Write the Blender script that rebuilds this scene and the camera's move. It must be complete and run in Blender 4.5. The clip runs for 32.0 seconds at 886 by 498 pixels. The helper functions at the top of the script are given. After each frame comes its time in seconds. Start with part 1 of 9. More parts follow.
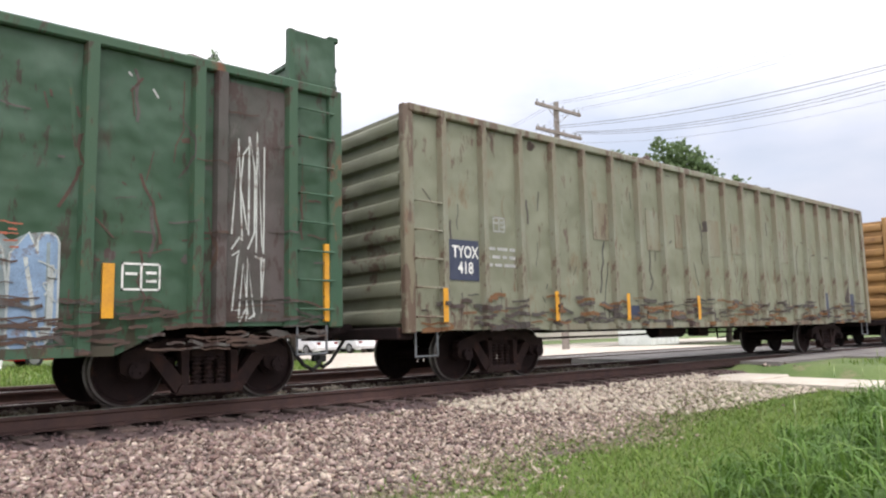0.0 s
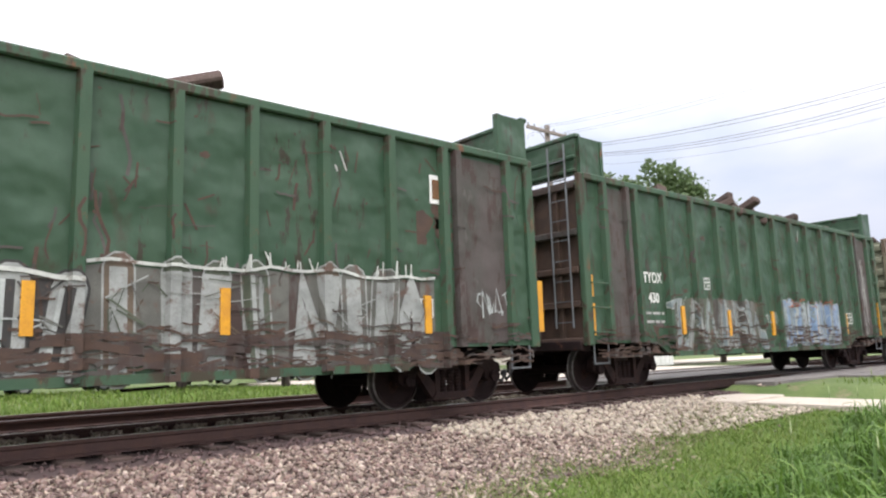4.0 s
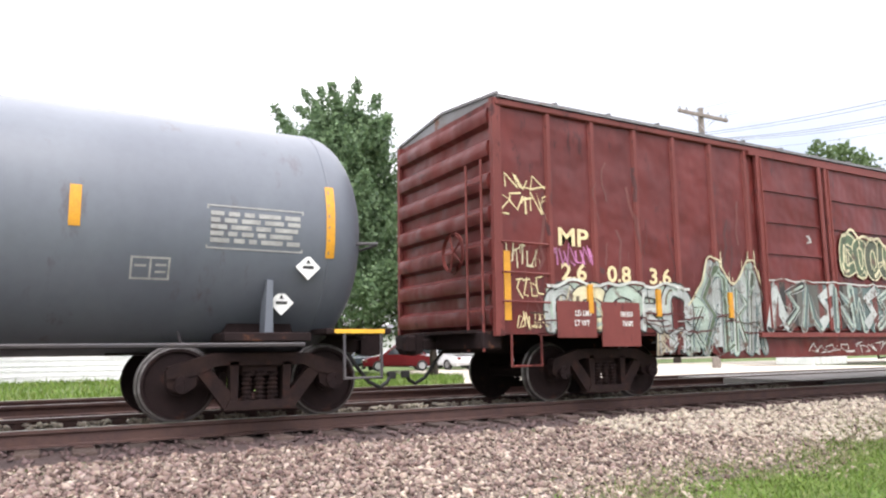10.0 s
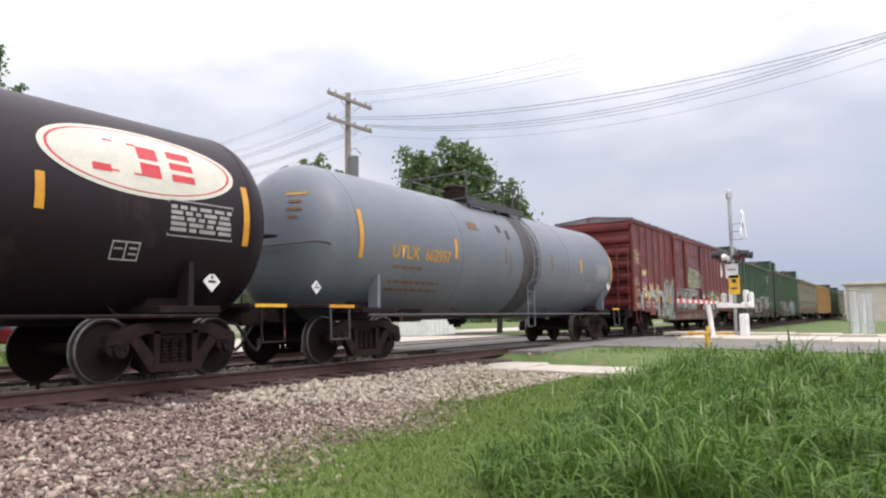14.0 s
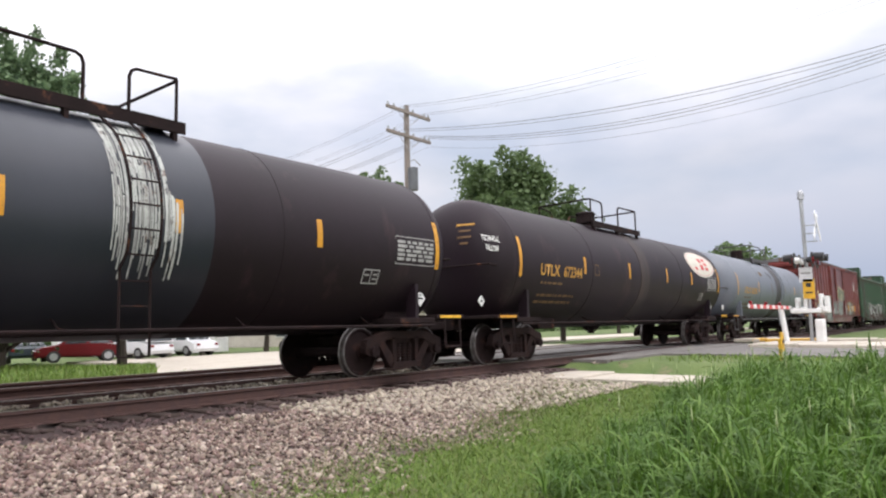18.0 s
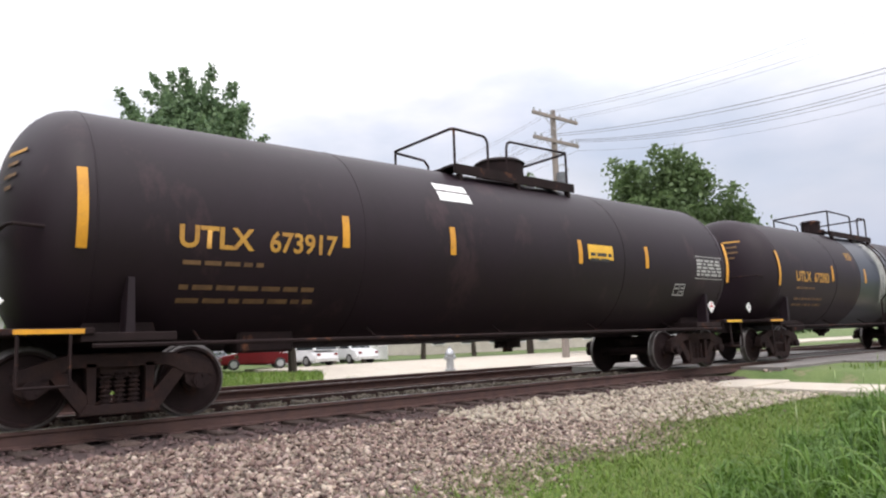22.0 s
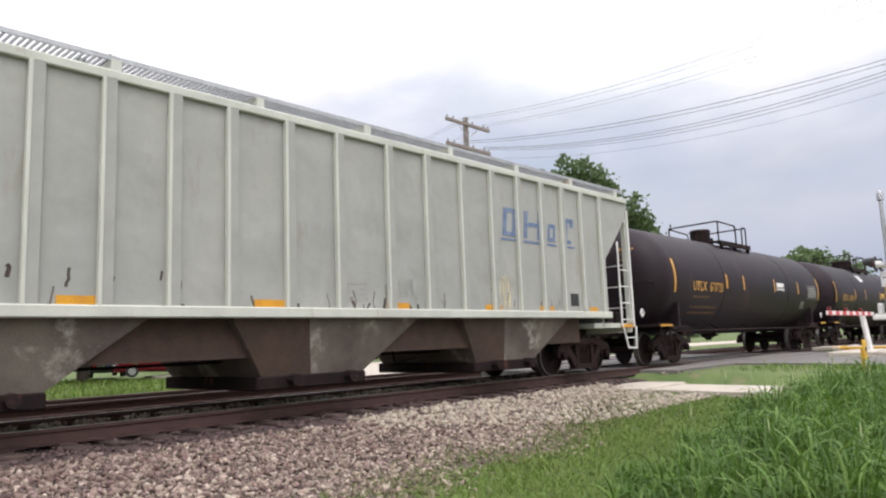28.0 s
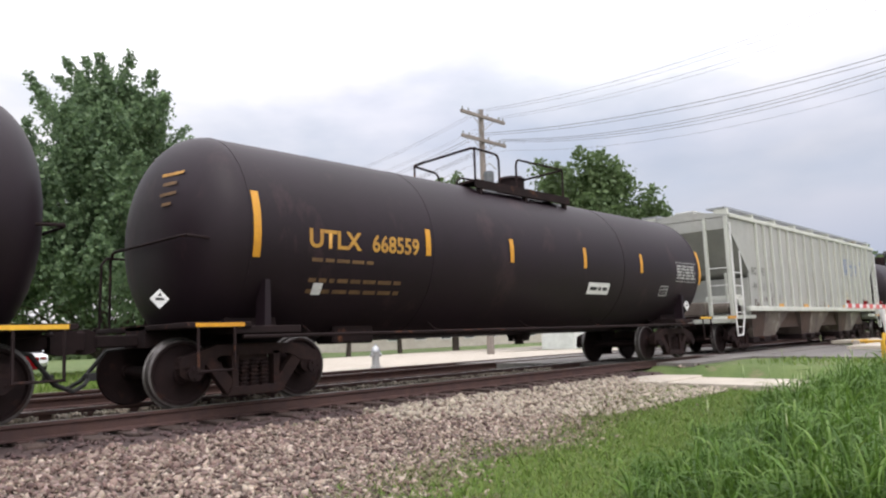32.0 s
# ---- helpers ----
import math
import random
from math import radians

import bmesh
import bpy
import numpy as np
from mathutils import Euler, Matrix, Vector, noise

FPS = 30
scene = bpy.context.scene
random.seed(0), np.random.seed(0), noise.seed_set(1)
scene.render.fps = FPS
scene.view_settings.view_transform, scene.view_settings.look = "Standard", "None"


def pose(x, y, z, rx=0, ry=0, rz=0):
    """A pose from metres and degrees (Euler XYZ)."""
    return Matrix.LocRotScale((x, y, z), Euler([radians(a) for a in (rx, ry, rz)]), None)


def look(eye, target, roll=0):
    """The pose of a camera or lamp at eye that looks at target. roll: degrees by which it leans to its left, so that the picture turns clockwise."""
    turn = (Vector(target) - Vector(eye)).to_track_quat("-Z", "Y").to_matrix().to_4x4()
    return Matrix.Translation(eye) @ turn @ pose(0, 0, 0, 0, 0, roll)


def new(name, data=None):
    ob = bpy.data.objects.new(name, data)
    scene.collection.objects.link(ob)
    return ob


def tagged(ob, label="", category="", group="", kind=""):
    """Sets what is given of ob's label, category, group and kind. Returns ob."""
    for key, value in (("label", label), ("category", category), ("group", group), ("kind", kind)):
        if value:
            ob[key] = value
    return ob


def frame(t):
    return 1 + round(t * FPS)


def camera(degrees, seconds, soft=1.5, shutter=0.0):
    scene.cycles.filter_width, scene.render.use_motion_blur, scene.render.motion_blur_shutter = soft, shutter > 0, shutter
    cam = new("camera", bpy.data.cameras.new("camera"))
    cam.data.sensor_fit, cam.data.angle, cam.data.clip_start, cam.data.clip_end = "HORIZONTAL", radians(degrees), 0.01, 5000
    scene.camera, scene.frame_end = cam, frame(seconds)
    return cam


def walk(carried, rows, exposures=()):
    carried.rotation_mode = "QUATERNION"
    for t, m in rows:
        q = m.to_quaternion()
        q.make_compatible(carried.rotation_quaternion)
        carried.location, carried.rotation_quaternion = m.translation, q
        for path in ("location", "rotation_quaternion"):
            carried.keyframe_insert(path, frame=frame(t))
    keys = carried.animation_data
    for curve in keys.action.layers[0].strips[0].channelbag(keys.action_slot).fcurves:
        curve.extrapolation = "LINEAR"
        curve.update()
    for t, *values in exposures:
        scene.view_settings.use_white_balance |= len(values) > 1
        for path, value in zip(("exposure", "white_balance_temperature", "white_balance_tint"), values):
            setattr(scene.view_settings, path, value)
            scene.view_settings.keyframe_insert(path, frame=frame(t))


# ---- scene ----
# The camera turns on one spot beside the track; rail top is z = 0, the track runs along x.
EYE_Z = 0.78
TURNS = [  # seconds, heading, pitch, roll
    (0.0, -40.44, 6.62, 1.27),
    (0.5, -40.94, 6.61, 1.33),
    (1.0, -41.06, 6.69, 1.40),
    (1.5, -41.71, 6.86, 1.31),
    (2.0, -41.67, 7.63, 1.30),
    (2.5, -42.02, 8.02, 0.91),
    (3.0, -41.77, 8.41, 1.25),
    (3.5, -41.91, 8.51, 1.60),
    (5.5, -33.35, 8.26, 2.24),
    (6.0, -31.54, 8.29, 2.06),
    (6.5, -31.00, 8.36, 3.30),
    (7.0, -27.47, 8.44, 1.96),
    (7.5, -23.17, 8.29, 0.28),
    (8.0, -15.51, 7.75, 1.94),
    (8.5, -12.83, 8.06, 1.12),
    (9.0, -14.34, 8.50, 0.69),
    (9.5, -23.37, 8.37, 0.77),
    (10.0, -29.39, 8.03, 0.67),
    (10.5, -36.40, 7.54, -0.29),
    (11.0, -42.45, 7.16, -0.01),
    (11.5, -45.80, 7.05, -1.58),
    (12.0, -45.78, 7.00, 0.93),
    (12.5, -50.08, 6.37, 1.70),
    (13.0, -55.00, 5.73, 0.55),
    (13.5, -57.02, 5.71, 0.68),
    (14.0, -57.60, 5.55, 0.82),
    (14.5, -57.46, 5.51, 1.30),
    (16.5, -56.26, 5.53, 1.56),
    (17.0, -55.14, 5.54, 1.27),
    (17.5, -54.57, 5.79, 1.30),
    (18.0, -52.64, 6.41, 1.50),
    (18.5, -50.91, 6.47, 1.32),
    (19.0, -49.35, 6.80, 1.41),
    (19.5, -48.64, 6.68, 1.21),
    (20.0, -47.20, 6.90, 1.45),
    (20.5, -44.69, 7.06, 2.31),
    (21.0, -41.56, 7.42, 2.66),
    (21.5, -40.50, 7.61, 2.27),
    (22.0, -40.45, 7.37, 1.98),
    (22.5, -41.22, 6.87, 2.01),
    (23.0, -42.11, 6.92, 1.96),
    (23.5, -42.09, 7.21, 1.59),
    (24.0, -42.14, 7.47, 1.73),
    (24.5, -42.64, 8.14, 1.86),
    (26.5, -48.05, 7.59, 1.45),
    (27.0, -47.72, 7.49, 1.82),
    (27.5, -47.85, 7.56, 2.18),
    (28.0, -47.55, 7.49, 2.13),
    (28.5, -48.15, 7.32, 1.51),
    (29.0, -47.34, 7.29, 1.57),
    (29.5, -47.01, 7.14, 1.56),
    (30.0, -46.52, 7.07, 1.48),
    (30.5, -46.76, 6.96, 1.54),
    (31.0, -46.49, 6.97, 1.67),
    (31.5, -46.62, 6.90, 2.18),
    (32.0, -46.33, 6.94, 2.02),
]
EXPOSURES = [(t, e, 6500, 16) for t, e in ((0, 0.35), (2, 0.39), (3, 0.47), (6, 0.40), (7, 0.68), (8, 0.84), (9, 0.82), (10, 0.72), (11, 0.42), (12, 0.16), (13, 0.12), (17, 0.13), (20, 0.12), (21, 0.08), (22, 0.18), (23, 0.31), (24.5, 0.20), (27, 0.04), (32, 0.06))]
cam = camera(63.57, 32.0, soft=2.2)
walk(cam, [(t, pose(0, 0, EYE_Z, 90 + p, r, y)) for t, y, p, r in TURNS],
     exposures=EXPOSURES)

TRACK_Y = 9.51          # centre line of the near track
TRACK2_Y = 13.75         # centre line of the far track
GAUGE = 0.755           # centre line to rail centre
TRAIN_POLY = (1.1975556e-08, -1.3795543e-06, 5.6037956e-05, -0.00073376811, -0.00034702054, 5.1190173, 0.0)


def advance(t):
    """Metres the train has gone at t seconds."""
    return float(np.polyval(TRAIN_POLY, t)) + 0.25 * max(0.0, 1 - t / 1.6) ** 2


# ---- sky and sun ----
SUN_EL, SUN_AZ = radians(58), radians(212)      # azimuth from +y towards +x
sun_dir = Vector((math.sin(SUN_AZ) * math.cos(SUN_EL), math.cos(SUN_AZ) * math.cos(SUN_EL), math.sin(SUN_EL)))
world = bpy.data.worlds.new("sky")
scene.world = world
world.use_nodes = True
wt = world.node_tree
wt.nodes.clear()
w_out = wt.nodes.new("ShaderNodeOutputWorld")
w_sky = wt.nodes.new("ShaderNodeTexSky")
w_sky.sky_type, w_sky.sun_disc = "NISHITA", False
w_sky.sun_elevation, w_sky.sun_rotation = SUN_EL, SUN_AZ
w_blue = wt.nodes.new("ShaderNodeBackground")
w_blue.inputs["Strength"].default_value = 0.12
w_cloud = wt.nodes.new("ShaderNodeBackground")
w_mix = wt.nodes.new("ShaderNodeMixShader")
w_co = wt.nodes.new("ShaderNodeTexCoord")
w_map = wt.nodes.new("ShaderNodeMapping")
w_map.inputs["Scale"].default_value = (1.0, 1.0, 2.6)
w_n1 = wt.nodes.new("ShaderNodeTexNoise")
w_n1.inputs["Scale"].default_value, w_n1.inputs["Detail"].default_value = 2.6, 6
w_n1.inputs["Roughness"].default_value = 0.45
w_ramp = wt.nodes.new("ShaderNodeValToRGB")          # cover of the cloud
w_ramp.color_ramp.elements[0].position, w_ramp.color_ramp.elements[1].position = 0.30, 0.55
w_ramp.color_ramp.elements[0].color, w_ramp.color_ramp.elements[1].color = (0.55, 0.55, 0.55, 1), (1, 1, 1, 1)
w_n2 = wt.nodes.new("ShaderNodeTexNoise")
w_n2.inputs["Scale"].default_value, w_n2.inputs["Detail"].default_value = 3.4, 5
w_tone = wt.nodes.new("ShaderNodeValToRGB")          # thick grey to thin white cloud
w_tone.color_ramp.elements[0].position, w_tone.color_ramp.elements[1].position = 0.36, 0.62
w_tone.color_ramp.elements[0].color, w_tone.color_ramp.elements[1].color = (0.715, 0.755, 0.785, 1), (0.93, 0.93, 0.945, 1)
w_dot = wt.nodes.new("ShaderNodeVectorMath")
w_dot.operation = "DOT_PRODUCT"
w_dot.inputs[1].default_value = sun_dir
w_glow = wt.nodes.new("ShaderNodeMapRange")          # cloud is brighter towards the sun
w_glow.inputs["From Min"].default_value, w_glow.inputs["From Max"].default_value = 0.10, 0.95
w_glow.inputs["To Min"].default_value, w_glow.inputs["To Max"].default_value = 0.0, 1.0
w_link = wt.links.new
w_link(w_co.outputs["Generated"], w_map.inputs["Vector"])
w_link(w_map.outputs["Vector"], w_n1.inputs["Vector"])
w_link(w_map.outputs["Vector"], w_n2.inputs["Vector"])
w_link(w_n1.outputs["Fac"], w_ramp.inputs["Fac"])
w_link(w_n2.outputs["Fac"], w_tone.inputs["Fac"])
w_link(w_co.outputs["Generated"], w_dot.inputs[0])
w_link(w_dot.outputs["Value"], w_glow.inputs["Value"])
w_sep = wt.nodes.new("ShaderNodeSeparateXYZ")
w_link(w_co.outputs["Generated"], w_sep.inputs[0])
w_east = wt.nodes.new("ShaderNodeMapRange")          # a bank of blue-grey rain cloud low down the line
w_east.inputs["From Min"].default_value, w_east.inputs["From Max"].default_value = 0.55, 0.98
w_low = wt.nodes.new("ShaderNodeMapRange")
w_low.inputs["From Min"].default_value, w_low.inputs["From Max"].default_value = 0.34, 0.04
w_bank = wt.nodes.new("ShaderNodeMath")
w_bank.operation = "MULTIPLY"
w_rain = wt.nodes.new("ShaderNodeMixRGB")
w_rain.inputs[2].default_value = (0.40, 0.475, 0.60, 1)
w_link(w_sep.outputs["X"], w_east.inputs["Value"])
w_link(w_sep.outputs["Z"], w_low.inputs["Value"])
w_link(w_east.outputs["Result"], w_bank.inputs[0])
w_link(w_low.outputs["Result"], w_bank.inputs[1])
w_link(w_bank.outputs["Value"], w_rain.inputs[0])
w_link(w_tone.outputs["Color"], w_rain.inputs[1])
w_link(w_rain.outputs["Color"], w_cloud.inputs["Color"])
w_zen = wt.nodes.new("ShaderNodeMapRange")           # an overcast sky is about three times as bright overhead as at the horizon
w_zen.inputs["From Min"].default_value, w_zen.inputs["From Max"].default_value = 0.22, 0.95
w_zen.inputs["To Min"].default_value, w_zen.inputs["To Max"].default_value = 1.0, 3.1
w_add = wt.nodes.new("ShaderNodeMath")
w_add.operation = "ADD"
w_link(w_co.outputs["Generated"], w_sep.inputs[0])
w_link(w_sep.outputs["Z"], w_zen.inputs["Value"])
w_link(w_zen.outputs["Result"], w_add.inputs[0])
w_link(w_glow.outputs["Result"], w_add.inputs[1])
w_link(w_add.outputs["Value"], w_cloud.inputs["Strength"])
w_link(w_sky.outputs["Color"], w_blue.inputs["Color"])
w_link(w_ramp.outputs["Color"], w_mix.inputs["Fac"])
w_link(w_blue.outputs["Background"], w_mix.inputs[1])
w_link(w_cloud.outputs["Background"], w_mix.inputs[2])
w_link(w_mix.outputs["Shader"], w_out.inputs["Surface"])
sun = new("sun", bpy.data.lights.new("sun", "SUN"))
sun.data.energy, sun.data.angle, sun.data.color = 1.3, radians(25), (1.0, 0.96, 0.9)
sun.matrix_world = look((0, 0, 50), Vector((0, 0, 50)) - sun_dir)


# ---- materials ----
def socket_of(nodes, kind, **values):
    n = nodes.new(kind)
    for key, value in values.items():
        n.inputs[key.replace("_", " ")].default_value = value
    return n


def surface(name, col, col2=None, scale=3.0, rough=0.6, metal=0.0, bump=0.15, bump_scale=60.0,
            stain=None, stain_amount=0.0, stain_scale=2.0, stretch=(1, 1, 1), grain=0.35, per_piece=0.0, spec=0.4, wear=None, wear_amount=0.5, dent=0.0):
    """Two tones at a large scale, fine grain, and stains of a third colour; relief by a fine noise."""
    m = bpy.data.materials.new(name)
    m.use_nodes = True
    t = m.node_tree
    nd, ln = t.nodes, t.links.new
    b = nd["Principled BSDF"]
    co = nd.new("ShaderNodeTexCoord")
    mp = nd.new("ShaderNodeMapping")
    mp.inputs["Scale"].default_value = stretch
    ln(co.outputs["Object"], mp.inputs["Vector"])
    n1 = socket_of(nd, "ShaderNodeTexNoise", Scale=scale, Detail=5.0, Roughness=0.6)
    n2 = socket_of(nd, "ShaderNodeTexNoise", Scale=bump_scale, Detail=3.0, Roughness=0.6)
    ln(mp.outputs["Vector"], n1.inputs["Vector"])
    ln(co.outputs["Object"], n2.inputs["Vector"])
    c2 = col2 or tuple(c * 0.75 for c in col)
    mx = nd.new("ShaderNodeMixRGB")
    mx.inputs[1].default_value, mx.inputs[2].default_value = (*col, 1), (*c2, 1)
    r1 = nd.new("ShaderNodeValToRGB")
    r1.color_ramp.elements[0].position, r1.color_ramp.elements[1].position = 0.38, 0.62
    ln(n1.outputs["Fac"], r1.inputs["Fac"])
    ln(r1.outputs["Color"], mx.inputs[0])
    out = mx.outputs["Color"]
    gr = nd.new("ShaderNodeMixRGB")
    gr.blend_type = "MULTIPLY"
    gr.inputs[0].default_value = grain
    r2 = nd.new("ShaderNodeValToRGB")
    r2.color_ramp.elements[0].position, r2.color_ramp.elements[1].position = 0.3, 0.6
    r2.color_ramp.elements[0].color = (0.45, 0.42, 0.40, 1)
    ln(n2.outputs["Fac"], r2.inputs["Fac"])
    ln(out, gr.inputs[1])
    ln(r2.outputs["Color"], gr.inputs[2])
    out = gr.outputs["Color"]
    if stain:
        n3 = socket_of(nd, "ShaderNodeTexNoise", Scale=stain_scale, Detail=8.0, Roughness=0.7)
        ln(mp.outputs["Vector"], n3.inputs["Vector"])
        r3 = nd.new("ShaderNodeValToRGB")
        lo = 0.72 - 0.35 * stain_amount
        r3.color_ramp.elements[0].position, r3.color_ramp.elements[1].position = lo, lo + 0.10
        ln(n3.outputs["Fac"], r3.inputs["Fac"])
        ms = nd.new("ShaderNodeMixRGB")
        ms.inputs[2].default_value = (*stain, 1)
        ln(r3.outputs["Color"], ms.inputs[0])
        ln(out, ms.inputs[1])
        out = ms.outputs["Color"]
    if wear:
        # ragged rust: fine streaks that keep to broad worn regions
        mw = nd.new("ShaderNodeMapping")
        mw.inputs["Scale"].default_value = (3.0, 1.0, 0.9)
        ln(co.outputs["Object"], mw.inputs["Vector"])
        n4 = socket_of(nd, "ShaderNodeTexNoise", Scale=2.2, Detail=10.0, Roughness=0.72)
        n5 = socket_of(nd, "ShaderNodeTexNoise", Scale=0.55, Detail=3.0, Roughness=0.5)
        ln(mw.outputs["Vector"], n4.inputs["Vector"])
        ln(co.outputs["Object"], n5.inputs["Vector"])
        ad = nd.new("ShaderNodeMath")
        ad.operation = "MULTIPLY_ADD"
        ad.inputs[1].default_value = 0.45
        ln(n5.outputs["Fac"], ad.inputs[0])
        ln(n4.outputs["Fac"], ad.inputs[2])
        r4 = nd.new("ShaderNodeValToRGB")
        lo = 0.98 - 0.30 * wear_amount
        r4.color_ramp.elements[0].position, r4.color_ramp.elements[1].position = lo, lo + 0.05
        r4.color_ramp.elements[1].color = (0.85, 0.85, 0.85, 1)
        ln(ad.outputs["Value"], r4.inputs["Fac"])
        mz = nd.new("ShaderNodeMixRGB")
        mz.inputs[2].default_value = (*wear, 1)
        ln(r4.outputs["Color"], mz.inputs[0])
        ln(out, mz.inputs[1])
        out = mz.outputs["Color"]
    if per_piece:
        oi = nd.new("ShaderNodeObjectInfo")
        mr = nd.new("ShaderNodeMapRange")
        mr.inputs["To Min"].default_value, mr.inputs["To Max"].default_value = 1 - per_piece, 1 + per_piece
        ln(oi.outputs["Random"], mr.inputs["Value"])
        hv = nd.new("ShaderNodeHueSaturation")
        ln(mr.outputs["Result"], hv.inputs["Value"])
        ln(out, hv.inputs["Color"])
        out = hv.outputs["Color"]
    ln(out, b.inputs["Base Color"])
    b.inputs["Roughness"].default_value, b.inputs["Metallic"].default_value = rough, metal
    b.inputs["Specular IOR Level"].default_value = spec
    if bump:
        bp = nd.new("ShaderNodeBump")
        bp.inputs["Strength"].default_value, bp.inputs["Distance"].default_value = bump, 0.02
        ln(n2.outputs["Fac"], bp.inputs["Height"])
        ln(bp.outputs["Normal"], b.inputs["Normal"])
        if dent:
            n6 = socket_of(nd, "ShaderNodeTexNoise", Scale=1.5, Detail=2.0, Roughness=0.4)
            ln(co.outputs["Object"], n6.inputs["Vector"])
            bd = nd.new("ShaderNodeBump")
            bd.inputs["Strength"].default_value, bd.inputs["Distance"].default_value = dent, 0.25
            ln(n6.outputs["Fac"], bd.inputs["Height"])
            ln(bd.outputs["Normal"], bp.inputs["Normal"])
    return m


def island_surface(name, cols, rough=0.9, bump=0.3, bump_scale=50.0, spec=0.3, translucent=0.0):
    """A material for loose pieces in one mesh: each piece takes its own tone from the ramp."""
    m = bpy.data.materials.new(name)
    m.use_nodes = True
    nd, ln = m.node_tree.nodes, m.node_tree.links.new
    b = nd["Principled BSDF"]
    ge = nd.new("ShaderNodeNewGeometry")
    rp = nd.new("ShaderNodeValToRGB")
    el = rp.color_ramp.elements
    while len(el) < len(cols):
        el.new(0.5)
    for i, c in enumerate(cols):
        el[i].position, el[i].color = i / max(1, len(cols) - 1), (*c, 1)
    ln(ge.outputs["Random Per Island"], rp.inputs["Fac"])
    co = nd.new("ShaderNodeTexCoord")
    n2 = socket_of(nd, "ShaderNodeTexNoise", Scale=bump_scale, Detail=3.0)
    ln(co.outputs["Object"], n2.inputs["Vector"])
    mx = nd.new("ShaderNodeMixRGB")
    mx.blend_type = "MULTIPLY"
    mx.inputs[0].default_value = 0.5
    ln(rp.outputs["Color"], mx.inputs[1])
    ln(n2.outputs["Color"], mx.inputs[2])
    sc = nd.new("ShaderNodeMixRGB")
    sc.blend_type = "ADD"
    sc.inputs[0].default_value = 0.3
    ln(mx.outputs["Color"], sc.inputs[1])
    ln(rp.outputs["Color"], sc.inputs[2])
    ln(sc.outputs["Color"], b.inputs["Base Color"])
    b.inputs["Roughness"].default_value = rough
    b.inputs["Specular IOR Level"].default_value = spec
    if bump:
        bp = nd.new("ShaderNodeBump")
        bp.inputs["Strength"].default_value, bp.inputs["Distance"].default_value = bump, 0.02
        ln(n2.outputs["Fac"], bp.inputs["Height"])
        ln(bp.outputs["Normal"], b.inputs["Normal"])
    if translucent:
        tr = nd.new("ShaderNodeBsdfTranslucent")
        ms = nd.new("ShaderNodeMixShader")
        ms.inputs[0].default_value = translucent
        ln(sc.outputs["Color"], tr.inputs["Color"])
        ln(b.outputs["BSDF"], ms.inputs[1])
        ln(tr.outputs["BSDF"], ms.inputs[2])
        ln(ms.outputs["Shader"], nd["Material Output"].inputs["Surface"])
    return m


RUST = (0.13, 0.055, 0.030)
M = {}
M["green"] = surface("green paint", (0.030, 0.064, 0.037), (0.040, 0.076, 0.046), 0.8, 0.40, bump=0.08, bump_scale=14, grain=0.15,
                     stain=(0.045, 0.042, 0.028), stain_amount=0.40, stain_scale=1.3, stretch=(1.6, 1, 0.7), wear=(0.038, 0.028, 0.020), wear_amount=0.62, spec=0.22, dent=0.70)
M["green_rib"] = surface("worn green paint", (0.036, 0.077, 0.046), (0.046, 0.083, 0.049), 1.5, 0.55, bump=0.1, grain=0.2,
                         stain=RUST, stain_amount=0.40, stain_scale=3.0, stretch=(1, 1, 0.5), wear=(0.047, 0.033, 0.023), wear_amount=0.75, spec=0.22)
M["rust_panel"] = surface("rusted panel", (0.072, 0.058, 0.054), (0.052, 0.050, 0.042), 1.5, 0.75, bump=0.15, grain=0.2,
                          stain=(0.115, 0.105, 0.092), stain_amount=0.30, stain_scale=3.0, stretch=(1, 1, 0.5), wear=(0.045, 0.026, 0.021), wear_amount=0.8, dent=0.50)
# dark rust; also the shadow colour of the sheets between the hopper chutes
M["rust_and_shade"] = surface("dark rust and shade brown", (0.055, 0.036, 0.028), (0.075, 0.045, 0.032), 5.0, 0.85, bump=0.2)
M["rust_orange"] = surface("orange rust", (0.17, 0.085, 0.035), (0.12, 0.060, 0.030), 5.0, 0.85, bump=0.2)
M["olive"] = surface("faded olive paint", (0.150, 0.155, 0.105), (0.175, 0.180, 0.125), 0.7, 0.6, bump=0.06,
                     stain=(0.135, 0.085, 0.045), stain_amount=0.38, stain_scale=1.4, stretch=(1.5, 1, 0.6), grain=0.15, wear=(0.085, 0.050, 0.034), wear_amount=0.55, dent=0.50)
M["olive_rib"] = surface("faded olive rib paint", (0.185, 0.190, 0.140), (0.150, 0.130, 0.085), 1.5, 0.6, bump=0.08,
                         stain=RUST, stain_amount=0.42, stain_scale=2.5, stretch=(1, 1, 0.4), grain=0.15, wear=(0.085, 0.050, 0.034), wear_amount=0.75)
M["ochre"] = surface("ochre paint", (0.30, 0.165, 0.055), (0.24, 0.13, 0.05), 1.0, 0.6, stain=RUST, stain_amount=0.4)
M["boxred"] = surface("oxide red paint", (0.120, 0.023, 0.020), (0.088, 0.021, 0.020), 0.7, 0.36, bump=0.06, bump_scale=12,
                      stain=(0.060, 0.020, 0.020), stain_amount=0.42, stain_scale=1.0, stretch=(1.6, 1, 0.5), grain=0.15, wear=(0.048, 0.014, 0.014), wear_amount=0.50, spec=0.22, dent=0.45)
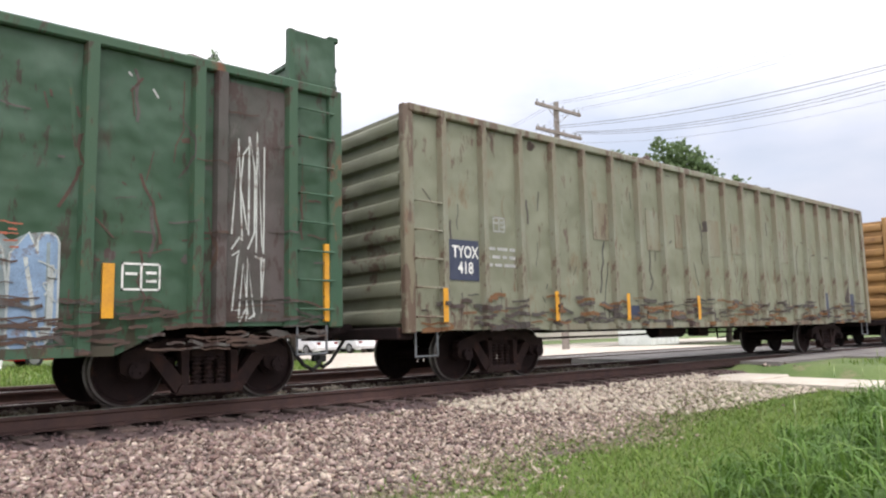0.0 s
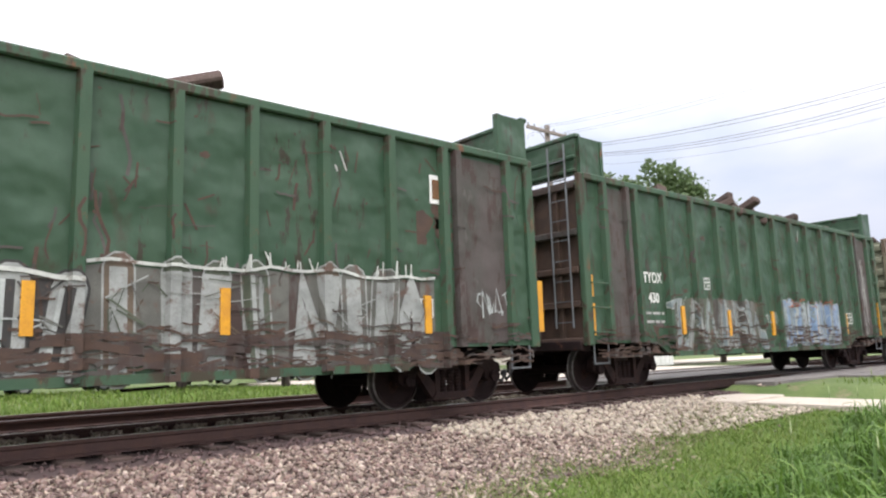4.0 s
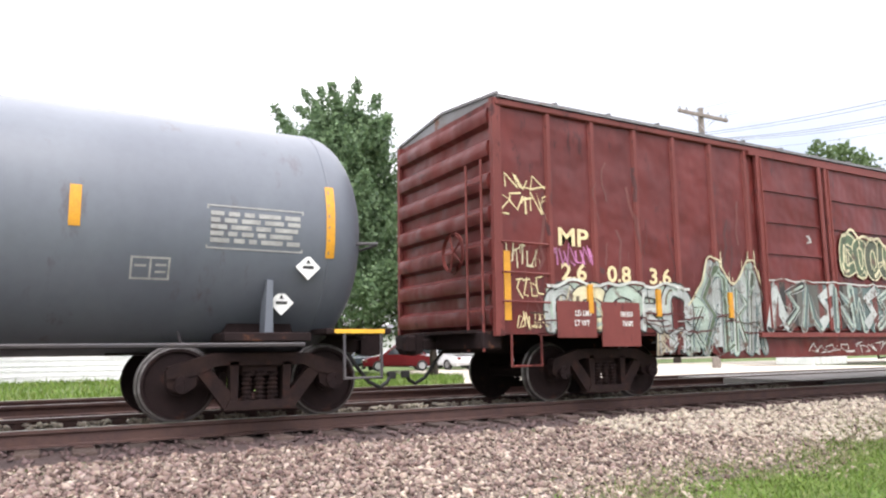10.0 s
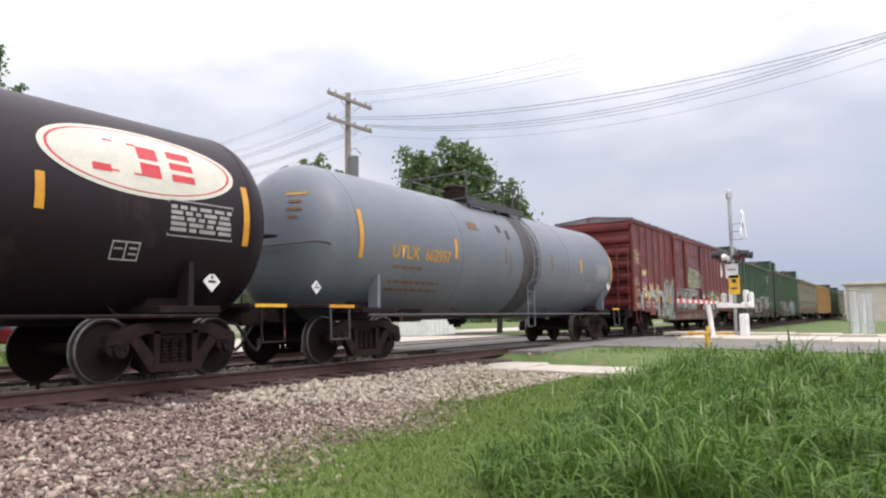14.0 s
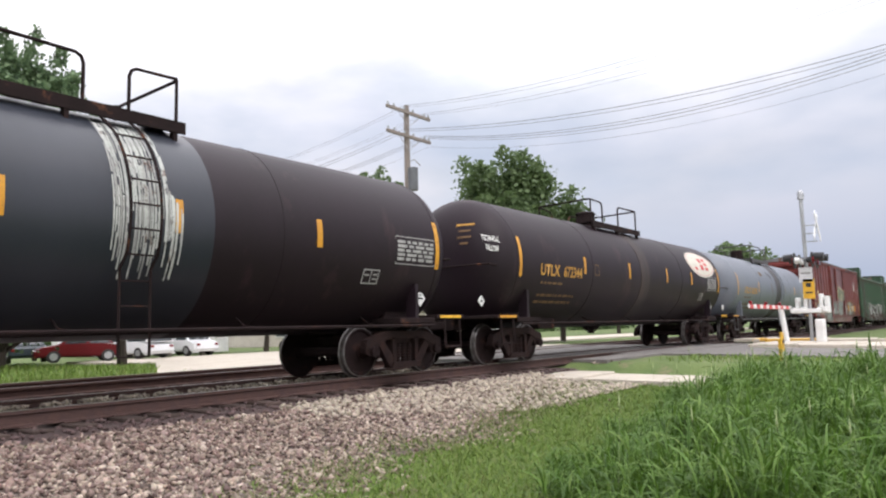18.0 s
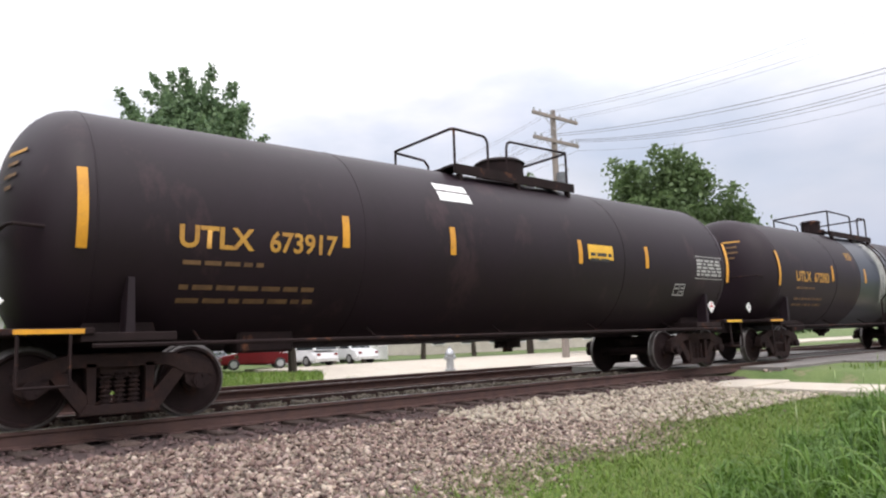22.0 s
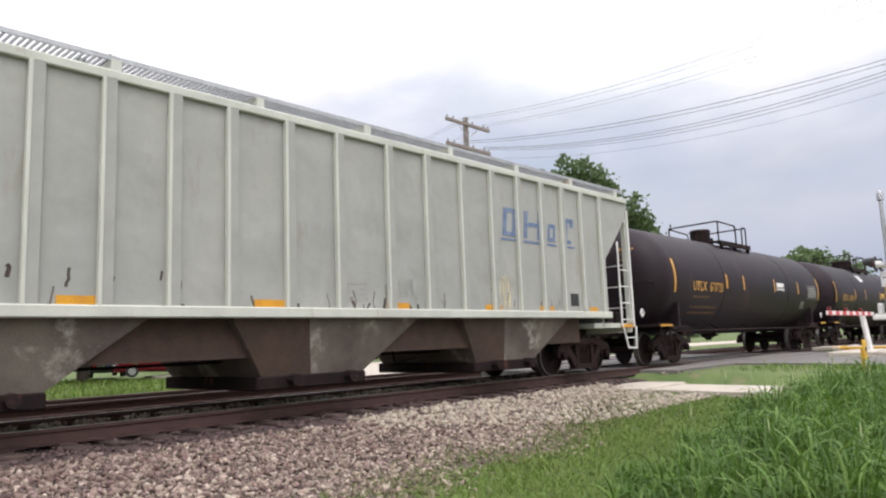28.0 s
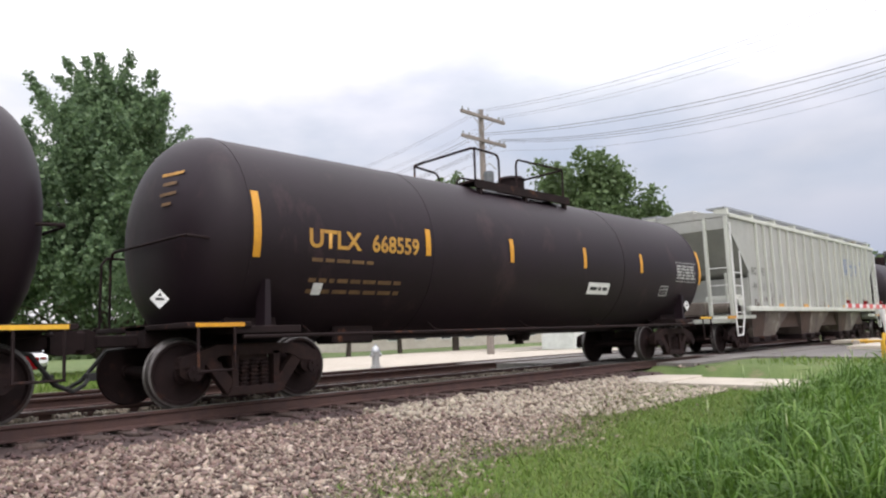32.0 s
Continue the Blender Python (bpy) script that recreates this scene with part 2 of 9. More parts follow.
M["boxred_rib"] = surface("oxide red rib paint", (0.158, 0.041, 0.035), (0.122, 0.031, 0.027), 1.6, 0.5, stain=RUST, stain_amount=0.35, stretch=(1, 1, 0.4), grain=0.15, wear=(0.048, 0.014, 0.014), wear_amount=0.50, spec=0.22)
M["boxred_dark"] = surface("sooty oxide red paint", (0.105, 0.034, 0.030), (0.13, 0.038, 0.033), 2.0, 0.55, bump=0.05)
M["boxred_soot"] = surface("soot-streaked oxide red paint", (0.062, 0.020, 0.020), (0.080, 0.022, 0.021), 3.0, 0.6, bump=0.03)
M["boxroof"] = surface("galvanised roof sheet", (0.20, 0.20, 0.21), (0.14, 0.13, 0.13), 1.2, 0.55, 0.3, stain=RUST, stain_amount=0.4)
M["tankblack"] = surface("black tank paint", (0.016, 0.009, 0.013), (0.013, 0.008, 0.010), 0.6, 0.50, bump=0.03, bump_scale=8,
                         stain=(0.031, 0.017, 0.020), stain_amount=0.42, stain_scale=1.2, stretch=(1, 1, 0.5), spec=0.20, grain=0.15)
M["tankgrey"] = surface("blue-grey tank paint", (0.102, 0.113, 0.135), (0.123, 0.136, 0.158), 0.5, 0.42, bump=0.03, bump_scale=8,
                        stain=(0.073, 0.058, 0.062), stain_amount=0.36, stain_scale=1.1, stretch=(1.6, 1, 0.5), grain=0.10)
M["tankpatch"] = surface("grey patch paint", (0.026, 0.029, 0.038), (0.019, 0.022, 0.029), 0.8, 0.33, bump=0.03, stretch=(1, 1, 0.5), grain=0.10)
M["tankband"] = surface("sooty band paint", (0.035, 0.032, 0.034), (0.075, 0.070, 0.072), 1.6, 0.6, bump=0.05, stain=(0.045, 0.028, 0.022), stain_amount=0.45, stain_scale=1.6, stretch=(1.5, 1, 0.4))
M["spill"] = surface("rusty spill stain", (0.040, 0.024, 0.020), (0.016, 0.012, 0.012), 1.2, 0.6, bump=0.05, stain=(0.075, 0.042, 0.032), stain_amount=0.42, stain_scale=2.0, stretch=(3, 1, 0.3))
M["emblem"] = surface("yellowed white emblem paint", (0.56, 0.54, 0.46), (0.48, 0.46, 0.39), 3.0, 0.55, bump=0.03, stain=(0.30, 0.26, 0.20), stain_amount=0.3, stain_scale=2)
M["steeldark"] = surface("dark painted steel", (0.045, 0.042, 0.048), (0.06, 0.052, 0.052), 3.0, 0.55, bump=0.05)
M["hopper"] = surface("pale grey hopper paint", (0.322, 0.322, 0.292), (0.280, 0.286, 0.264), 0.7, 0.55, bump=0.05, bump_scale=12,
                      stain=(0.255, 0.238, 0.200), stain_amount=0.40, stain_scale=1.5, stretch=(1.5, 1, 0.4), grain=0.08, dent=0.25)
M["hopper_rib"] = surface("paler hopper grey", (0.50, 0.51, 0.45), (0.42, 0.43, 0.38), 1.6, 0.55, stain=(0.3, 0.24, 0.17), stain_amount=0.3, stretch=(1, 1, 0.3), grain=0.10)
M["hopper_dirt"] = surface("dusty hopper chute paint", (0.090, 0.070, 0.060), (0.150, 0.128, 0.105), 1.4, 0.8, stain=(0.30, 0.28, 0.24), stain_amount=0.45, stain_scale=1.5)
M["truck"] = surface("grimy cast steel", (0.019, 0.012, 0.012), (0.027, 0.016, 0.014), 6.0, 0.75, 0.0, bump=0.3, bump_scale=45, stain=(0.036, 0.017, 0.014), stain_amount=0.4, stain_scale=5, spec=0.10)
M["wheel"] = surface("rusty wheel steel", (0.020, 0.012, 0.012), (0.016, 0.010, 0.010), 5.0, 0.7, 0.0, bump=0.15, stain=(0.034, 0.016, 0.012), stain_amount=0.4, stain_scale=4, spec=0.10)
M["tread"] = surface("worn wheel tread", (0.16, 0.15, 0.145), (0.10, 0.09, 0.085), 8.0, 0.45, 0.7, bump=0.02)
M["under"] = surface("grimy underframe steel", (0.016, 0.011, 0.011), (0.022, 0.014, 0.014), 3.0, 0.85, 0.0, bump=0.2, stain=RUST, stain_amount=0.35, stain_scale=3, spec=0.10)
M["steelgrey"] = surface("grey painted steel", (0.13, 0.14, 0.15), (0.10, 0.105, 0.11), 3.0, 0.5, 0.1, bump=0.05)
M["galv"] = surface("galvanised steel", (0.42, 0.43, 0.44), (0.34, 0.35, 0.36), 6.0, 0.4, 0.6, bump=0.04)
M["whitesteel"] = surface("white painted steel", (0.70, 0.70, 0.68), (0.62, 0.62, 0.60), 3.0, 0.5, bump=0.04, stain=(0.35, 0.25, 0.18), stain_amount=0.2)
M["rubber"] = surface("black rubber", (0.02, 0.02, 0.02), (0.03, 0.028, 0.027), 6.0, 0.7, bump=0.1)
M["reflector_dull"] = surface("sooty amber reflector tape", (0.155, 0.095, 0.040), (0.115, 0.085, 0.052), 5.0, 0.5, bump=0.02, stain=(0.09, 0.08, 0.08), stain_amount=0.45, stain_scale=8)
M["reflector"] = surface("amber reflector tape", (0.60, 0.285, 0.015), (0.50, 0.23, 0.02), 5.0, 0.35, bump=0.02, stain=(0.25, 0.13, 0.04), stain_amount=0.28, stain_scale=8)
M["ltr_white"] = surface("worn white lettering", (0.68, 0.68, 0.64), (0.55, 0.55, 0.52), 6.0, 0.6, bump=0.02)
M["ltr_yellow"] = surface("worn yellow lettering", (0.46, 0.245, 0.035), (0.34, 0.17, 0.035), 6.0, 0.6, bump=0.02)
M["ltr_cream"] = surface("worn cream lettering", (0.68, 0.58, 0.33), (0.56, 0.46, 0.26), 6.0, 0.6, bump=0.02)
M["ltr_dim"] = surface("faded lettering", (0.165, 0.094, 0.039), (0.110, 0.061, 0.028), 6.0, 0.7, bump=0.02)
M["ltr_grey"] = surface("faded grey lettering", (0.36, 0.36, 0.34), (0.27, 0.27, 0.26), 6.0, 0.7, bump=0.02)
M["ltr_blue"] = surface("faded blue lettering", (0.10, 0.15, 0.27), (0.16, 0.21, 0.31), 6.0, 0.6, bump=0.02)
M["ltr_red"] = surface("red lettering", (0.52, 0.03, 0.04), (0.42, 0.03, 0.04), 6.0, 0.5, bump=0.02)
M["navy"] = surface("navy paint patch", (0.030, 0.038, 0.070), (0.04, 0.048, 0.08), 3.0, 0.6, bump=0.03)
M["white"] = surface("white paint", (0.74, 0.74, 0.72), (0.64, 0.64, 0.62), 3.0, 0.55, bump=0.03)
M["black"] = surface("black paint", (0.02, 0.02, 0.022), (0.03, 0.03, 0.03), 4.0, 0.6, bump=0.03)
M["yellow"] = surface("yellow paint", (0.70, 0.40, 0.03), (0.60, 0.34, 0.03), 4.0, 0.55, bump=0.03)
M["redwhite"] = surface("red reflective band", (0.55, 0.04, 0.04), (0.48, 0.04, 0.04), 4.0, 0.4, bump=0.02)
for key, c in {"g_white": (0.52, 0.54, 0.50), "g_grey": (0.29, 0.305, 0.29), "g_mint": (0.36, 0.44, 0.37), "g_cream": (0.60, 0.55, 0.36),
               "g_green": (0.095, 0.135, 0.080), "g_blue": (0.19, 0.28, 0.40), "g_black": (0.05, 0.05, 0.05), "g_pink": (0.48, 0.18, 0.36),
               "g_rust": (0.30, 0.16, 0.08), "g_dim": (0.115, 0.115, 0.10), "g_pale": (0.40, 0.43, 0.41), "g_steel": (0.20, 0.245, 0.25), "g_orange": (0.34, 0.10, 0.055), "g_tan": (0.36, 0.31, 0.22), "g_moss": (0.075, 0.090, 0.062), "g_soot": (0.035, 0.033, 0.031), "g_teal": (0.105, 0.150, 0.145), "g_brown": (0.115, 0.085, 0.058)}.items():
    M[key] = surface("sprayed paint " + key[2:], c, tuple(x * 0.7 for x in c), 3.0, 0.65, bump=0.04, stain=(0.10, 0.06, 0.045), stain_amount=0.50, stain_scale=4)
M["tie"] = surface("creosoted tie wood", (0.055, 0.036, 0.029), (0.077, 0.054, 0.046), 6.0, 0.9, bump=0.5, bump_scale=30, per_piece=0.3, stretch=(6, 1, 6))
M["railside"] = surface("rusty rail steel", (0.059, 0.032, 0.029), (0.077, 0.040, 0.032), 5.0, 0.8, bump=0.2)
M["railtop"] = surface("polished rail head", (0.46, 0.45, 0.44), (0.38, 0.36, 0.35), 5.0, 0.28, 0.9, bump=0.02)
M["cinder"] = surface("oily track bed", (0.052, 0.035, 0.033), (0.072, 0.048, 0.044), 3.0, 0.95, bump=0.8, bump_scale=30, stain=(0.098, 0.068, 0.062), stain_amount=0.4, stain_scale=9)
M["ballast_bed"] = surface("ballast bed", (0.120, 0.090, 0.078), (0.093, 0.069, 0.060), 5.0, 0.95, bump=1.0, bump_scale=26, stain=(0.180, 0.162, 0.150), stain_amount=0.45, stain_scale=18)
M["asphalt"] = surface("worn asphalt", (0.165, 0.152, 0.139), (0.130, 0.121, 0.114), 0.7, 0.9, bump=0.3, bump_scale=90, stain=(0.071, 0.066, 0.064), stain_amount=0.35, stain_scale=1.2)
M["concrete"] = surface("weathered concrete", (0.47, 0.42, 0.35), (0.40, 0.36, 0.30), 1.2, 0.9, bump=0.2, bump_scale=60, stain=(0.30, 0.26, 0.22), stain_amount=0.35, stain_scale=2.5, per_piece=0.06)
M["soil"] = surface("grassy soil", (0.065, 0.105, 0.026), (0.101, 0.138, 0.040), 0.9, 0.95, bump=0.8, bump_scale=22, stain=(0.150, 0.128, 0.073), stain_amount=0.45, stain_scale=1.7)
M["stone"] = island_surface("crushed ballast stone", [(0.074, 0.057, 0.048), (0.188, 0.148, 0.118), (0.305, 0.244, 0.195), (0.123, 0.094, 0.077), (0.428, 0.359, 0.293), (0.101, 0.073, 0.060), (0.353, 0.283, 0.226), (0.220, 0.165, 0.132)])
M["stone_brown"] = island_surface("dark brown ballast stone", [(0.056, 0.036, 0.031), (0.139, 0.092, 0.077), (0.204, 0.143, 0.122), (0.079, 0.052, 0.045), (0.255, 0.192, 0.167), (0.107, 0.071, 0.061)])
M["stone_dark"] = island_surface("oily ballast stone", [(0.053, 0.036, 0.033), (0.084, 0.055, 0.052), (0.117, 0.080, 0.076), (0.069, 0.044, 0.042)])
M["stone_pale"] = island_surface("pale crushed stone", [(0.266, 0.227, 0.176), (0.335, 0.294, 0.228), (0.208, 0.176, 0.144), (0.369, 0.322, 0.249), (0.174, 0.141, 0.117)])
M["grass"] = island_surface("mown grass blades", [(0.060, 0.111, 0.016), (0.108, 0.182, 0.030), (0.162, 0.234, 0.046), (0.092, 0.153, 0.022), (0.184, 0.203, 0.072)], 0.6, 0, translucent=0.35)
M["tallgrass"] = island_surface("tall grass blades", [(0.031, 0.070, 0.010), (0.062, 0.130, 0.017), (0.108, 0.194, 0.031), (0.042, 0.091, 0.013), (0.083, 0.159, 0.026), (0.142, 0.220, 0.050)], 0.5, 0, spec=0.28, translucent=0.35)
M["drygrass"] = island_surface("dry edge grass", [(0.15, 0.135, 0.07), (0.20, 0.18, 0.10), (0.10, 0.12, 0.045), (0.12, 0.15, 0.05)], 0.8, 0, translucent=0.3)
M["seed"] = island_surface("grass seed heads", [(0.22, 0.27, 0.13), (0.30, 0.33, 0.18), (0.18, 0.23, 0.10)], 0.8, 0)
M["leaf"] = island_surface("broad leaves", [(0.062, 0.098, 0.040), (0.092, 0.140, 0.054), (0.125, 0.180, 0.072), (0.074, 0.118, 0.048)], 0.55, 0, translucent=0.4)
M["leaf_pale"] = island_surface("pale green leaves", [(0.122, 0.194, 0.057), (0.173, 0.259, 0.091), (0.101, 0.173, 0.049), (0.215, 0.288, 0.124)], 0.55, 0, translucent=0.35)
M["needle"] = island_surface("dark maple leaves", [(0.087, 0.143, 0.074), (0.130, 0.198, 0.098), (0.172, 0.251, 0.125), (0.073, 0.119, 0.064)], 0.55, 0, translucent=0.4)
M["bark"] = surface("bark", (0.075, 0.058, 0.045), (0.05, 0.04, 0.033), 6.0, 0.95, bump=0.8, bump_scale=25, stretch=(4, 4, 0.6))
M["polewood"] = surface("weathered pole wood", (0.258, 0.221, 0.189), (0.194, 0.170, 0.153), 4.0, 0.9, bump=0.4, bump_scale=30, stretch=(6, 6, 0.4))
M["siding"] = surface("white clapboard paint", (0.78, 0.78, 0.76), (0.70, 0.70, 0.69), 2.0, 0.6, bump=0.03, per_piece=0.04)
M["shingle"] = surface("grey roof shingles", (0.16, 0.16, 0.165), (0.11, 0.11, 0.115), 5.0, 0.9, bump=0.5, bump_scale=25)
M["bldg"] = surface("beige wall", (0.48, 0.44, 0.38), (0.42, 0.38, 0.33), 1.0, 0.8, bump=0.05)
M["carred"] = surface("red car paint", (0.62, 0.014, 0.022), (0.56, 0.012, 0.02), 1.0, 0.22, 0.0, bump=0.0, spec=0.22)
M["carmaroon"] = surface("maroon car paint", (0.110, 0.010, 0.012), (0.094, 0.009, 0.011), 1.0, 0.25, bump=0.0, spec=0.22)
M["cardark"] = surface("dark car paint", (0.035, 0.045, 0.05), (0.03, 0.04, 0.045), 1.0, 0.25, bump=0.0, spec=0.22)
M["carwhite"] = surface("white car paint", (0.72, 0.73, 0.74), (0.68, 0.69, 0.70), 1.0, 0.25, bump=0.0, spec=0.22)
M["glass"] = surface("dark window glass", (0.03, 0.035, 0.04), (0.03, 0.035, 0.04), 1.0, 0.06, bump=0.0, spec=0.7)
M["lamp_red"] = surface("red lamp lens", (0.158, 0.007, 0.007), (0.140, 0.007, 0.007), 2.0, 0.2, bump=0.0)
M["signwhite"] = surface("white sign sheet", (0.74, 0.75, 0.76), (0.68, 0.69, 0.70), 2.0, 0.45, bump=0.0)
M["insul"] = surface("porcelain insulator", (0.30, 0.32, 0.33), (0.25, 0.27, 0.28), 4.0, 0.2, bump=0.0)
M["wire"] = surface("weathered conductor", (0.10, 0.10, 0.105), (0.08, 0.08, 0.08), 4.0, 0.5, bump=0.0)


# ---- building helpers ----
def finish(bm, name, smooth=True, angle=32):
    me = bpy.data.meshes.new(name)
    bmesh.ops.recalc_face_normals(bm, faces=bm.faces)
    bm.to_mesh(me)
    bm.free()
    if smooth:
        me.shade_smooth()
        me.set_sharp_from_angle(angle=radians(angle))
    return me


def put(name, me, parent=None, at=(0, 0, 0), label="", mat=None, kind=""):
    ob = new(name, me)
    if mat is not None and not me.materials:
        me.materials.append(mat)
    ob.parent = parent
    ob.location = at
    if label:
        ob["label"] = label
    if kind:
        ob["kind"] = kind
    return ob


def part(name, bm, material, parent, label="", at=(0, 0, 0), smooth=True):
    """One mesh object under a thing or under a part."""
    return put(name, finish(bm, name, smooth), parent, at, label, material)


def thing(name, at, label, category, group="", kind=""):
    ob = new(name)
    ob.empty_display_size = 0.2
    ob.location = at
    return tagged(ob, label, category, group, kind)


def bx(bm, x0, x1, y0, y1, z0, z1, bevel=0.0):
    v = [bm.verts.new((x, y, z)) for x in (x0, x1) for y in (y0, y1) for z in (z0, z1)]
    f = [bm.faces.new([v[i] for i in q]) for q in ((0, 1, 3, 2), (4, 6, 7, 5), (0, 4, 5, 1), (2, 3, 7, 6), (0, 2, 6, 4), (1, 5, 7, 3))]
    if bevel:
        es = list({e for q in f for e in q.edges})
        bmesh.ops.bevel(bm, geom=es, offset=bevel, segments=1, affect="EDGES")
    return bm


def box(*a, bevel=0.0):
    return bx(bmesh.new(), *a, bevel=bevel)


def cyl(bm, p0, p1, r, n=8, r2=None):
    p0, p1 = Vector(p0), Vector(p1)
    d = (p1 - p0).normalized()
    u = d.orthogonal().normalized()
    w = d.cross(u)
    r2 = r if r2 is None else r2
    a, b = [], []
    for i in range(n):
        o = u * math.cos(2 * math.pi * i / n) + w * math.sin(2 * math.pi * i / n)
        a.append(bm.verts.new(p0 + o * r))
        b.append(bm.verts.new(p1 + o * r2))
    for i in range(n):
        bm.faces.new((a[i], a[(i + 1) % n], b[(i + 1) % n], b[i]))
    bm.faces.new(a[::-1])
    bm.faces.new(b)
    return bm


def tube(bm, pts, r, n=6):
    """One bent pipe along the points."""
    p = [Vector(pts[0])]
    for q in pts[1:]:
        if (Vector(q) - p[-1]).length > 1e-5:
            p.append(Vector(q))
    u, rings = None, []
    for i, c in enumerate(p):
        a = (c - p[i - 1]).normalized() if i else (p[1] - c).normalized()
        b = (p[i + 1] - c).normalized() if i < len(p) - 1 else a
        t = (a + b)
        t = t.normalized() if t.length > 1e-4 else a
        u = t.orthogonal().normalized() if u is None else (u - t * u.dot(t)).normalized()
        w = t.cross(u)
        k = 1.0 / max(0.45, t.dot(a))
        rings.append([bm.verts.new(c + (u * math.cos(2 * math.pi * j / n) + w * math.sin(2 * math.pi * j / n)) * r * (1 + 0.5 * (k - 1))) for j in range(n)])
    for a, b in zip(rings, rings[1:]):
        for j in range(n):
            bm.faces.new((a[j], a[(j + 1) % n], b[(j + 1) % n], b[j]))
    bm.faces.new(rings[0][::-1])
    bm.faces.new(rings[-1])
    return bm


def prism(bm, poly, y0, y1):
    """A polygon of (x, z) drawn out from y0 to y1."""
    a = [bm.verts.new((x, y0, z)) for x, z in poly]
    b = [bm.verts.new((x, y1, z)) for x, z in poly]
    n = len(poly)
    bm.faces.new(a)
    bm.faces.new(b[::-1])
    for i in range(n):
        bm.faces.new((a[i], b[i], b[(i + 1) % n], a[(i + 1) % n]))
    return bm


def revolve(bm, prof, axis="x", n=40, close=False):
    """A profile of (along, radius) turned round the x, y or z axis."""
    rings = []
    for s, r in prof:
        ring = []
        for i in range(n):
            c, d = r * math.cos(2 * math.pi * i / n), r * math.sin(2 * math.pi * i / n)
            ring.append(bm.verts.new({"x": (s, c, d), "y": (c, s, d), "z": (c, d, s)}[axis]))
        rings.append(ring)
    for a, b in zip(rings, rings[1:]):
        for i in range(n):
            bm.faces.new((a[i], a[(i + 1) % n], b[(i + 1) % n], b[i]))
    if close:
        bm.faces.new(rings[0][::-1])
        bm.faces.new(rings[-1])
    return bm


def pieces_mesh(name, verts, faces, material):
    me = bpy.data.meshes.new(name)
    me.from_pydata(verts, [], faces)
    me.materials.append(material)
    me.update()
    return me


def quads_mesh(name, co, per, polys, material):
    """Many alike loose pieces: co is an (n, per, 3) array, polys the faces of one piece."""
    n = len(co)
    me = bpy.data.meshes.new(name)
    me.vertices.add(n * per)
    me.vertices.foreach_set("co", np.asarray(co, dtype=np.float32).ravel())
    sizes = np.array([len(p) for p in polys])
    one = np.concatenate([np.array(p) for p in polys])
    loops = (one[None, :] + (np.arange(n) * per)[:, None]).ravel()
    me.loops.add(len(loops))
    me.loops.foreach_set("vertex_index", loops.astype(np.int32))
    me.polygons.add(n * len(polys))
    tot = np.tile(sizes, n)
    start = np.concatenate([[0], np.cumsum(tot)[:-1]])
    me.polygons.foreach_set("loop_start", start.astype(np.int32))
    me.update(calc_edges=True)
    me.materials.append(material)
    me.validate()
    return me


TEXTS = {}


def lettering(parent, string, size, x, y, z, mat, label="", face=-1, sx=1.0, name="lettering", on=None, bold=0.0):
    """Built-in font letters, 3 mm proud, on a side that faces -y (or an end that faces -x). x, z: middle of the base line.
    on: a function that lays a flat point (x, z) on a curved side, giving its y."""
    key = (string, size, mat.name, face, sx, bold, x if on else 0, z if on else 0)
    if key not in TEXTS:
        cu = bpy.data.curves.new("letters", "FONT")
        cu.body, cu.size, cu.align_x, cu.fill_mode, cu.offset = string, size, "CENTER", "FRONT", bold
        cu.resolution_u = 3
        ob = bpy.data.objects.new("letters", cu)
        me = bpy.data.meshes.new_from_object(ob)
        bpy.data.objects.remove(ob)
        bm = bmesh.new()
        bm.from_mesh(me)
        if on:
            bmesh.ops.triangulate(bm, faces=bm.faces)
        for v in bm.verts:
            a, b = v.co.x * sx, v.co.y
            v.co = (a, (on(x + a, z + b) - 0.006) if on else 0, b) if face == -1 else ((0, -a, b) if face == 0 else (0, a, b))
        me.clear_geometry()
        bm.to_mesh(me)
        bm.free()
        me.materials.append(mat)
        TEXTS[key] = me
    return put(name, TEXTS[key], parent, (x, 0 if on else y, z), label)


# ---- ground, tracks, road ----
def smooth01(a, b, v):
    u = min(1.0, max(0.0, (v - a) / (b - a)))
    return u * u * (3 - 2 * u)


def toe_y(x):
    """Where the ballast ends and the grass begins, on the near side."""
    return 4.15 + 0.205 * max(-6.0, min(x, 16.0)) + 0.25 * math.sin(1.3 * x) * 0.5


def road_z(x, y):
    d = max(0.0, 8.0 - y, y - 16.0)
    return -0.025 - 0.24 * smooth01(0, 14, d)


def ground_z(x, y):
    """The lie of the land; it comes up to the road at the crossing."""
    z = open_ground_z(x, y)
    k = smooth01(14.9, 15.9, x) * (1 - smooth01(30, 36, x)) * smooth01(-40, -10, y) * (1 - smooth01(26, 30, y))
    return z + (min(road_z(x, y), -0.02) - 0.05 - z) * k if k > 0 and not (8.3 < y < 15.8) else z


def open_ground_z(x, y):
    bed = -0.24
    near = -0.66 + 0.34 * smooth01(8.5, 15.5, x)
    if y > 16.0:
        return -0.30 - 0.22 * smooth01(16.5, 30.0, y) + 0.26 * smooth01(17.5, 28.0, y) * (1 - smooth01(11.0, 17.0, x))
    if y > 8.25:
        return bed
    t = toe_y(x)
    if y > t:
        return near + (bed - near) * smooth01(t - 0.5, 8.1, y)
    return near - 0.12 * smooth01(t, t - 4.0, y) + 0.0


def steps(stops):
    out = []
    for a, b, n in stops:
        out += [a + (b - a) * i / n for i in range(n)]
    return out + [stops[-1][1]]


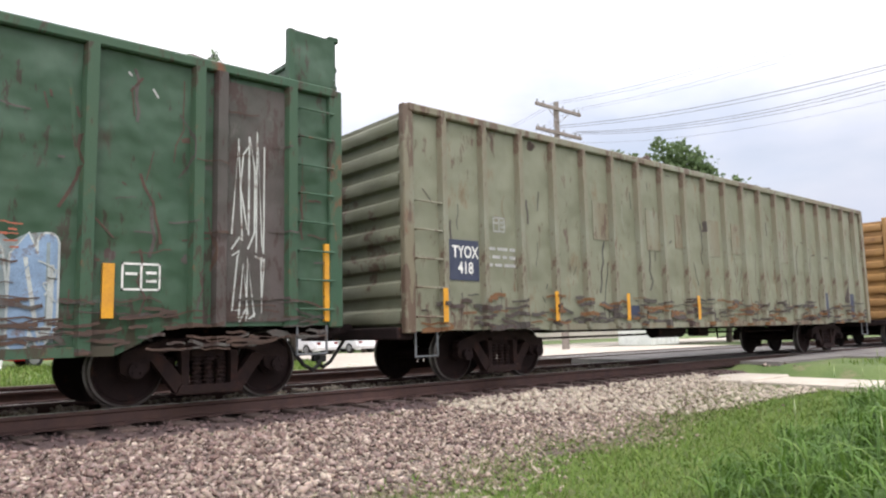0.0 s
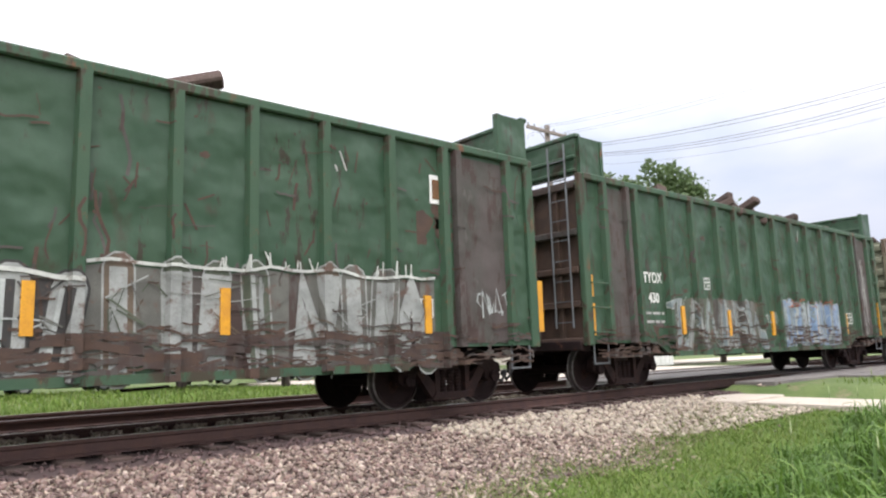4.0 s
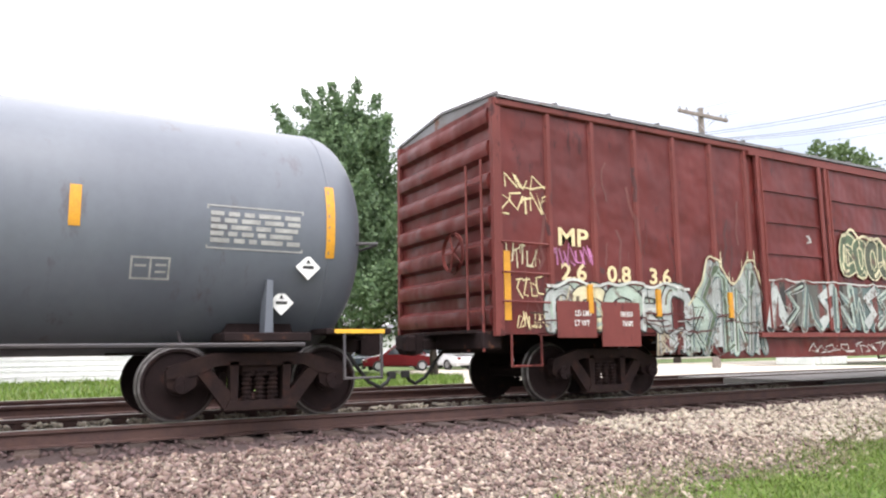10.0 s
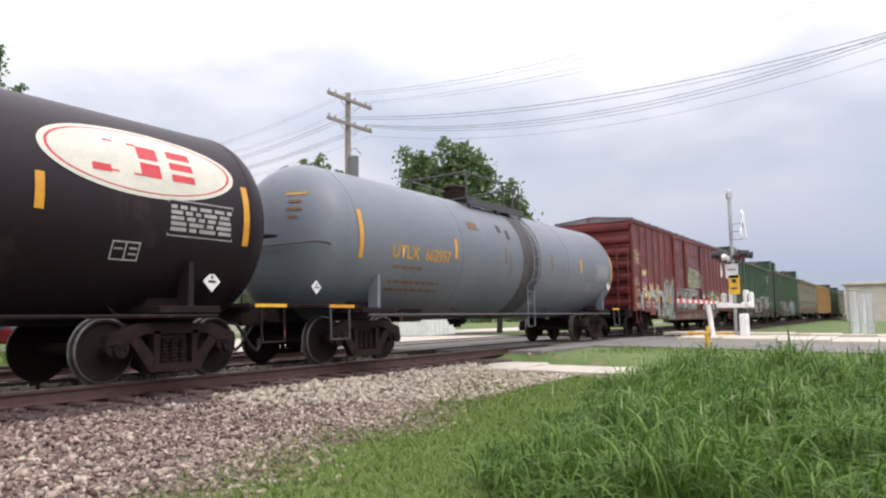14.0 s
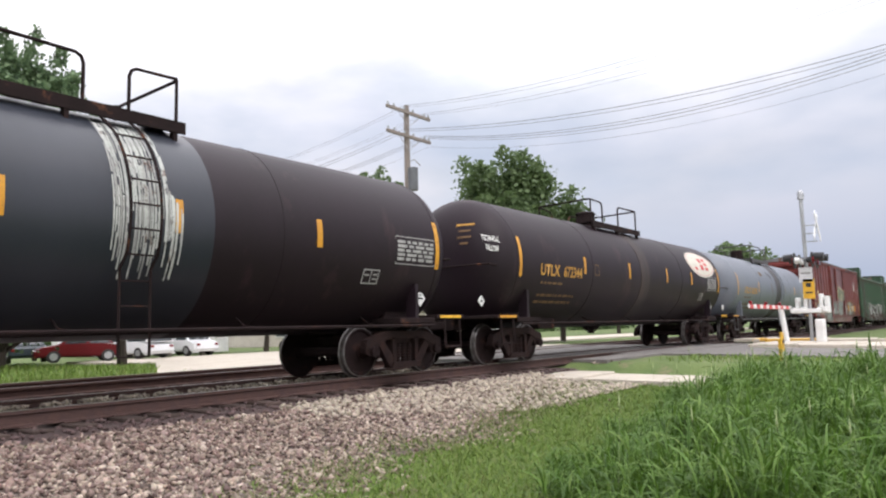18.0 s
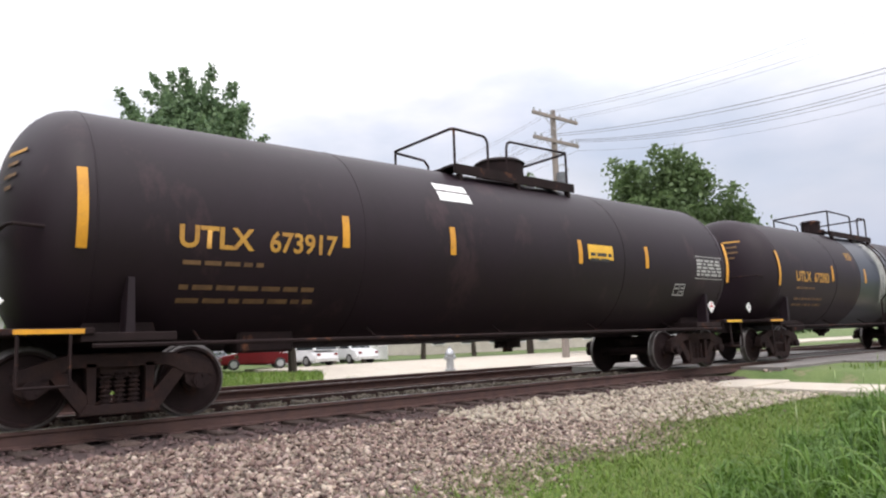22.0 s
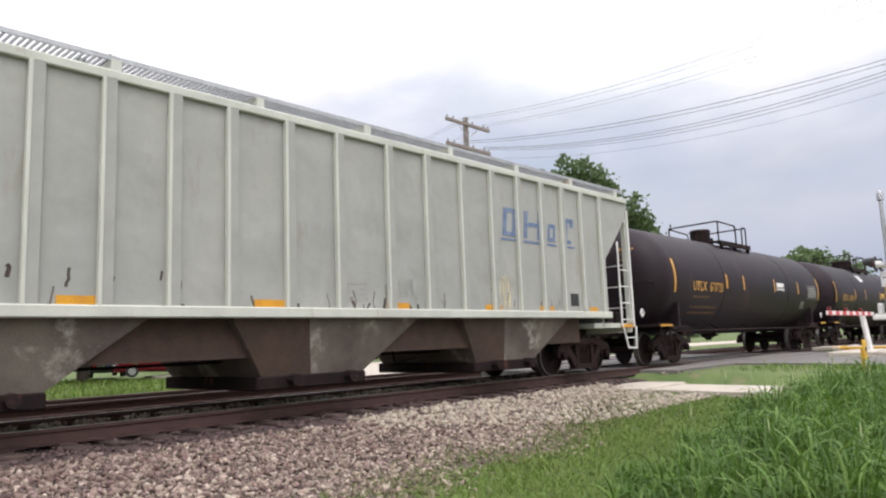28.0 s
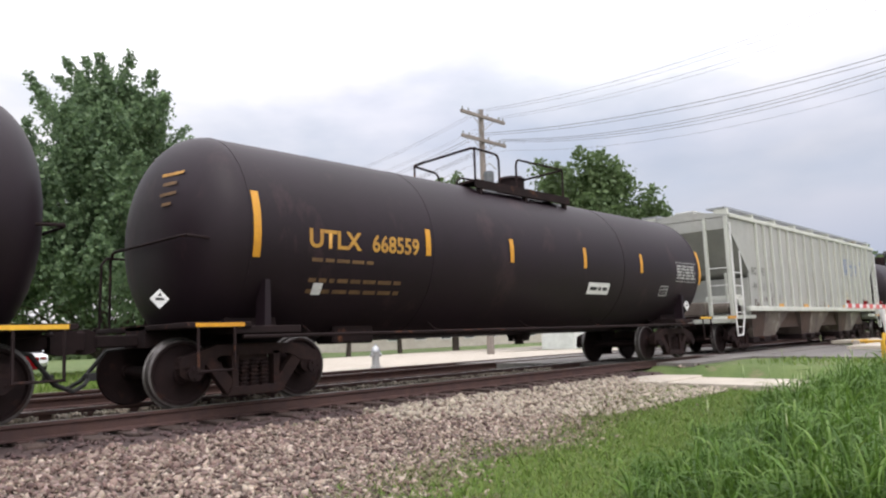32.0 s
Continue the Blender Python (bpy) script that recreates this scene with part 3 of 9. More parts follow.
gx = steps([(-3000, -200, 6), (-200, -30, 10), (-30, -8, 14), (-8, 20, 90), (20, 60, 30), (60, 300, 12), (300, 3000, 6)])
gy = steps([(-3000, -100, 6), (-100, -6, 12), (-6, 9, 70), (9, 18, 20), (18, 60, 24), (60, 300, 12), (300, 3000, 6)])
gv = [(x, y, ground_z(x, y) + (0.012 * noise.noise((x * 1.7, y * 1.7, 0)) if abs(x) < 60 and abs(y) < 60 else 0)) for y in gy for x in gx]
nx = len(gx)
gf = [(j * nx + i, j * nx + i + 1, (j + 1) * nx + i + 1, (j + 1) * nx + i) for j in range(len(gy) - 1) for i in range(nx - 1)]
ground_me = pieces_mesh("ground", gv, gf, M["soil"])
ground_me.shade_smooth()
tagged(new("ground", ground_me), "grassy ground with mown and tall grass", "ground", kind="structure")


def strip(name, x0, x1, y0, y1, height, mat, label, category, nx_=12, ny_=20, thick=0.12, left=None):
    """A paved sheet with thickness that follows height(x, y)."""
    v, f = [], []
    for k in (0, 1):
        for j in range(ny_ + 1):
            for i in range(nx_ + 1):
                y = y0 + (y1 - y0) * j / ny_
                xa = left(y) if left else x0
                x = xa + (x1 - xa) * i / nx_
                v.append((x, y, height(x, y) - k * thick))
    n1, lay = nx_ + 1, (nx_ + 1) * (ny_ + 1)
    for j in range(ny_):
        for i in range(nx_):
            a = j * n1 + i
            f.append((a, a + 1, a + n1 + 1, a + n1))
            f.append((a + lay, a + n1 + lay, a + n1 + 1 + lay, a + 1 + lay))
    for i in range(nx_):
        f.append((i, i + lay, i + 1 + lay, i + 1))
        a = ny_ * n1 + i
        f.append((a, a + 1, a + 1 + lay, a + lay))
    for j in range(ny_):
        a = j * n1
        f.append((a, a + n1, a + n1 + lay, a + lay))
        a = j * n1 + nx_
        f.append((a, a + lay, a + n1 + lay, a + n1))
    return tagged(new(name, pieces_mesh(name, v, f, mat)), label, category, kind="structure")


def sheet(name, xs, across, ny, lift, mat, label):
    """A thin layer laid over the ground between two edges given along x."""
    v, f = [], []
    for x in xs:
        a, b = across(x)
        for j in range(ny + 1):
            y = a + (b - a) * j / ny
            v.append((x, y, ground_z(x, y) + (lift if 0 < j < ny else -0.02)))
    for i in range(len(xs) - 1):
        for j in range(ny):
            a = i * (ny + 1) + j
            f.append((a, a + ny + 1, a + ny + 2, a + 1))
    me = pieces_mesh(name, v, f, mat)
    me.shade_smooth()
    return tagged(new(name, me), label, "gravel", kind="structure")


sheet("track_bed", steps([(-150, -12, 20), (-12, 15.2, 60)]), lambda x: (7.45 + 0.10 * math.sin(2.7 * x) + 0.06 * math.sin(7.1 * x), 15.9), 24, 0.012, M["cinder"], "oily dark track bed under the rails")
sheet("track_bed", steps([(28.2, 60, 20), (60, 320, 20)]), lambda x: (7.6, 15.9), 12, 0.012, M["cinder"], "oily dark track bed under the rails")
sheet("ballast_bed", steps([(-40, -9, 10), (-9, 13.6, 60)]), lambda x: (toe_y(x) - 0.25 + 0.15 * math.sin(3.3 * x), 7.6), 14, 0.008, M["ballast_bed"], "gravelly bank beside the track")
ROAD_X0, ROAD_X1 = 19.2, 26.8
strip("road", 15.7, 27.8, 7.2, 8.1, lambda x, y: road_z(x, y) + 0.004, M["asphalt"], "worn grey asphalt apron before the crossing", "road", 8, 4, 0.2)
for a, b, nm in ((-60, TRACK_Y - GAUGE - 0.12, 24), (TRACK_Y - GAUGE + 0.12, TRACK_Y + GAUGE - 0.12, 4),
                 (TRACK_Y + GAUGE + 0.12, TRACK2_Y - GAUGE - 0.12, 4), (TRACK2_Y - GAUGE + 0.12, TRACK2_Y + GAUGE - 0.12, 4)):
    strip("road", ROAD_X0 - (3.6 if a > 5 else 0), ROAD_X1 + 1.0, a, b, road_z, M["asphalt"], "worn grey asphalt road over the crossing", "road", 8, nm, 0.2)


def lot_edge(y):
    """Where the lawn beyond the tracks gives way to the pavement."""
    return 9.8 + 0.59 * max(0.0, y - 16.2) + 3.4 * (1 - smooth01(15.2, 16.4, y))


def lot_z(x, y):
    k = smooth01(11.5, 16.5, x)
    return k * road_z(x, y) + (1 - k) * (ground_z(x, y) + 0.03)


strip("road", 13.2, 29.0, TRACK2_Y + GAUGE + 0.12, 30.0, lot_z, M["concrete"], "pale concrete road beyond the tracks", "road", 12, 30, 0.2, lot_edge)
strip("street", 18.0, 160, 30.0, 38.5, lambda x, y: -0.40, M["concrete"], "pale concrete street beside parked cars", "road", 20, 4, 0.2)


# sidewalk of separate slabs
walk_root = thing("sidewalk", (0, 0, 0), "weathered concrete sidewalk of separate slabs beside the crossing", "sidewalk", kind="structure")
slab_me = finish(box(-0.80, 0.80, -0.745, 0.745, -0.12, 0.0, bevel=0.012), "slab")
slab_me.materials.append(M["concrete"])
for i in range(12):
    y = 7.35 - 1.5 * i
    s = put("slab", slab_me, walk_root, (14.3 + 0.02 * i, y, -0.285 - 0.016 * i))
    s.rotation_euler = (0.0107, 0, 0)
for i in range(14):
    y = 7.0 - 1.5 * i
    put("slab", slab_me, walk_root, (28.9, y, road_z(28, y) + 0.16))
part("apron", box(13.1, 15.1, 6.75, 8.4, -0.40, -0.245, bevel=0.02), M["concrete"], walk_root, "broad slab against the track")
median = thing("median", (0, 0, 0), "pale concrete median beside the road", "median", kind="structure")
for i in range(12):
    y = 6.25 - 1.5 * i
    zz = road_z(25, y - 0.7) + 0.10
    part("slab", box(24.2, 27.80, y - 1.49, y, zz - 0.3, zz, bevel=0.02), M["concrete"], median)
curb = thing("curb", (0, 0, 0), "concrete curb with a yellow painted end", "curb", kind="structure")
for i in range(9):
    y = 6.6 - 2.0 * i
    part("curb_stone", box(27.85, 28.05, y - 1.98, y, road_z(28, y) - 0.15, road_z(28, y) + 0.16, bevel=0.02), M["yellow"] if i == 0 else M["concrete"], curb)
part("curb_nose", box(27.2, 30.0, 6.62, 6.85, -0.3, 0.15, bevel=0.03), M["concrete"], curb)
part("curb_paint", box(27.25, 28.3, 6.60, 6.87, 0.06, 0.155, bevel=0.01), M["yellow"], curb, "yellow painted curb end")


# ---- rails and ties ----
def rail_mesh(x0, x1):
    bm = bmesh.new()
    prof = [(-0.07, -0.18), (0.07, -0.18), (0.07, -0.168), (0.012, -0.150), (0.010, -0.055), (0.036, -0.038), (0.036, -0.006), (0.028, -0.001),
            (-0.028, -0.001), (-0.036, -0.006), (-0.036, -0.038), (-0.010, -0.055), (-0.012, -0.150), (-0.07, -0.168)]
    a = [bm.verts.new((x0, y, z)) for y, z in prof]
    b = [bm.verts.new((x1, y, z)) for y, z in prof]
    n = len(prof)
    for i in range(n):
        bm.faces.new((a[i], a[(i + 1) % n], b[(i + 1) % n], b[i]))
    bm.faces.new(a)
    bm.faces.new(b[::-1])
    return bm


tie_me = finish(box(-0.115, 0.115, -1.30, 1.30, -0.18, 0.0, bevel=0.012), "tie")
tie_me.materials.append(M["tie"])
plate_me = finish(box(-0.09, 0.09, -0.18, 0.18, 0.0, 0.016, bevel=0.004), "tie_plate")
plate_me.materials.append(M["railside"])
rng = random.Random(5)
for ty, nm in ((TRACK_Y, "near"), (TRACK2_Y, "far")):
    tr = thing("track", (0, ty, 0), "railway track of rusty rails on creosoted ties", "railway track", "tracks", "structure")
    for side in (-1, 1):
        r = part("rail", rail_mesh(-150, 320), M["railside"], tr, "rusty steel rail with a polished head", (0, side * GAUGE, 0))
        part("rail_head", box(-150, 320, -0.026, 0.026, -0.001, 0.0035), M["railtop"], r, "polished running surface", smooth=False)
    for i in range(-22, 116):
        x = i * 0.52
        if 15.2 < x < 27.6:
            continue
        o = put("tie", tie_me, tr, (x + rng.uniform(-0.04, 0.04), rng.uniform(-0.06, 0.06), -0.183 + rng.uniform(-0.01, 0.005)))
        o.rotation_euler = (0, 0, rng.uniform(-0.02, 0.02))
        if x < 15:
            for side in (-1, 1):
                put("tie_plate", plate_me, o, (0, side * GAUGE, 0.0))


# ---- loose ballast and grass ----
def stones(name, n, where, size, mat, label, seed):
    """Loose stones: squashed, jittered octahedra laid on the ground at the places that where(rng) gives."""
    g = np.random.default_rng(seed)
    base = np.array([(1, 0, 0), (0, 1, 0), (-1, 0, 0), (0, -1, 0), (0.15, 0.1, 1), (-0.1, 0, -1), (0.6, 0.6, 0.45), (-0.55, -0.6, 0.4)], dtype=float)
    polys = [(0, 6, 4), (6, 1, 4), (0, 1, 6), (1, 2, 4), (2, 7, 4), (7, 3, 4), (2, 3, 7), (3, 0, 4), (1, 0, 5), (2, 1, 5), (3, 2, 5), (0, 3, 5)]
    p = where(g, n)
    n = len(p)
    s = size * np.exp(g.normal(0, 0.24, (n, 1, 1)))
    v = base[None] * (1 + g.normal(0, 0.22, (n, 8, 3))) * s * g.uniform(0.42, 1.55, (n, 1, 3)) * np.array([1.0, 1.0, 0.75])
    a = g.uniform(0, 6.28, n)
    b = g.uniform(-0.9, 0.9, n)
    ca, sa, cb, sb = np.cos(a)[:, None], np.sin(a)[:, None], np.cos(b)[:, None], np.sin(b)[:, None]
    x, y, z = v[..., 0], v[..., 1], v[..., 2]
    y, z = y * cb - z * sb, y * sb + z * cb
    v = np.stack([x * ca - y * sa, x * sa + y * ca, z], -1) + p[:, None, :]
    return tagged(new(name, quads_mesh(name, v, 8, polys, mat)), label, "gravel", kind="stuff")


def on_slope(g, n):
    x = -13 + 29.0 * g.random(n) ** 0.9
    y = 3.6 + 4.0 * g.random(n) + g.normal(0, 0.06, n)
    t = np.array([toe_y(q) for q in x]) - 0.30 + g.normal(0, 0.28, n) + 0.25 * np.sin(x * 2.1)
    ok = (y > t + 0.15) & ~((x > 13.7) & (y < 8.1) & (x < 15.6))
    x, y = x[ok], y[ok]
    z = np.array([ground_z(a, b) for a, b in zip(x, y)])
    return np.stack([x, y, z + g.uniform(-0.005, 0.030, len(x))], 1)


def brown_share(g, n):
    """Where darker brown stones lie on the bank: thick at the track's side, thinner down the line."""
    p = on_slope(g, n)
    k = np.clip(0.90 - 0.085 * (p[:, 0] + 2) + 0.28 * (p[:, 1] - 6.2), 0.06, 0.85)
    p = p[g.random(len(p)) < k]
    p[:, 2] += 0.012
    return p


def in_bed(g, n):
    x = -12 + 60 * g.random(n) ** 1.3
    y = 7.7 + 8.5 * g.random(n)
    ok = ~((x > 15.2) & (x < 28.0))
    x, y = x[ok], y[ok]
    return np.stack([x, y, np.where(y > 8.25, -0.225, np.array([ground_z(a, b) for a, b in zip(x, y)]) + 0.02) + g.uniform(-0.01, 0.02, len(x))], 1)


def dark_bed(g, n):
    p = in_bed(g, n)
    return p[(p[:, 1] < 10.9) | ((p[:, 1] > 12.7) & (p[:, 1] < 15.3))]


def pale_pile(g, n):
    x = 13.2 - 6.5 * g.random(n) ** 1.7 + g.normal(0, 0.2, n)
    y = 7.9 - (0.9 + 0.25 * (x - 7)) * g.random(n)
    z = np.array([ground_z(a, b) for a, b in zip(x, y)])
    return np.stack([x, y, z + g.uniform(0.0, 0.05, n)], 1)


stones("ballast", 70000, on_slope, 0.0255, M["stone"], "crushed pinkish grey ballast stones on the bank", 1)
stones("dirty_ballast", 72000, brown_share, 0.027, M["stone_brown"], "dark brown ballast stones on the bank", 6)
def in_gauge(g, n):
    """Stones heaped between the ties against the rails, their pale colour partly standing for sunlight."""
    x = -12 + 26 * g.random(n)
    y = TRACK_Y + 0.46 + 0.09 * g.normal(0, 1, n)
    ok = (np.sin(2 * math.pi * x / 0.55) > -0.5) & (abs(y - TRACK_Y) < 0.64)
    x, y = x[ok], y[ok]
    return np.stack([x, y, -0.20 + 0.15 * g.random(len(x)) ** 0.5], 1)


stones("gauge_ballast", 9000, in_gauge, 0.028, M["stone_pale"], "ballast stones heaped against the rails, pale as if sunlit", 5)
stones("oily_ballast", 26000, dark_bed, 0.032, M["stone_dark"], "oil-darkened ballast stones between the ties", 2)
stones("clean_ballast", 9000, lambda g, n: (lambda p: p[(p[:, 1] > 10.95) & (p[:, 1] < 12.6)])(in_bed(g, n * 4)), 0.034, M["stone_pale"], "clean pale ballast stones between the two tracks", 3)
stones("crushed_stone", 3600, pale_pile, 0.040, M["stone_pale"], "pale crushed stone beside the sidewalk", 4)


def blades(name, n, where, length, width, lean, mat, label, seed, category="grass"):
    """Grass blades of three bent segments that taper to a point."""
    g = np.random.default_rng(seed)
    p, ls = where(g, n)
    n = len(p)
    ln = length * ls * g.uniform(0.55, 1.25, n)
    a = g.uniform(0, 6.28, n)
    d = np.stack([np.cos(a), np.sin(a), np.zeros(n)], 1)
    side = np.stack([-np.sin(a), np.cos(a), np.zeros(n)], 1)
    k = lean * g.uniform(0.3, 1.5, n)
    out = []
    for s, w in ((0.0, 1.0), (0.4, 0.9), (0.75, 0.6), (1.0, 0.0)):
        c = p + d * (k * ln * s * s)[:, None] + np.array([0, 0, 1.0]) * (ln * (s - 0.38 * np.minimum(k, 1.2) * s * s))[:, None]
        if w > 0:
            hw = (width * w * np.maximum(ls, 0.5))[:, None] * side * 0.5
            out += [c - hw, c + hw]
        else:
            out += [c]
    v = np.stack(out, 1)
    return tagged(new(name, quads_mesh(name, v, 7, [(0, 1, 3, 2), (2, 3, 5, 4), (4, 5, 6)], mat)), label, category, kind="stuff")


def grass_on(x0, x1, y0, y1, edge=0.0, soft=0.35):
    def where(g, n):
        x = x0 + (x1 - x0) * g.random(n)
        y = y0 + (y1 - y0) * g.random(n)
        t = np.array([toe_y(q) for q in x]) + edge + g.normal(0, soft, n)
        ok = (g.random(n) < np.minimum((x - x0) / 2.6, 1) * np.minimum((y - y0) / 2.4, 1)) & (y < t) & ~((x > 13.75) & (x < 15.6)) & ~((x > 19.0) & (x < 29.8))
        x, y = x[ok], y[ok]
        z = np.array([ground_z(a, b) for a, b in zip(x, y)])
        return np.stack([x, y, z - 0.01], 1), g.uniform(0.7, 1.3, len(x))
    return where


def tall_edge(x):
    """Near the tall grass's border towards the track."""
    return 2.15 + 0.15 * x


def tall_at(g, n):
    x = 3.2 + 11.0 * g.random(n) ** 1.1
    y = -1.5 + 6.5 * g.random(n)
    e = tall_edge(x) + 0.35 * np.sin(2.3 * x) + g.normal(0, 0.18, n)
    ok = (y < e) & (x > 4.7 + 0.25 * np.sin(3 * y)) & ~((x > 13.75) & (y > -1))
    x, y, e = x[ok], y[ok], e[ok]
    z = np.array([ground_z(a, b) for a, b in zip(x, y)])
    clump = 0.72 + 0.30 * np.sin(3.1 * x + 1.7 * y) * np.sin(2.2 * y - 0.9 * x) + 0.18 * np.sin(6.3 * x - 2 * y) * np.sin(5.1 * y)
    grow = np.clip((e - y) / 0.8, 0.35, 1.0)
    return np.stack([x, y, z - 0.01], 1), clump * grow


blades("mown_grass", 135000, grass_on(0.4, 14.0, -0.4, 7.4), 0.10, 0.010, 1.1, M["grass"], "mown green grass beside the ballast", 11)
def bank_foot(g, n):
    x = -6 + 19.6 * g.random(n)
    y = np.array([toe_y(q) for q in x]) - 0.05 + g.normal(0, 0.28, n)
    k = np.sin(2.3 * x) * np.sin(1.1 * x + 2 * y) + g.normal(0, 0.5, n)
    x, y = x[k > -0.1], y[k > -0.1]
    z = np.array([ground_z(a, b) for a, b in zip(x, y)])
    return np.stack([x, y, z], 1), g.uniform(0.6, 1.4, len(x))


blades("edge_grass", 16000, bank_foot, 0.10, 0.010, 1.2, M["drygrass"], "dry olive grass at the foot of the ballast", 18)
blades("lawn_grass", 70000, grass_on(-16.0, 13.7, -12, 5.2), 0.08, 0.013, 0.9, M["grass"], "mown lawn round the viewer", 17)
blades("verge_grass", 26000, grass_on(15.6, 40.0, -6, 6.4, -0.9), 0.13, 0.020, 0.5, M["grass"], "mown green grass on the verge", 12)


def tufts(name, n, per, length, width, lean, mat, label, seed, rise=0.0):
    """Tufts of long leaves that rise from one root, arch outwards and hang at their tips."""
    g = np.random.default_rng(seed)
    p, ls = tall_at(g, n)
    n = len(p)
    p, ls = np.repeat(p, per, 0), np.repeat(ls, per)
    m = n * per
    up = g.random(m) ** 0.8 * rise * ls
    p = p + np.stack([g.normal(0, 0.05 + 0.12 * up), g.normal(0, 0.05 + 0.12 * up), up], 1)
    ln = length * g.uniform(0.5, 1.25, m) * (0.6 + 0.4 * ls)
    a = g.uniform(0, 6.28, m)
    d = np.stack([np.cos(a), np.sin(a), np.zeros(m)], 1)
    tw = a + g.normal(0, 0.35, m)
    side = np.stack([-np.sin(tw), np.cos(tw), g.normal(0, 0.25, m)], 1)
    k = lean * g.uniform(0.15, 1.6, m)
    droop = np.clip(k, 0, 1.3) * g.uniform(0.35, 0.75, m)
    wd = width * g.uniform(0.6, 1.3, m)
    out = []
    for s, w in ((0.0, 0.6), (0.22, 0.9), (0.45, 1.0), (0.68, 0.8), (0.86, 0.45), (1.0, 0.0)):
        c = p + d * (ln * (0.10 * s + 0.62 * k * s * s))[:, None] + np.array([0, 0, 1.0]) * (ln * (s - droop * s ** 2.6))[:, None]
        if w > 0:
            hw = (wd * w)[:, None] * side * 0.5
            out += [c - hw, c + hw]
        else:
            out += [c]
    v = np.stack(out, 1)
    f = [(0, 1, 3, 2), (2, 3, 5, 4), (4, 5, 7, 6), (6, 7, 9, 8), (8, 9, 10)]
    return tagged(new(name, quads_mesh(name, v, 11, f, mat)), label, "tall grass", kind="stuff")


tufts("tall_grass", 2700, 26, 0.37, 0.015, 1.4, M["tallgrass"], "tall arching green grass in thick tufts", 13, 0.70)
tufts("broad_grass", 1800, 9, 0.47, 0.019, 1.45, M["tallgrass"], "broad arching blades in the tall grass", 15, 0.60)
blades("grass_litter", 9000, tall_at, 0.40, 0.012, 0.8, M["grass"], "short undergrowth in the tall grass", 16, "tall grass")


def far_strip(g, n):
    x = -32 + 50 * g.random(n)
    y = 15.9 + 17.0 * g.random(n) ** 1.6
    ok = x < np.array([lot_edge(q) for q in y]) - 0.1 + g.normal(0, 0.12, n)
    x, y = x[ok], y[ok]
    n = len(x)
    z = np.array([ground_z(a, b) for a, b in zip(x, y)])
    return np.stack([x, y, z - 0.01], 1), g.uniform(0.7, 1.5, n)


blades("far_grass", 52000, far_strip, 0.16, 0.03, 0.5, M["grass"], "mown grass strip beyond the tracks", 14)


def far_weeds(g, n):
    x = 1.2 + 8.4 * g.random(n)
    y = 16.1 + 1.8 * g.random(n)
    clump = 0.75 + 0.25 * np.sin(2.7 * x) * np.sin(3.3 * y + x) + 0.15 * np.sin(7 * x)
    fade = np.clip(np.minimum(x - 1.2, 9.8 - x) / 1.2, 0.3, 1.0)
    z = np.array([ground_z(a, b) for a, b in zip(x, y)])
    return np.stack([x, y, z - 0.01], 1), clump * fade


blades("far_weeds", 5000, far_weeds, 0.42, 0.020, 0.45, M["grass"], "tall weeds on the strip beyond the tracks", 19, "tall grass")


def seed_heads(n):
    g = np.random.default_rng(21)
    p, s = tall_at(g, n)
    q = np.array([(0, 0, 0), (0.007, 0, 0.06), (0, 0.007, 0.06), (-0.007, 0, 0.06), (0, -0.007, 0.06), (0, 0, 0.17)])
    h = 0.72 + 0.30 * g.random(len(p))
    v = q[None] + p[:, None, :] + np.stack([g.normal(0, 0.06, len(p)), g.normal(0, 0.06, len(p)), h], 1)[:, None, :]
    polys = [(0, 2, 1), (0, 3, 2), (0, 4, 3), (0, 1, 4), (1, 2, 5), (2, 3, 5), (3, 4, 5), (4, 1, 5)]
    tagged(new("grass_seed_heads", quads_mesh("seed_heads", v, 6, polys, M["seed"])), "pale seed heads on tall grass stalks", "grass", kind="stuff")
    st = np.stack([p + [0.003, 0, 0], p - [0.003, 0, 0], v[:, 0] + [0.002, 0, 0.01], v[:, 0] - [0.002, 0, -0.01]], 1)
    tagged(new("grass_stalks", quads_mesh("stalks", st, 4, [(0, 1, 3, 2)], M["seed"])), "thin stalks of tall grass", "grass", kind="stuff")


seed_heads(80)


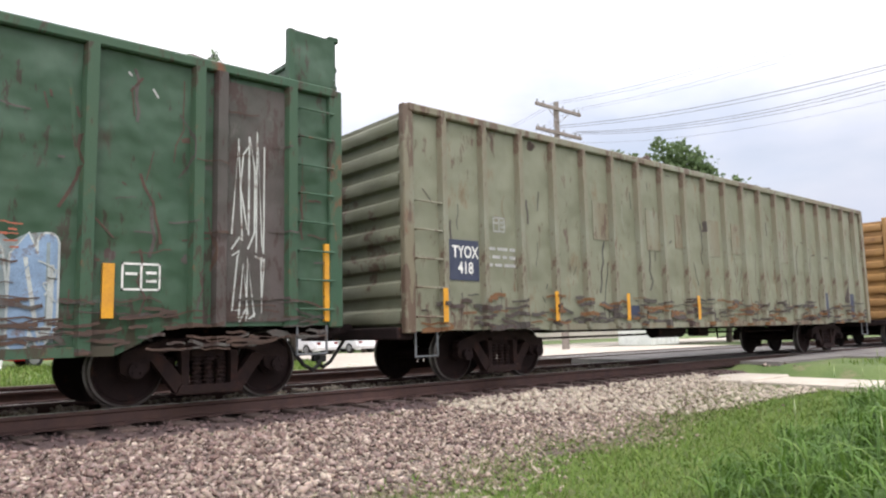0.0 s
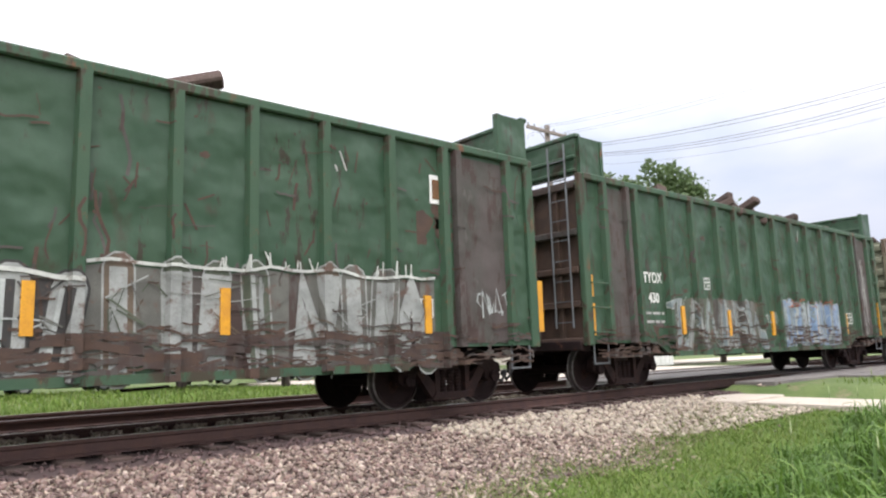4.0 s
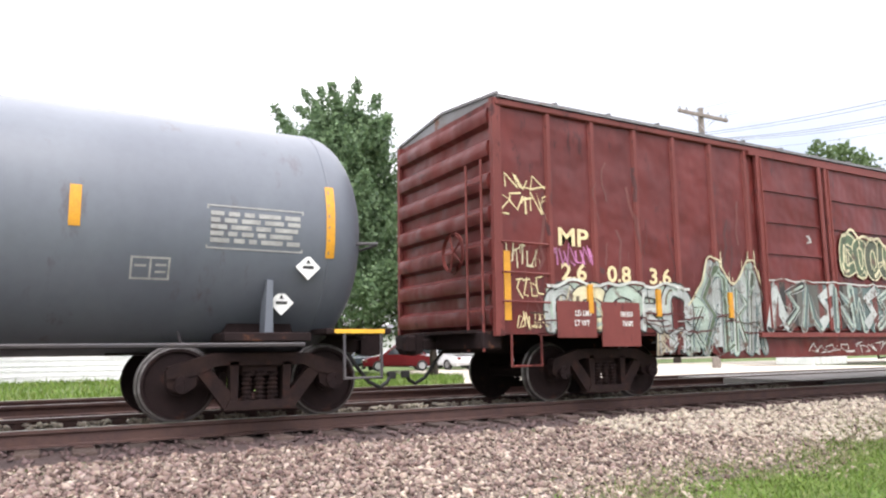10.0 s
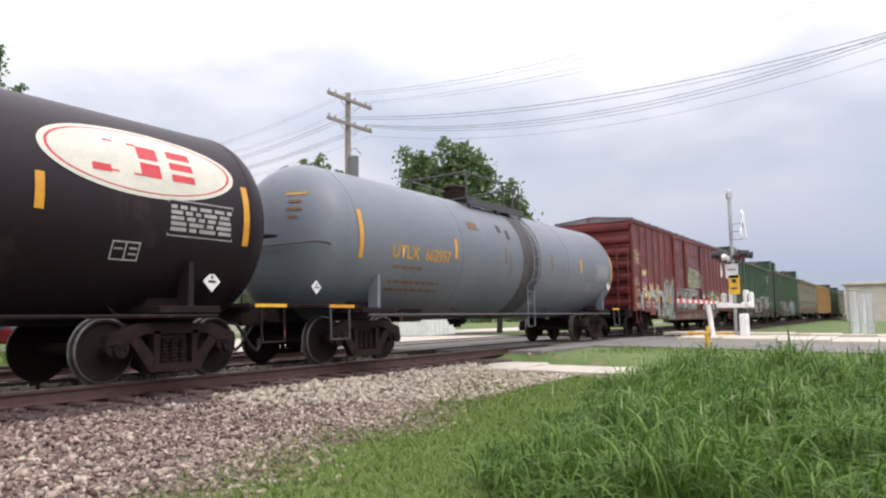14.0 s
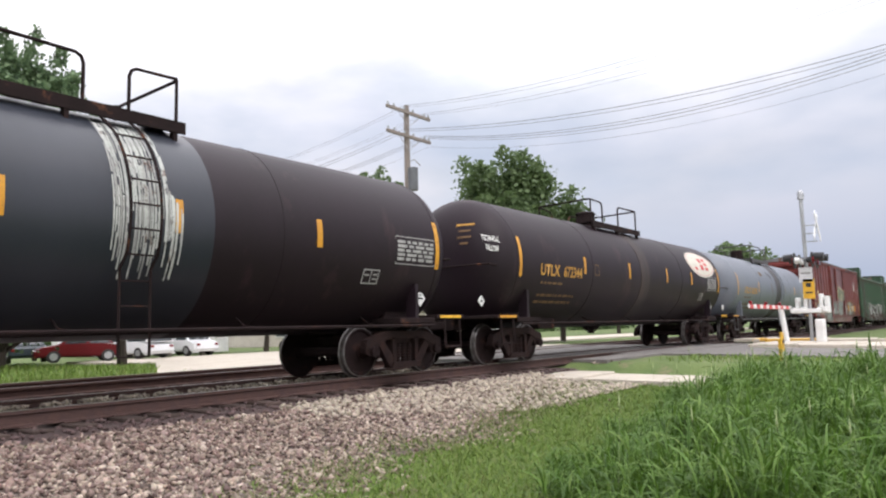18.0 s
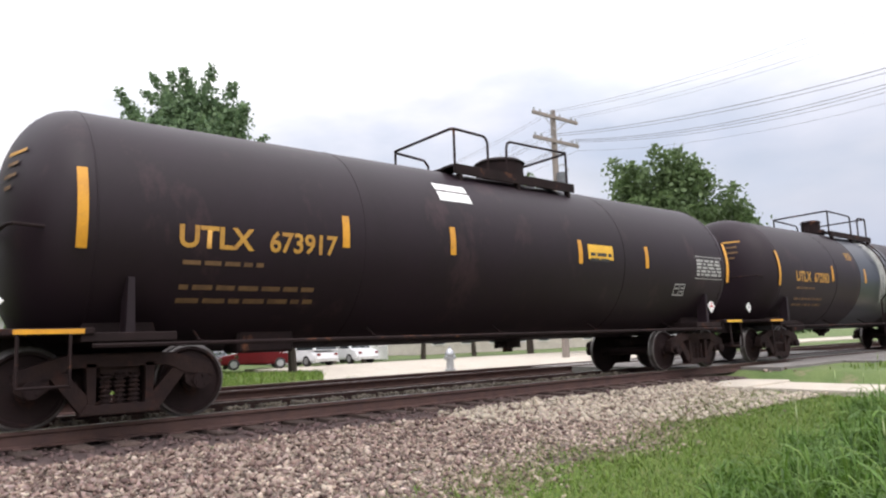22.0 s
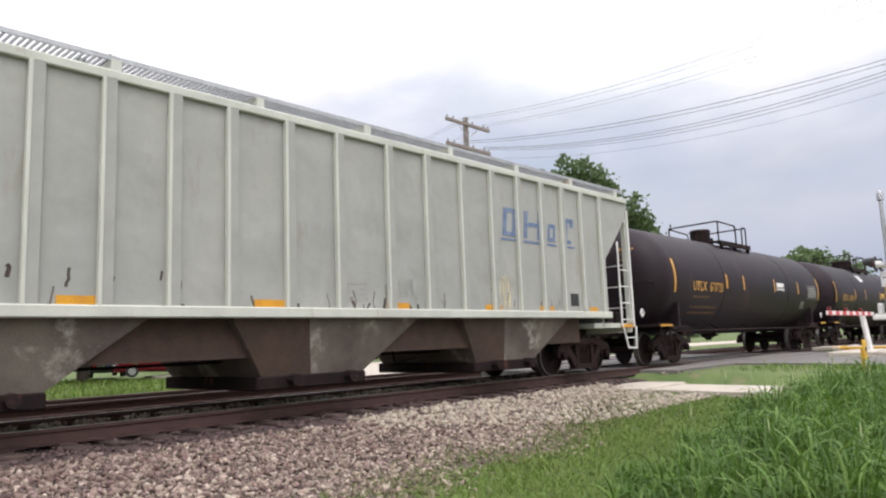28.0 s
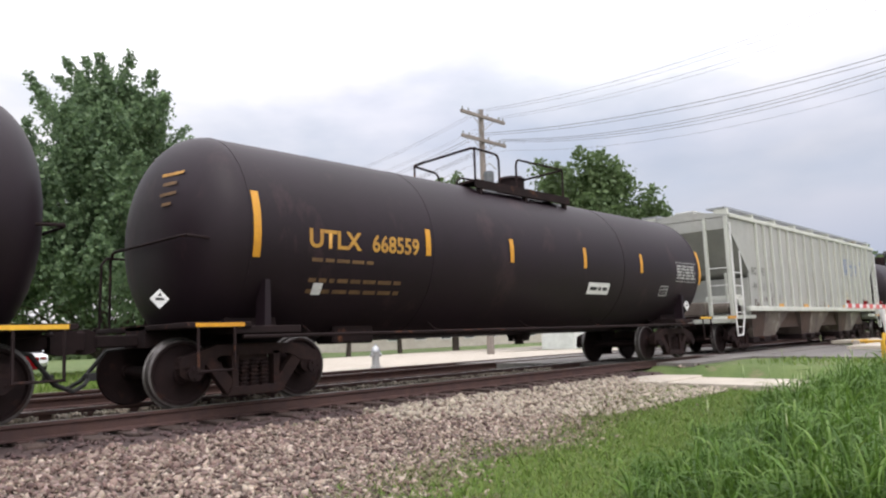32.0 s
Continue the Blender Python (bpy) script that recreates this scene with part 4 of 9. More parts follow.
# ---- trees ----
def tree(name, x, y, h, r, mat, label, seed, leaves=5200, leaf=0.26, trunk=0.22, base=0.28, shape="round", zg=-0.45):
    """A tapered trunk with limbs, and a crown of small leaves in clumps round the limb ends."""
    rr = random.Random(seed)
    g = np.random.default_rng(seed)
    root = thing(name, (x, y, zg), label, "tree")
    bm = bmesh.new()
    pts = [Vector((0, 0, 0))]
    for i in range(1, 7):
        pts.append(Vector((rr.uniform(-0.12, 0.12) * i * 0.4, rr.uniform(-0.12, 0.12) * i * 0.4, h * 0.86 * i / 6)))
    for i in range(6):
        cyl(bm, pts[i], pts[i + 1], trunk * (1 - i / 7.0), 8, trunk * (1 - (i + 1) / 7.0))
    sprays = []
    nl = 34 if shape != "mound" else 64
    for i in range(nl):
        u = base + (1 - base) * (i + 0.5) / nl
        z = h * u * 0.93
        if shape == "mound":
            w = r * (1.0 - 0.86 * ((u - base) / (1 - base)) ** 1.5) * rr.uniform(0.55, 1.08)
        elif shape == "cone":
            w = r * (1.12 - 0.95 * ((u - base) / (1 - base))) * rr.uniform(0.75, 1.1)
        else:
            s = (u - base) / (1 - base)
            w = r * math.sqrt(max(0.06, 1 - (2 * s - 0.85) ** 2 * 0.82)) * rr.uniform(0.62, 1.08)
        a = i * 2.4 + rr.uniform(-0.4, 0.4)
        k = min(5, int(u * 0.86 * 6.0))
        p0 = pts[k] + Vector((0, 0, 0.0))
        p0.z = z * 0.86
        up = 0.12
        if shape == "mound":
            p0.z, up = max(0.06 * h, z - 0.55 * w - 0.1 * h), 0.42
        p1 = Vector((math.cos(a) * w, math.sin(a) * w, z + up * w))
        mid = (p0 + p1) * 0.5 + Vector((0, 0, 0.12 * w))
        cyl(bm, p0, mid, 0.20 * trunk * (1.4 - u), 5, 0.13 * trunk)
        cyl(bm, mid, p1, 0.13 * trunk, 5, 0.03 * trunk)
        sprays.append((p0.lerp(mid, 0.5), p1))
        for _ in range(3):
            e = mid.lerp(p1, rr.uniform(0.2, 0.9))
            q = e + Vector((rr.uniform(-1, 1), rr.uniform(-1, 1), rr.uniform(0.2, 1.3))) * (0.30 * r)
            sprays.append((e, q))
            cyl(bm, e, q, 0.05 * trunk, 4, 0.015 * trunk)
    part("trunk", bm, M["bark"], root)
    # leaves crowd round each limb in sprays that narrow and turn up towards the tip
    n = leaves
    i0 = g.integers(0, len(sprays), n)
    p0_, p1_ = np.array([tuple(q[0]) for q in sprays])[i0], np.array([tuple(q[1]) for q in sprays])[i0]
    u = g.random(n) ** 0.8
    sp = r * (0.115 if shape == "mound" else 0.20) * (1.05 - 0.88 * u)
    p = p0_ + (p1_ - p0_) * (u * (1.30 if shape == "mound" else 1.12))[:, None] + np.clip(g.normal(0, 0.85, (n, 3)), -1.5, 1.5) * np.stack([sp, sp, sp * 0.8], 1)
    p[:, 2] += 0.06 * r * u * u
    a, b = g.uniform(0, 6.28, n), g.normal(0, 0.7, n)
    d = np.stack([np.cos(a) * np.cos(b), np.sin(a) * np.cos(b), np.sin(b)], 1)
    s = np.cross(d, g.normal(0, 1, (n, 3)))
    s /= np.linalg.norm(s, axis=1)[:, None] + 1e-9
    ln = (leaf * g.uniform(0.6, 1.3, n))[:, None]
    v = np.stack([p - d * ln * 0.5, p + s * ln * 0.36, p + d * ln * 0.5, p - s * ln * 0.36], 1)
    put("crown", quads_mesh("crown", v, 4, [(0, 1, 2, 3)], mat), root)
    return root


tree("maple_tree", 11.2, 29.05, 11.6, 4.8, M["needle"], "tall dark green maple tree beyond the tracks", 31, 110000, 0.185, 0.24, 0.07, "mound")
tree("shade_tree", 46.2, 28.7, 13.4, 6.0, M["leaf"], "round dark green shade tree", 32, 30000, 0.36, 0.3, 0.18)
tree("shade_tree", 52.3, 27.7, 10.5, 4.2, M["leaf"], "lower dark green shade tree", 37, 18000, 0.40, 0.25, 0.2)
tree("shade_tree", 43.6, 40.2, 13.2, 5.0, M["leaf"], "dark green tree behind the utility pole", 33, 18000, 0.40, 0.3, 0.25)
tree("locust_tree", -8.83, 27.28, 11.0, 5.8, M["leaf_pale"], "airy pale green locust tree", 34, 30000, 0.24, 0.25, 0.12)
tree("locust_tree", -2.74, 51.58, 12.6, 4.0, M["leaf"], "soft green tree behind the white house", 35, 11000, 0.34, 0.22, 0.15, "cone")
tree("locust_tree", 3.25, 53.57, 12.4, 4.2, M["leaf"], "soft green tree behind the white house", 36, 11000, 0.34, 0.22, 0.15)
tree("locust_tree", 9.78, 54.56, 13.0, 3.6, M["leaf_pale"], "soft pale tree behind the street", 38, 9000, 0.34, 0.22, 0.15)
tree("street_tree", 15.94, 29.16, 5.4, 1.8, M["leaf"], "small street tree on the grass strip", 39, 2200, 0.22, 0.22, 0.45)
for i, (x, y, h) in enumerate(((22.5, 41, 6.0), (27.5, 40.5, 6.4), (33, 41, 6.8), (39, 42, 7.0))):
    tree("street_tree", x, y, h, 2.6, M["needle"], "dark street tree with a low crown", 50 + i, 2600, 0.3, 0.20, 0.30)
for i, (x, y, h) in enumerate(((112, 30, 12), (121, 33, 13.5), (131, 30, 12), (143, 36, 13), (96, 42, 11))):
    tree("distant_tree", x, y, h, 5.5, M["leaf"], "distant green tree down the line", 60 + i, 2400, 0.75, 0.3, 0.15)


def far_wood():
    """A low wooded horizon far behind the houses."""
    g = np.random.default_rng(77)
    n = 26000
    x = g.uniform(-160, 240, n)
    y = 92 + 18 * g.random(n)
    top = 5.0 + 2.4 * np.sin(x * 0.11) + 1.7 * np.sin(x * 0.31 + 1) + 1.2 * np.sin(x * 0.83)
    z = -0.5 + top * g.random(n) ** 0.7
    p = np.stack([x, y, z], 1)
    d = g.normal(0, 1, (n, 3))
    d /= np.linalg.norm(d, axis=1)[:, None]
    s = np.cross(d, g.normal(0, 1, (n, 3)))
    s /= np.linalg.norm(s, axis=1)[:, None]
    ln = g.uniform(0.7, 1.5, n)[:, None]
    v = np.stack([p - d * ln * 0.5, p + s * ln * 0.4, p + d * ln * 0.5, p - s * ln * 0.4], 1)
    tagged(new("far_trees", quads_mesh("far_trees", v, 4, [(0, 1, 2, 3)], M["leaf"])), "low wooded horizon behind the houses", "trees", kind="stuff")


far_wood()


# ---- utility poles and wires ----
ARMS = (10.84, 9.75)


def utility_pole(x, y, label, lamp=False, scale=1.0):
    root = thing("utility_pole", (x, y, -0.4), label, "utility pole", "utility poles")
    root.scale = (1, 1, scale)
    bm = bmesh.new()
    cyl(bm, (0, 0, -0.8), (0, 0, 11.2), 0.17, 12, 0.12)
    part("pole", bm, M["polewood"], root)
    for z in ARMS:
        a = part("crossarm", box(-1.5, 1.5, -0.20, -0.09, z - 0.07, z + 0.07, bevel=0.01), M["polewood"], root)
        for s in (-1, 1):
            bm = bmesh.new()
            tube(bm, [(s * 0.75, -0.15, z - 0.06), (0, -0.13, z - 0.62)], 0.018, 5)
            part("brace", bm, M["galv"], a)
        for xo in (-1.4, -1.0, -0.3, 0.3, 1.1, 1.4):
            bm = bmesh.new()
            revolve(bm, [(z + 0.06, 0.018), (z + 0.10, 0.05), (z + 0.14, 0.035), (z + 0.18, 0.05), (z + 0.22, 0.02)], "z", 8, True)
            for v in bm.verts:
                v.co.x += xo
                v.co.y -= 0.145
            part("insulator", bm, M["insul"], a)
    if lamp:
        bm = bmesh.new()
        cyl(bm, (0.0, -0.32, 7.3), (0.0, -0.32, 8.3), 0.22, 12)
        part("transformer", bm, M["steelgrey"], root)
        bm = bmesh.new()
        tube(bm, [(0, 0, 8.6), (0.25, -0.2, 8.75), (0.55, -0.3, 8.5)], 0.025, 6)
        part("bracket", bm, M["galv"], root)
    return root


utility_pole(23.95, 20.04, "weathered wooden utility pole with two crossarms", True)
utility_pole(26.94, 43.35, "distant wooden utility pole with two crossarms")
utility_pole(25, -6.94, "wooden utility pole carrying the overhead wires", scale=1.22)


def wire(a, b, sag, r, seg=26):
    bm = bmesh.new()
    pts = []
    for i in range(seg + 1):
        u = i / seg
        p = Vector(a).lerp(Vector(b), u)
        p.z -= 4 * sag * u * (1 - u)
        pts.append(p)
    tube(bm, pts, r, 5)
    w = new("overhead_wire", finish(bm, "overhead_wire"))
    w.data.materials.append(M["wire"])
    return tagged(w, "thin dark overhead wire between poles", "wire", "overhead wires")


for x, z0, z1, sag, r in ((24.85, 9.62, 10.0, 1.26, 0.011), (25.0, 9.56, 9.95, 1.30, 0.009), (26.35, 9.62, 11.2, 1.86, 0.010), (26.5, 9.60, 11.2, 1.92, 0.010), (26.62, 9.56, 11.15, 1.98, 0.008),
                          (26.6, 9.15, 10.4, 1.78, 0.005), (24.9, 10.70, 13.2, 1.48, 0.007), (25.05, 10.66, 13.1, 1.54, 0.006), (26.3, 10.66, 12.6, 1.18, 0.006), (26.45, 10.62, 12.5, 1.24, 0.005)):
    wire((x - 1.25, 19.9, z0), (x - 0.5, -7.1, z1), sag, r)
    wire((x - 1.25, 19.9, z0), (x + 1.6, 42.7, z0), 0.65, r)


# ---- crossing signal ----
def crossing_signal():
    root = thing("crossing_signal", (27.17, 4.91, -0.15), "railway crossing signal mast with a lowered striped gate arm", "crossing signal")
    bm = bmesh.new()
    cyl(bm, (0, 0, -0.2), (0, 0, 5.1), 0.065, 10)
    part("mast", bm, M["galv"], root)
    bm = bmesh.new()
    revolve(bm, [(5.1, 0.03), (5.1, 0.11), (5.30, 0.11), (5.40, 0.08), (5.44, 0.01)], "z", 12, True)
    part("bell", bm, M["galv"], root)
    part("base", box(-0.22, 0.22, -0.22, 0.22, -0.15, 0.12, bevel=0.03), M["galv"], root)
    bm = bmesh.new()
    cyl(bm, (-0.11, 0.0, 2.9), (-0.11, 0.0, 5.0), 0.022, 6)
    for i in range(3):
        cyl(bm, (-0.11, 0.0, 3.6 + 0.28 * i), (-0.02, -0.42, 3.6 + 0.28 * i), 0.02, 5)
    part("ladder_rail", bm, M["galv"], root)
    for s in (-1, 1):
        bm = bmesh.new()
        bx(bm, -0.60, 0.60, -0.012, 0.012, -0.10, 0.10)
        bmesh.ops.rotate(bm, verts=bm.verts, cent=(0, 0, 0), matrix=Matrix.Rotation(radians(48 * s), 3, "Y"))
        part("crossbuck_board", bm, M["signwhite"], root, "white crossbuck board", (0, -0.42 - 0.03 * s, 4.12))
    part("number_sign", box(-0.03, 0.0, -0.21, 0.21, -0.25, 0.25, bevel=0.004), M["signwhite"], root, "small white sign", (-0.09, 0.02, 2.47))
    part("sign_bar", box(-0.034, -0.029, -0.15, 0.15, 0.02, 0.08), M["ltr_grey"], root, at=(-0.09, 0.02, 2.47))
    y = part("warning_sign", box(-0.03, 0.0, -0.18, 0.18, -0.34, 0.34, bevel=0.005), M["yellow"], root, "small yellow sign", (-0.09, -0.04, 1.98))
    part("sign_bar", box(-0.036, -0.029, -0.08, 0.08, 0.06, 0.20), M["black"], y)
    part("sign_bar", box(-0.036, -0.029, -0.11, 0.11, -0.16, -0.10), M["black"], y)
    part("lamp_bar", box(-0.55, 0.55, -0.03, 0.03, -0.03, 0.03), M["galv"], root, at=(0, -0.02, 2.95))
    for xo in (-0.42, 0.42):
        for s in (-1, 1):
            bm = bmesh.new()
            cyl(bm, (0, 0, 0), (0, s * 0.03, 0), 0.27, 18)
            d = part("lamp_disc", bm, M["black"], root, at=(xo, s * 0.26, 2.95))
            bm = bmesh.new()
            cyl(bm, (0, 0, 0), (0, -s * 0.16, 0), 0.12, 12, 0.09)
            part("lamp_housing", bm, M["black"] if s < 0 else M["whitesteel"], d)
            bm = bmesh.new()
            cyl(bm, (0, 0, 0), (0, s * 0.05, 0), 0.15, 14)
            part("lamp_lens", bm, M["lamp_red"], d, at=(0, s * 0.03, 0))
            bm = bmesh.new()
            cyl(bm, (0, 0, 0.09), (0, s * 0.32, 0.06), 0.12, 10, 0.13)
            part("lamp_hood", bm, M["black"], d, at=(0, s * 0.04, 0.03))
    part("gate_mechanism", box(-0.15, 0.25, -0.42, -0.14, 0.0, 0.95, bevel=0.04), M["whitesteel"], root, "white gate mechanism case")
    part("gate_bracket", box(-0.12, 0.2, -0.35, 0.60, 1.16, 1.30, bevel=0.02), M["whitesteel"], root, "white gate bracket")
    for yy in (-0.45, -0.28, 0.22, 0.48):
        bm = bmesh.new()
        bx(bm, -0.10, 0.85, yy - 0.035, yy + 0.035, 1.20, 1.36, bevel=0.01)
        bx(bm, 0.45, 0.90, yy - 0.06, yy + 0.06, 1.15, 1.95 - abs(yy) * 0.5, bevel=0.03)
        part("counterweight", bm, M["whitesteel"], root, "white counterweight plate")
    arm = part("gate_arm", box(-5.4, 0.2, 0.60, 0.64, 1.30, 1.42, bevel=0.01), M["whitesteel"], root, "red and white striped gate arm")
    for i in range(7):
        part("stripe", box(-5.3 + i * 0.76, -4.92 + i * 0.76, 0.594, 0.646, 1.296, 1.424), M["redwhite"], arm)
    for i in (0, 1, 2):
        part("arm_lamp", box(-5.2 + i * 1.8, -5.1 + i * 1.8, 0.57, 0.66, 1.42, 1.52, bevel=0.01), M["lamp_red"], arm)
    bm = bmesh.new()
    cyl(bm, (-0.65, 0.62, -0.1), (-0.65, 0.78, 1.30), 0.09, 10)
    part("guard_post", bm, M["whitesteel"], root, "white steel guard post")


crossing_signal()
mk = thing("marker_post", (17.92, 3.92, -0.35), "yellow marker post standing in the grass", "marker post")
part("post", box(-0.05, 0.05, -0.03, 0.03, -0.1, 0.70, bevel=0.01), M["yellow"], mk)
p_ = part("plate", box(-0.12, 0.12, -0.02, 0.02, 0.42, 0.86, bevel=0.01), M["yellow"], mk, at=(0, -0.05, 0))
part("plate_bar", box(-0.07, 0.07, -0.006, 0, 0.60, 0.70), M["black"], p_, at=(0, -0.021, 0))
hy = thing("fire_hydrant", (14.59, 16.81, -0.12), "grey fire hydrant at the road's edge", "hydrant")
bm = bmesh.new()
revolve(bm, [(0, 0.17), (0.06, 0.17), (0.07, 0.12), (0.45, 0.11), (0.47, 0.15), (0.52, 0.15), (0.62, 0.11), (0.68, 0.04), (0.74, 0.035)], "z", 14, True)
part("barrel", bm, M["galv"], hy)
for s in (-1, 1):
    bm = bmesh.new()
    cyl(bm, (0, 0, 0.40), (s * 0.2, 0, 0.40), 0.06, 10)
    part("outlet", bm, M["galv"], hy)


# ---- chain-link fence by the road ----
def fence():
    root = thing("chain_link_fence", (37.64, 1.88, -0.35), "grey chain-link fence with steel posts", "fence")
    for i in range(4):
        bm = bmesh.new()
        cyl(bm, (i * 2.4, -i * 0.25, -0.2), (i * 2.4, -i * 0.25, 2.25), 0.04, 8)
        part("post", bm, M["galv"], root)
        if i:
            for z in (2.2, 0.1):
                bm = bmesh.new()
                cyl(bm, ((i - 1) * 2.4, -(i - 1) * 0.25, z), (i * 2.4, -i * 0.25, z), 0.025, 6)
                part("rail", bm, M["galv"], root)
            bm = bmesh.new()
            for k in range(-14, 34):
                for s in (1, -1):
                    a, b = k * 0.17, k * 0.17 + s * 2.1
                    p, q = (a, 0.1), (b, 2.2)
                    u0, u1 = max(0.0, min(1.0, (0 - a) / (b - a))), max(0.0, min(1.0, (2.4 - a) / (b - a)))
                    lo, hi = min(u0, u1), max(u0, u1)
                    if hi - lo < 0.02:
                        continue
                    x0_, x1_ = a + (b - a) * lo, a + (b - a) * hi
                    o = (i - 1) * 2.4
                    cyl(bm, (o + x0_, -(o + x0_) * 0.104, 0.1 + 2.1 * lo), (o + x1_, -(o + x1_) * 0.104, 0.1 + 2.1 * hi), 0.006, 3)
            part("mesh", bm, M["galv"], root, "woven wire mesh")


fence()


# ---- houses ----
def house(x, y, w, d, eave, ridge, label, wall, base=-0.45, windows=(), lap=0.2, gable_front=True):
    """A gabled house, its gable end towards the track, clad in lapped boards."""
    root = thing("house", (x, y, base), label, "house", "houses")
    bm = bmesh.new()
    bm2 = [(-w / 2, 0), (w / 2, 0), (w / 2, eave), (0, ridge), (-w / 2, eave)]
    prism(bm, bm2, 0.0, d)
    wl = part("wall", bm, wall, root, "white clapboard wall", smooth=False)
    n = int(ridge / lap)
    for i in range(n):
        z = i * lap
        hw = w / 2 if z + lap < eave else max(0.1, (w / 2) * (ridge - z - lap) / (ridge - eave))
        hb = w / 2 if z < eave else (w / 2) * (ridge - z) / (ridge - eave)
        hb = max(hb, 0.15)
        b = bmesh.new()
        v = [b.verts.new(q) for q in ((-hb, -0.030, z), (hb, -0.030, z), (hw, -0.006, z + lap), (-hw, -0.006, z + lap), (-hb, 0.0, z), (hb, 0.0, z))]
        b.faces.new(v[:4])
        b.faces.new((v[0], v[4], v[5], v[1]))
        part("board", b, wall, wl, smooth=False)
    for s in (-1, 1):
        b = bmesh.new()
        ex, ez = s * (w / 2 + 0.35), eave - 0.35 * (ridge - eave) / (w / 2)
        prism(b, [(0, ridge + 0.02), (ex, ez + 0.02), (ex, ez + 0.14), (0, ridge + 0.16)], -0.35, d + 0.35)
        part("roof", b, M["shingle"], root, "grey shingle roof slope", smooth=False)
        b = bmesh.new()
        prism(b, [(0, ridge - 0.16), (ex, ez - 0.16), (ex, ez + 0.03), (0, ridge + 0.03)], -0.37, -0.33)
        part("barge_board", b, M["white"], root, smooth=False)
    for wx, wz, ww, wh in windows:
        f = part("window", box(wx - ww / 2 - 0.09, wx + ww / 2 + 0.09, -0.075, -0.005, wz - 0.09, wz + wh + 0.09), M["white"], root, "white framed window", smooth=False)
        for k in range(2):
            a = wx - ww / 2 + k * ww / 2
            part("pane", box(a + 0.03, a + ww / 2 - 0.03, -0.082, -0.04, wz, wz + wh), M["glass"], f, smooth=False)
        part("window_sill", box(wx - ww / 2 - 0.14, wx + ww / 2 + 0.14, -0.14, -0.03, wz - 0.14, wz - 0.07), M["white"], f, smooth=False)
    return root


white_house = house(0.8, 30.75, 8.2, 9.0, 2.75, 5.3, "white clapboard house with a steep grey gable roof", M["siding"],
                    windows=((-1.97, 1.78, 1.15, 0.85), (-0.37, 3.65, 0.8, 1.1), (1.95, 1.45, 0.6, 0.75)))
dormer = part("dormer", box(-3.85, 0.3, 2.6, 7.0, 2.6, 5.15), M["siding"], white_house, "white clapboard upper storey", smooth=False)
for i in range(12):
    bm = bmesh.new()
    v = [bm.verts.new(q) for q in ((-3.87, 2.572, 2.62 + 0.2 * i), (0.3, 2.572, 2.62 + 0.2 * i), (0.3, 2.594, 2.82 + 0.2 * i), (-3.87, 2.594, 2.82 + 0.2 * i), (-3.87, 2.6, 2.62 + 0.2 * i), (0.3, 2.6, 2.62 + 0.2 * i))]
    bm.faces.new(v[:4])
    bm.faces.new((v[0], v[4], v[5], v[1]))
    part("board", bm, M["siding"], dormer, smooth=False)
part("dormer_roof", box(-4.05, 0.35, 2.4, 7.2, 5.15, 5.29, bevel=0.02), M["shingle"], white_house, "flat grey dormer roof", smooth=False)
house(29.42, 46.62, 9.0, 9.0, 2.7, 4.9, "grey roofed house with white gable trim behind the street", M["siding"], windows=((-2.0, 1.0, 1.2, 1.1), (2.0, 1.0, 1.2, 1.1)), lap=0.3)
house(-21.82, 39.68, 10.0, 9.0, 2.8, 5.0, "white house behind the trees", M["siding"], windows=((-2.0, 1.0, 1.2, 1.1),), lap=0.3)
sh = thing("storage_shed", (39.06, 25.99, -0.3), "low white storage shed with panelled walls", "shed")
part("wall", box(-1.5, 1.5, -1.2, 1.2, 0.0, 2.2, bevel=0.02), M["white"], sh)
for i in range(6):
    part("panel", box(-1.45 + i * 0.49, -1.02 + i * 0.49, -1.225, -1.19, 0.05, 2.1, bevel=0.004), M["white"], sh)
part("roof", box(-1.65, 1.65, -1.35, 1.35, 2.2, 2.32, bevel=0.02), M["shingle"], sh)
for (x, y, w, d, h, lab, mt) in ((62, 62, 34, 12, 3.6, "long low pale commercial building behind the street", M["bldg"]), (-2, 64, 22, 10, 3.2, "low white building behind the street", M["white"]),
                                 (122, 1, 20, 10, 5.0, "beige building with a flat roof down the line", M["bldg"])):
    b_ = thing("building", (x, y, -0.5), lab, "building", "far buildings")
    part("wall", box(-w / 2, w / 2, -d / 2, d / 2, 0, h), mt, b_, smooth=False)
    part("roof", box(-w / 2 - 0.4, w / 2 + 0.4, -d / 2 - 0.4, d / 2 + 0.4, h, h + 0.35, bevel=0.04), M["shingle"] if h < 5 else M["bldg"], b_, smooth=False)
    for i in range(int(w / 4)):
        f_ = part("window", box(-w / 2 + 1.2 + i * 4, -w / 2 + 3.0 + i * 4, -d / 2 - 0.05, -d / 2 + 0.02, 0.9, 2.2), M["white"], b_, smooth=False)
        part("pane", box(-w / 2 + 1.3 + i * 4, -w / 2 + 2.9 + i * 4, -d / 2 - 0.07, -d / 2, 1.0, 2.1), M["glass"], f_, smooth=False)


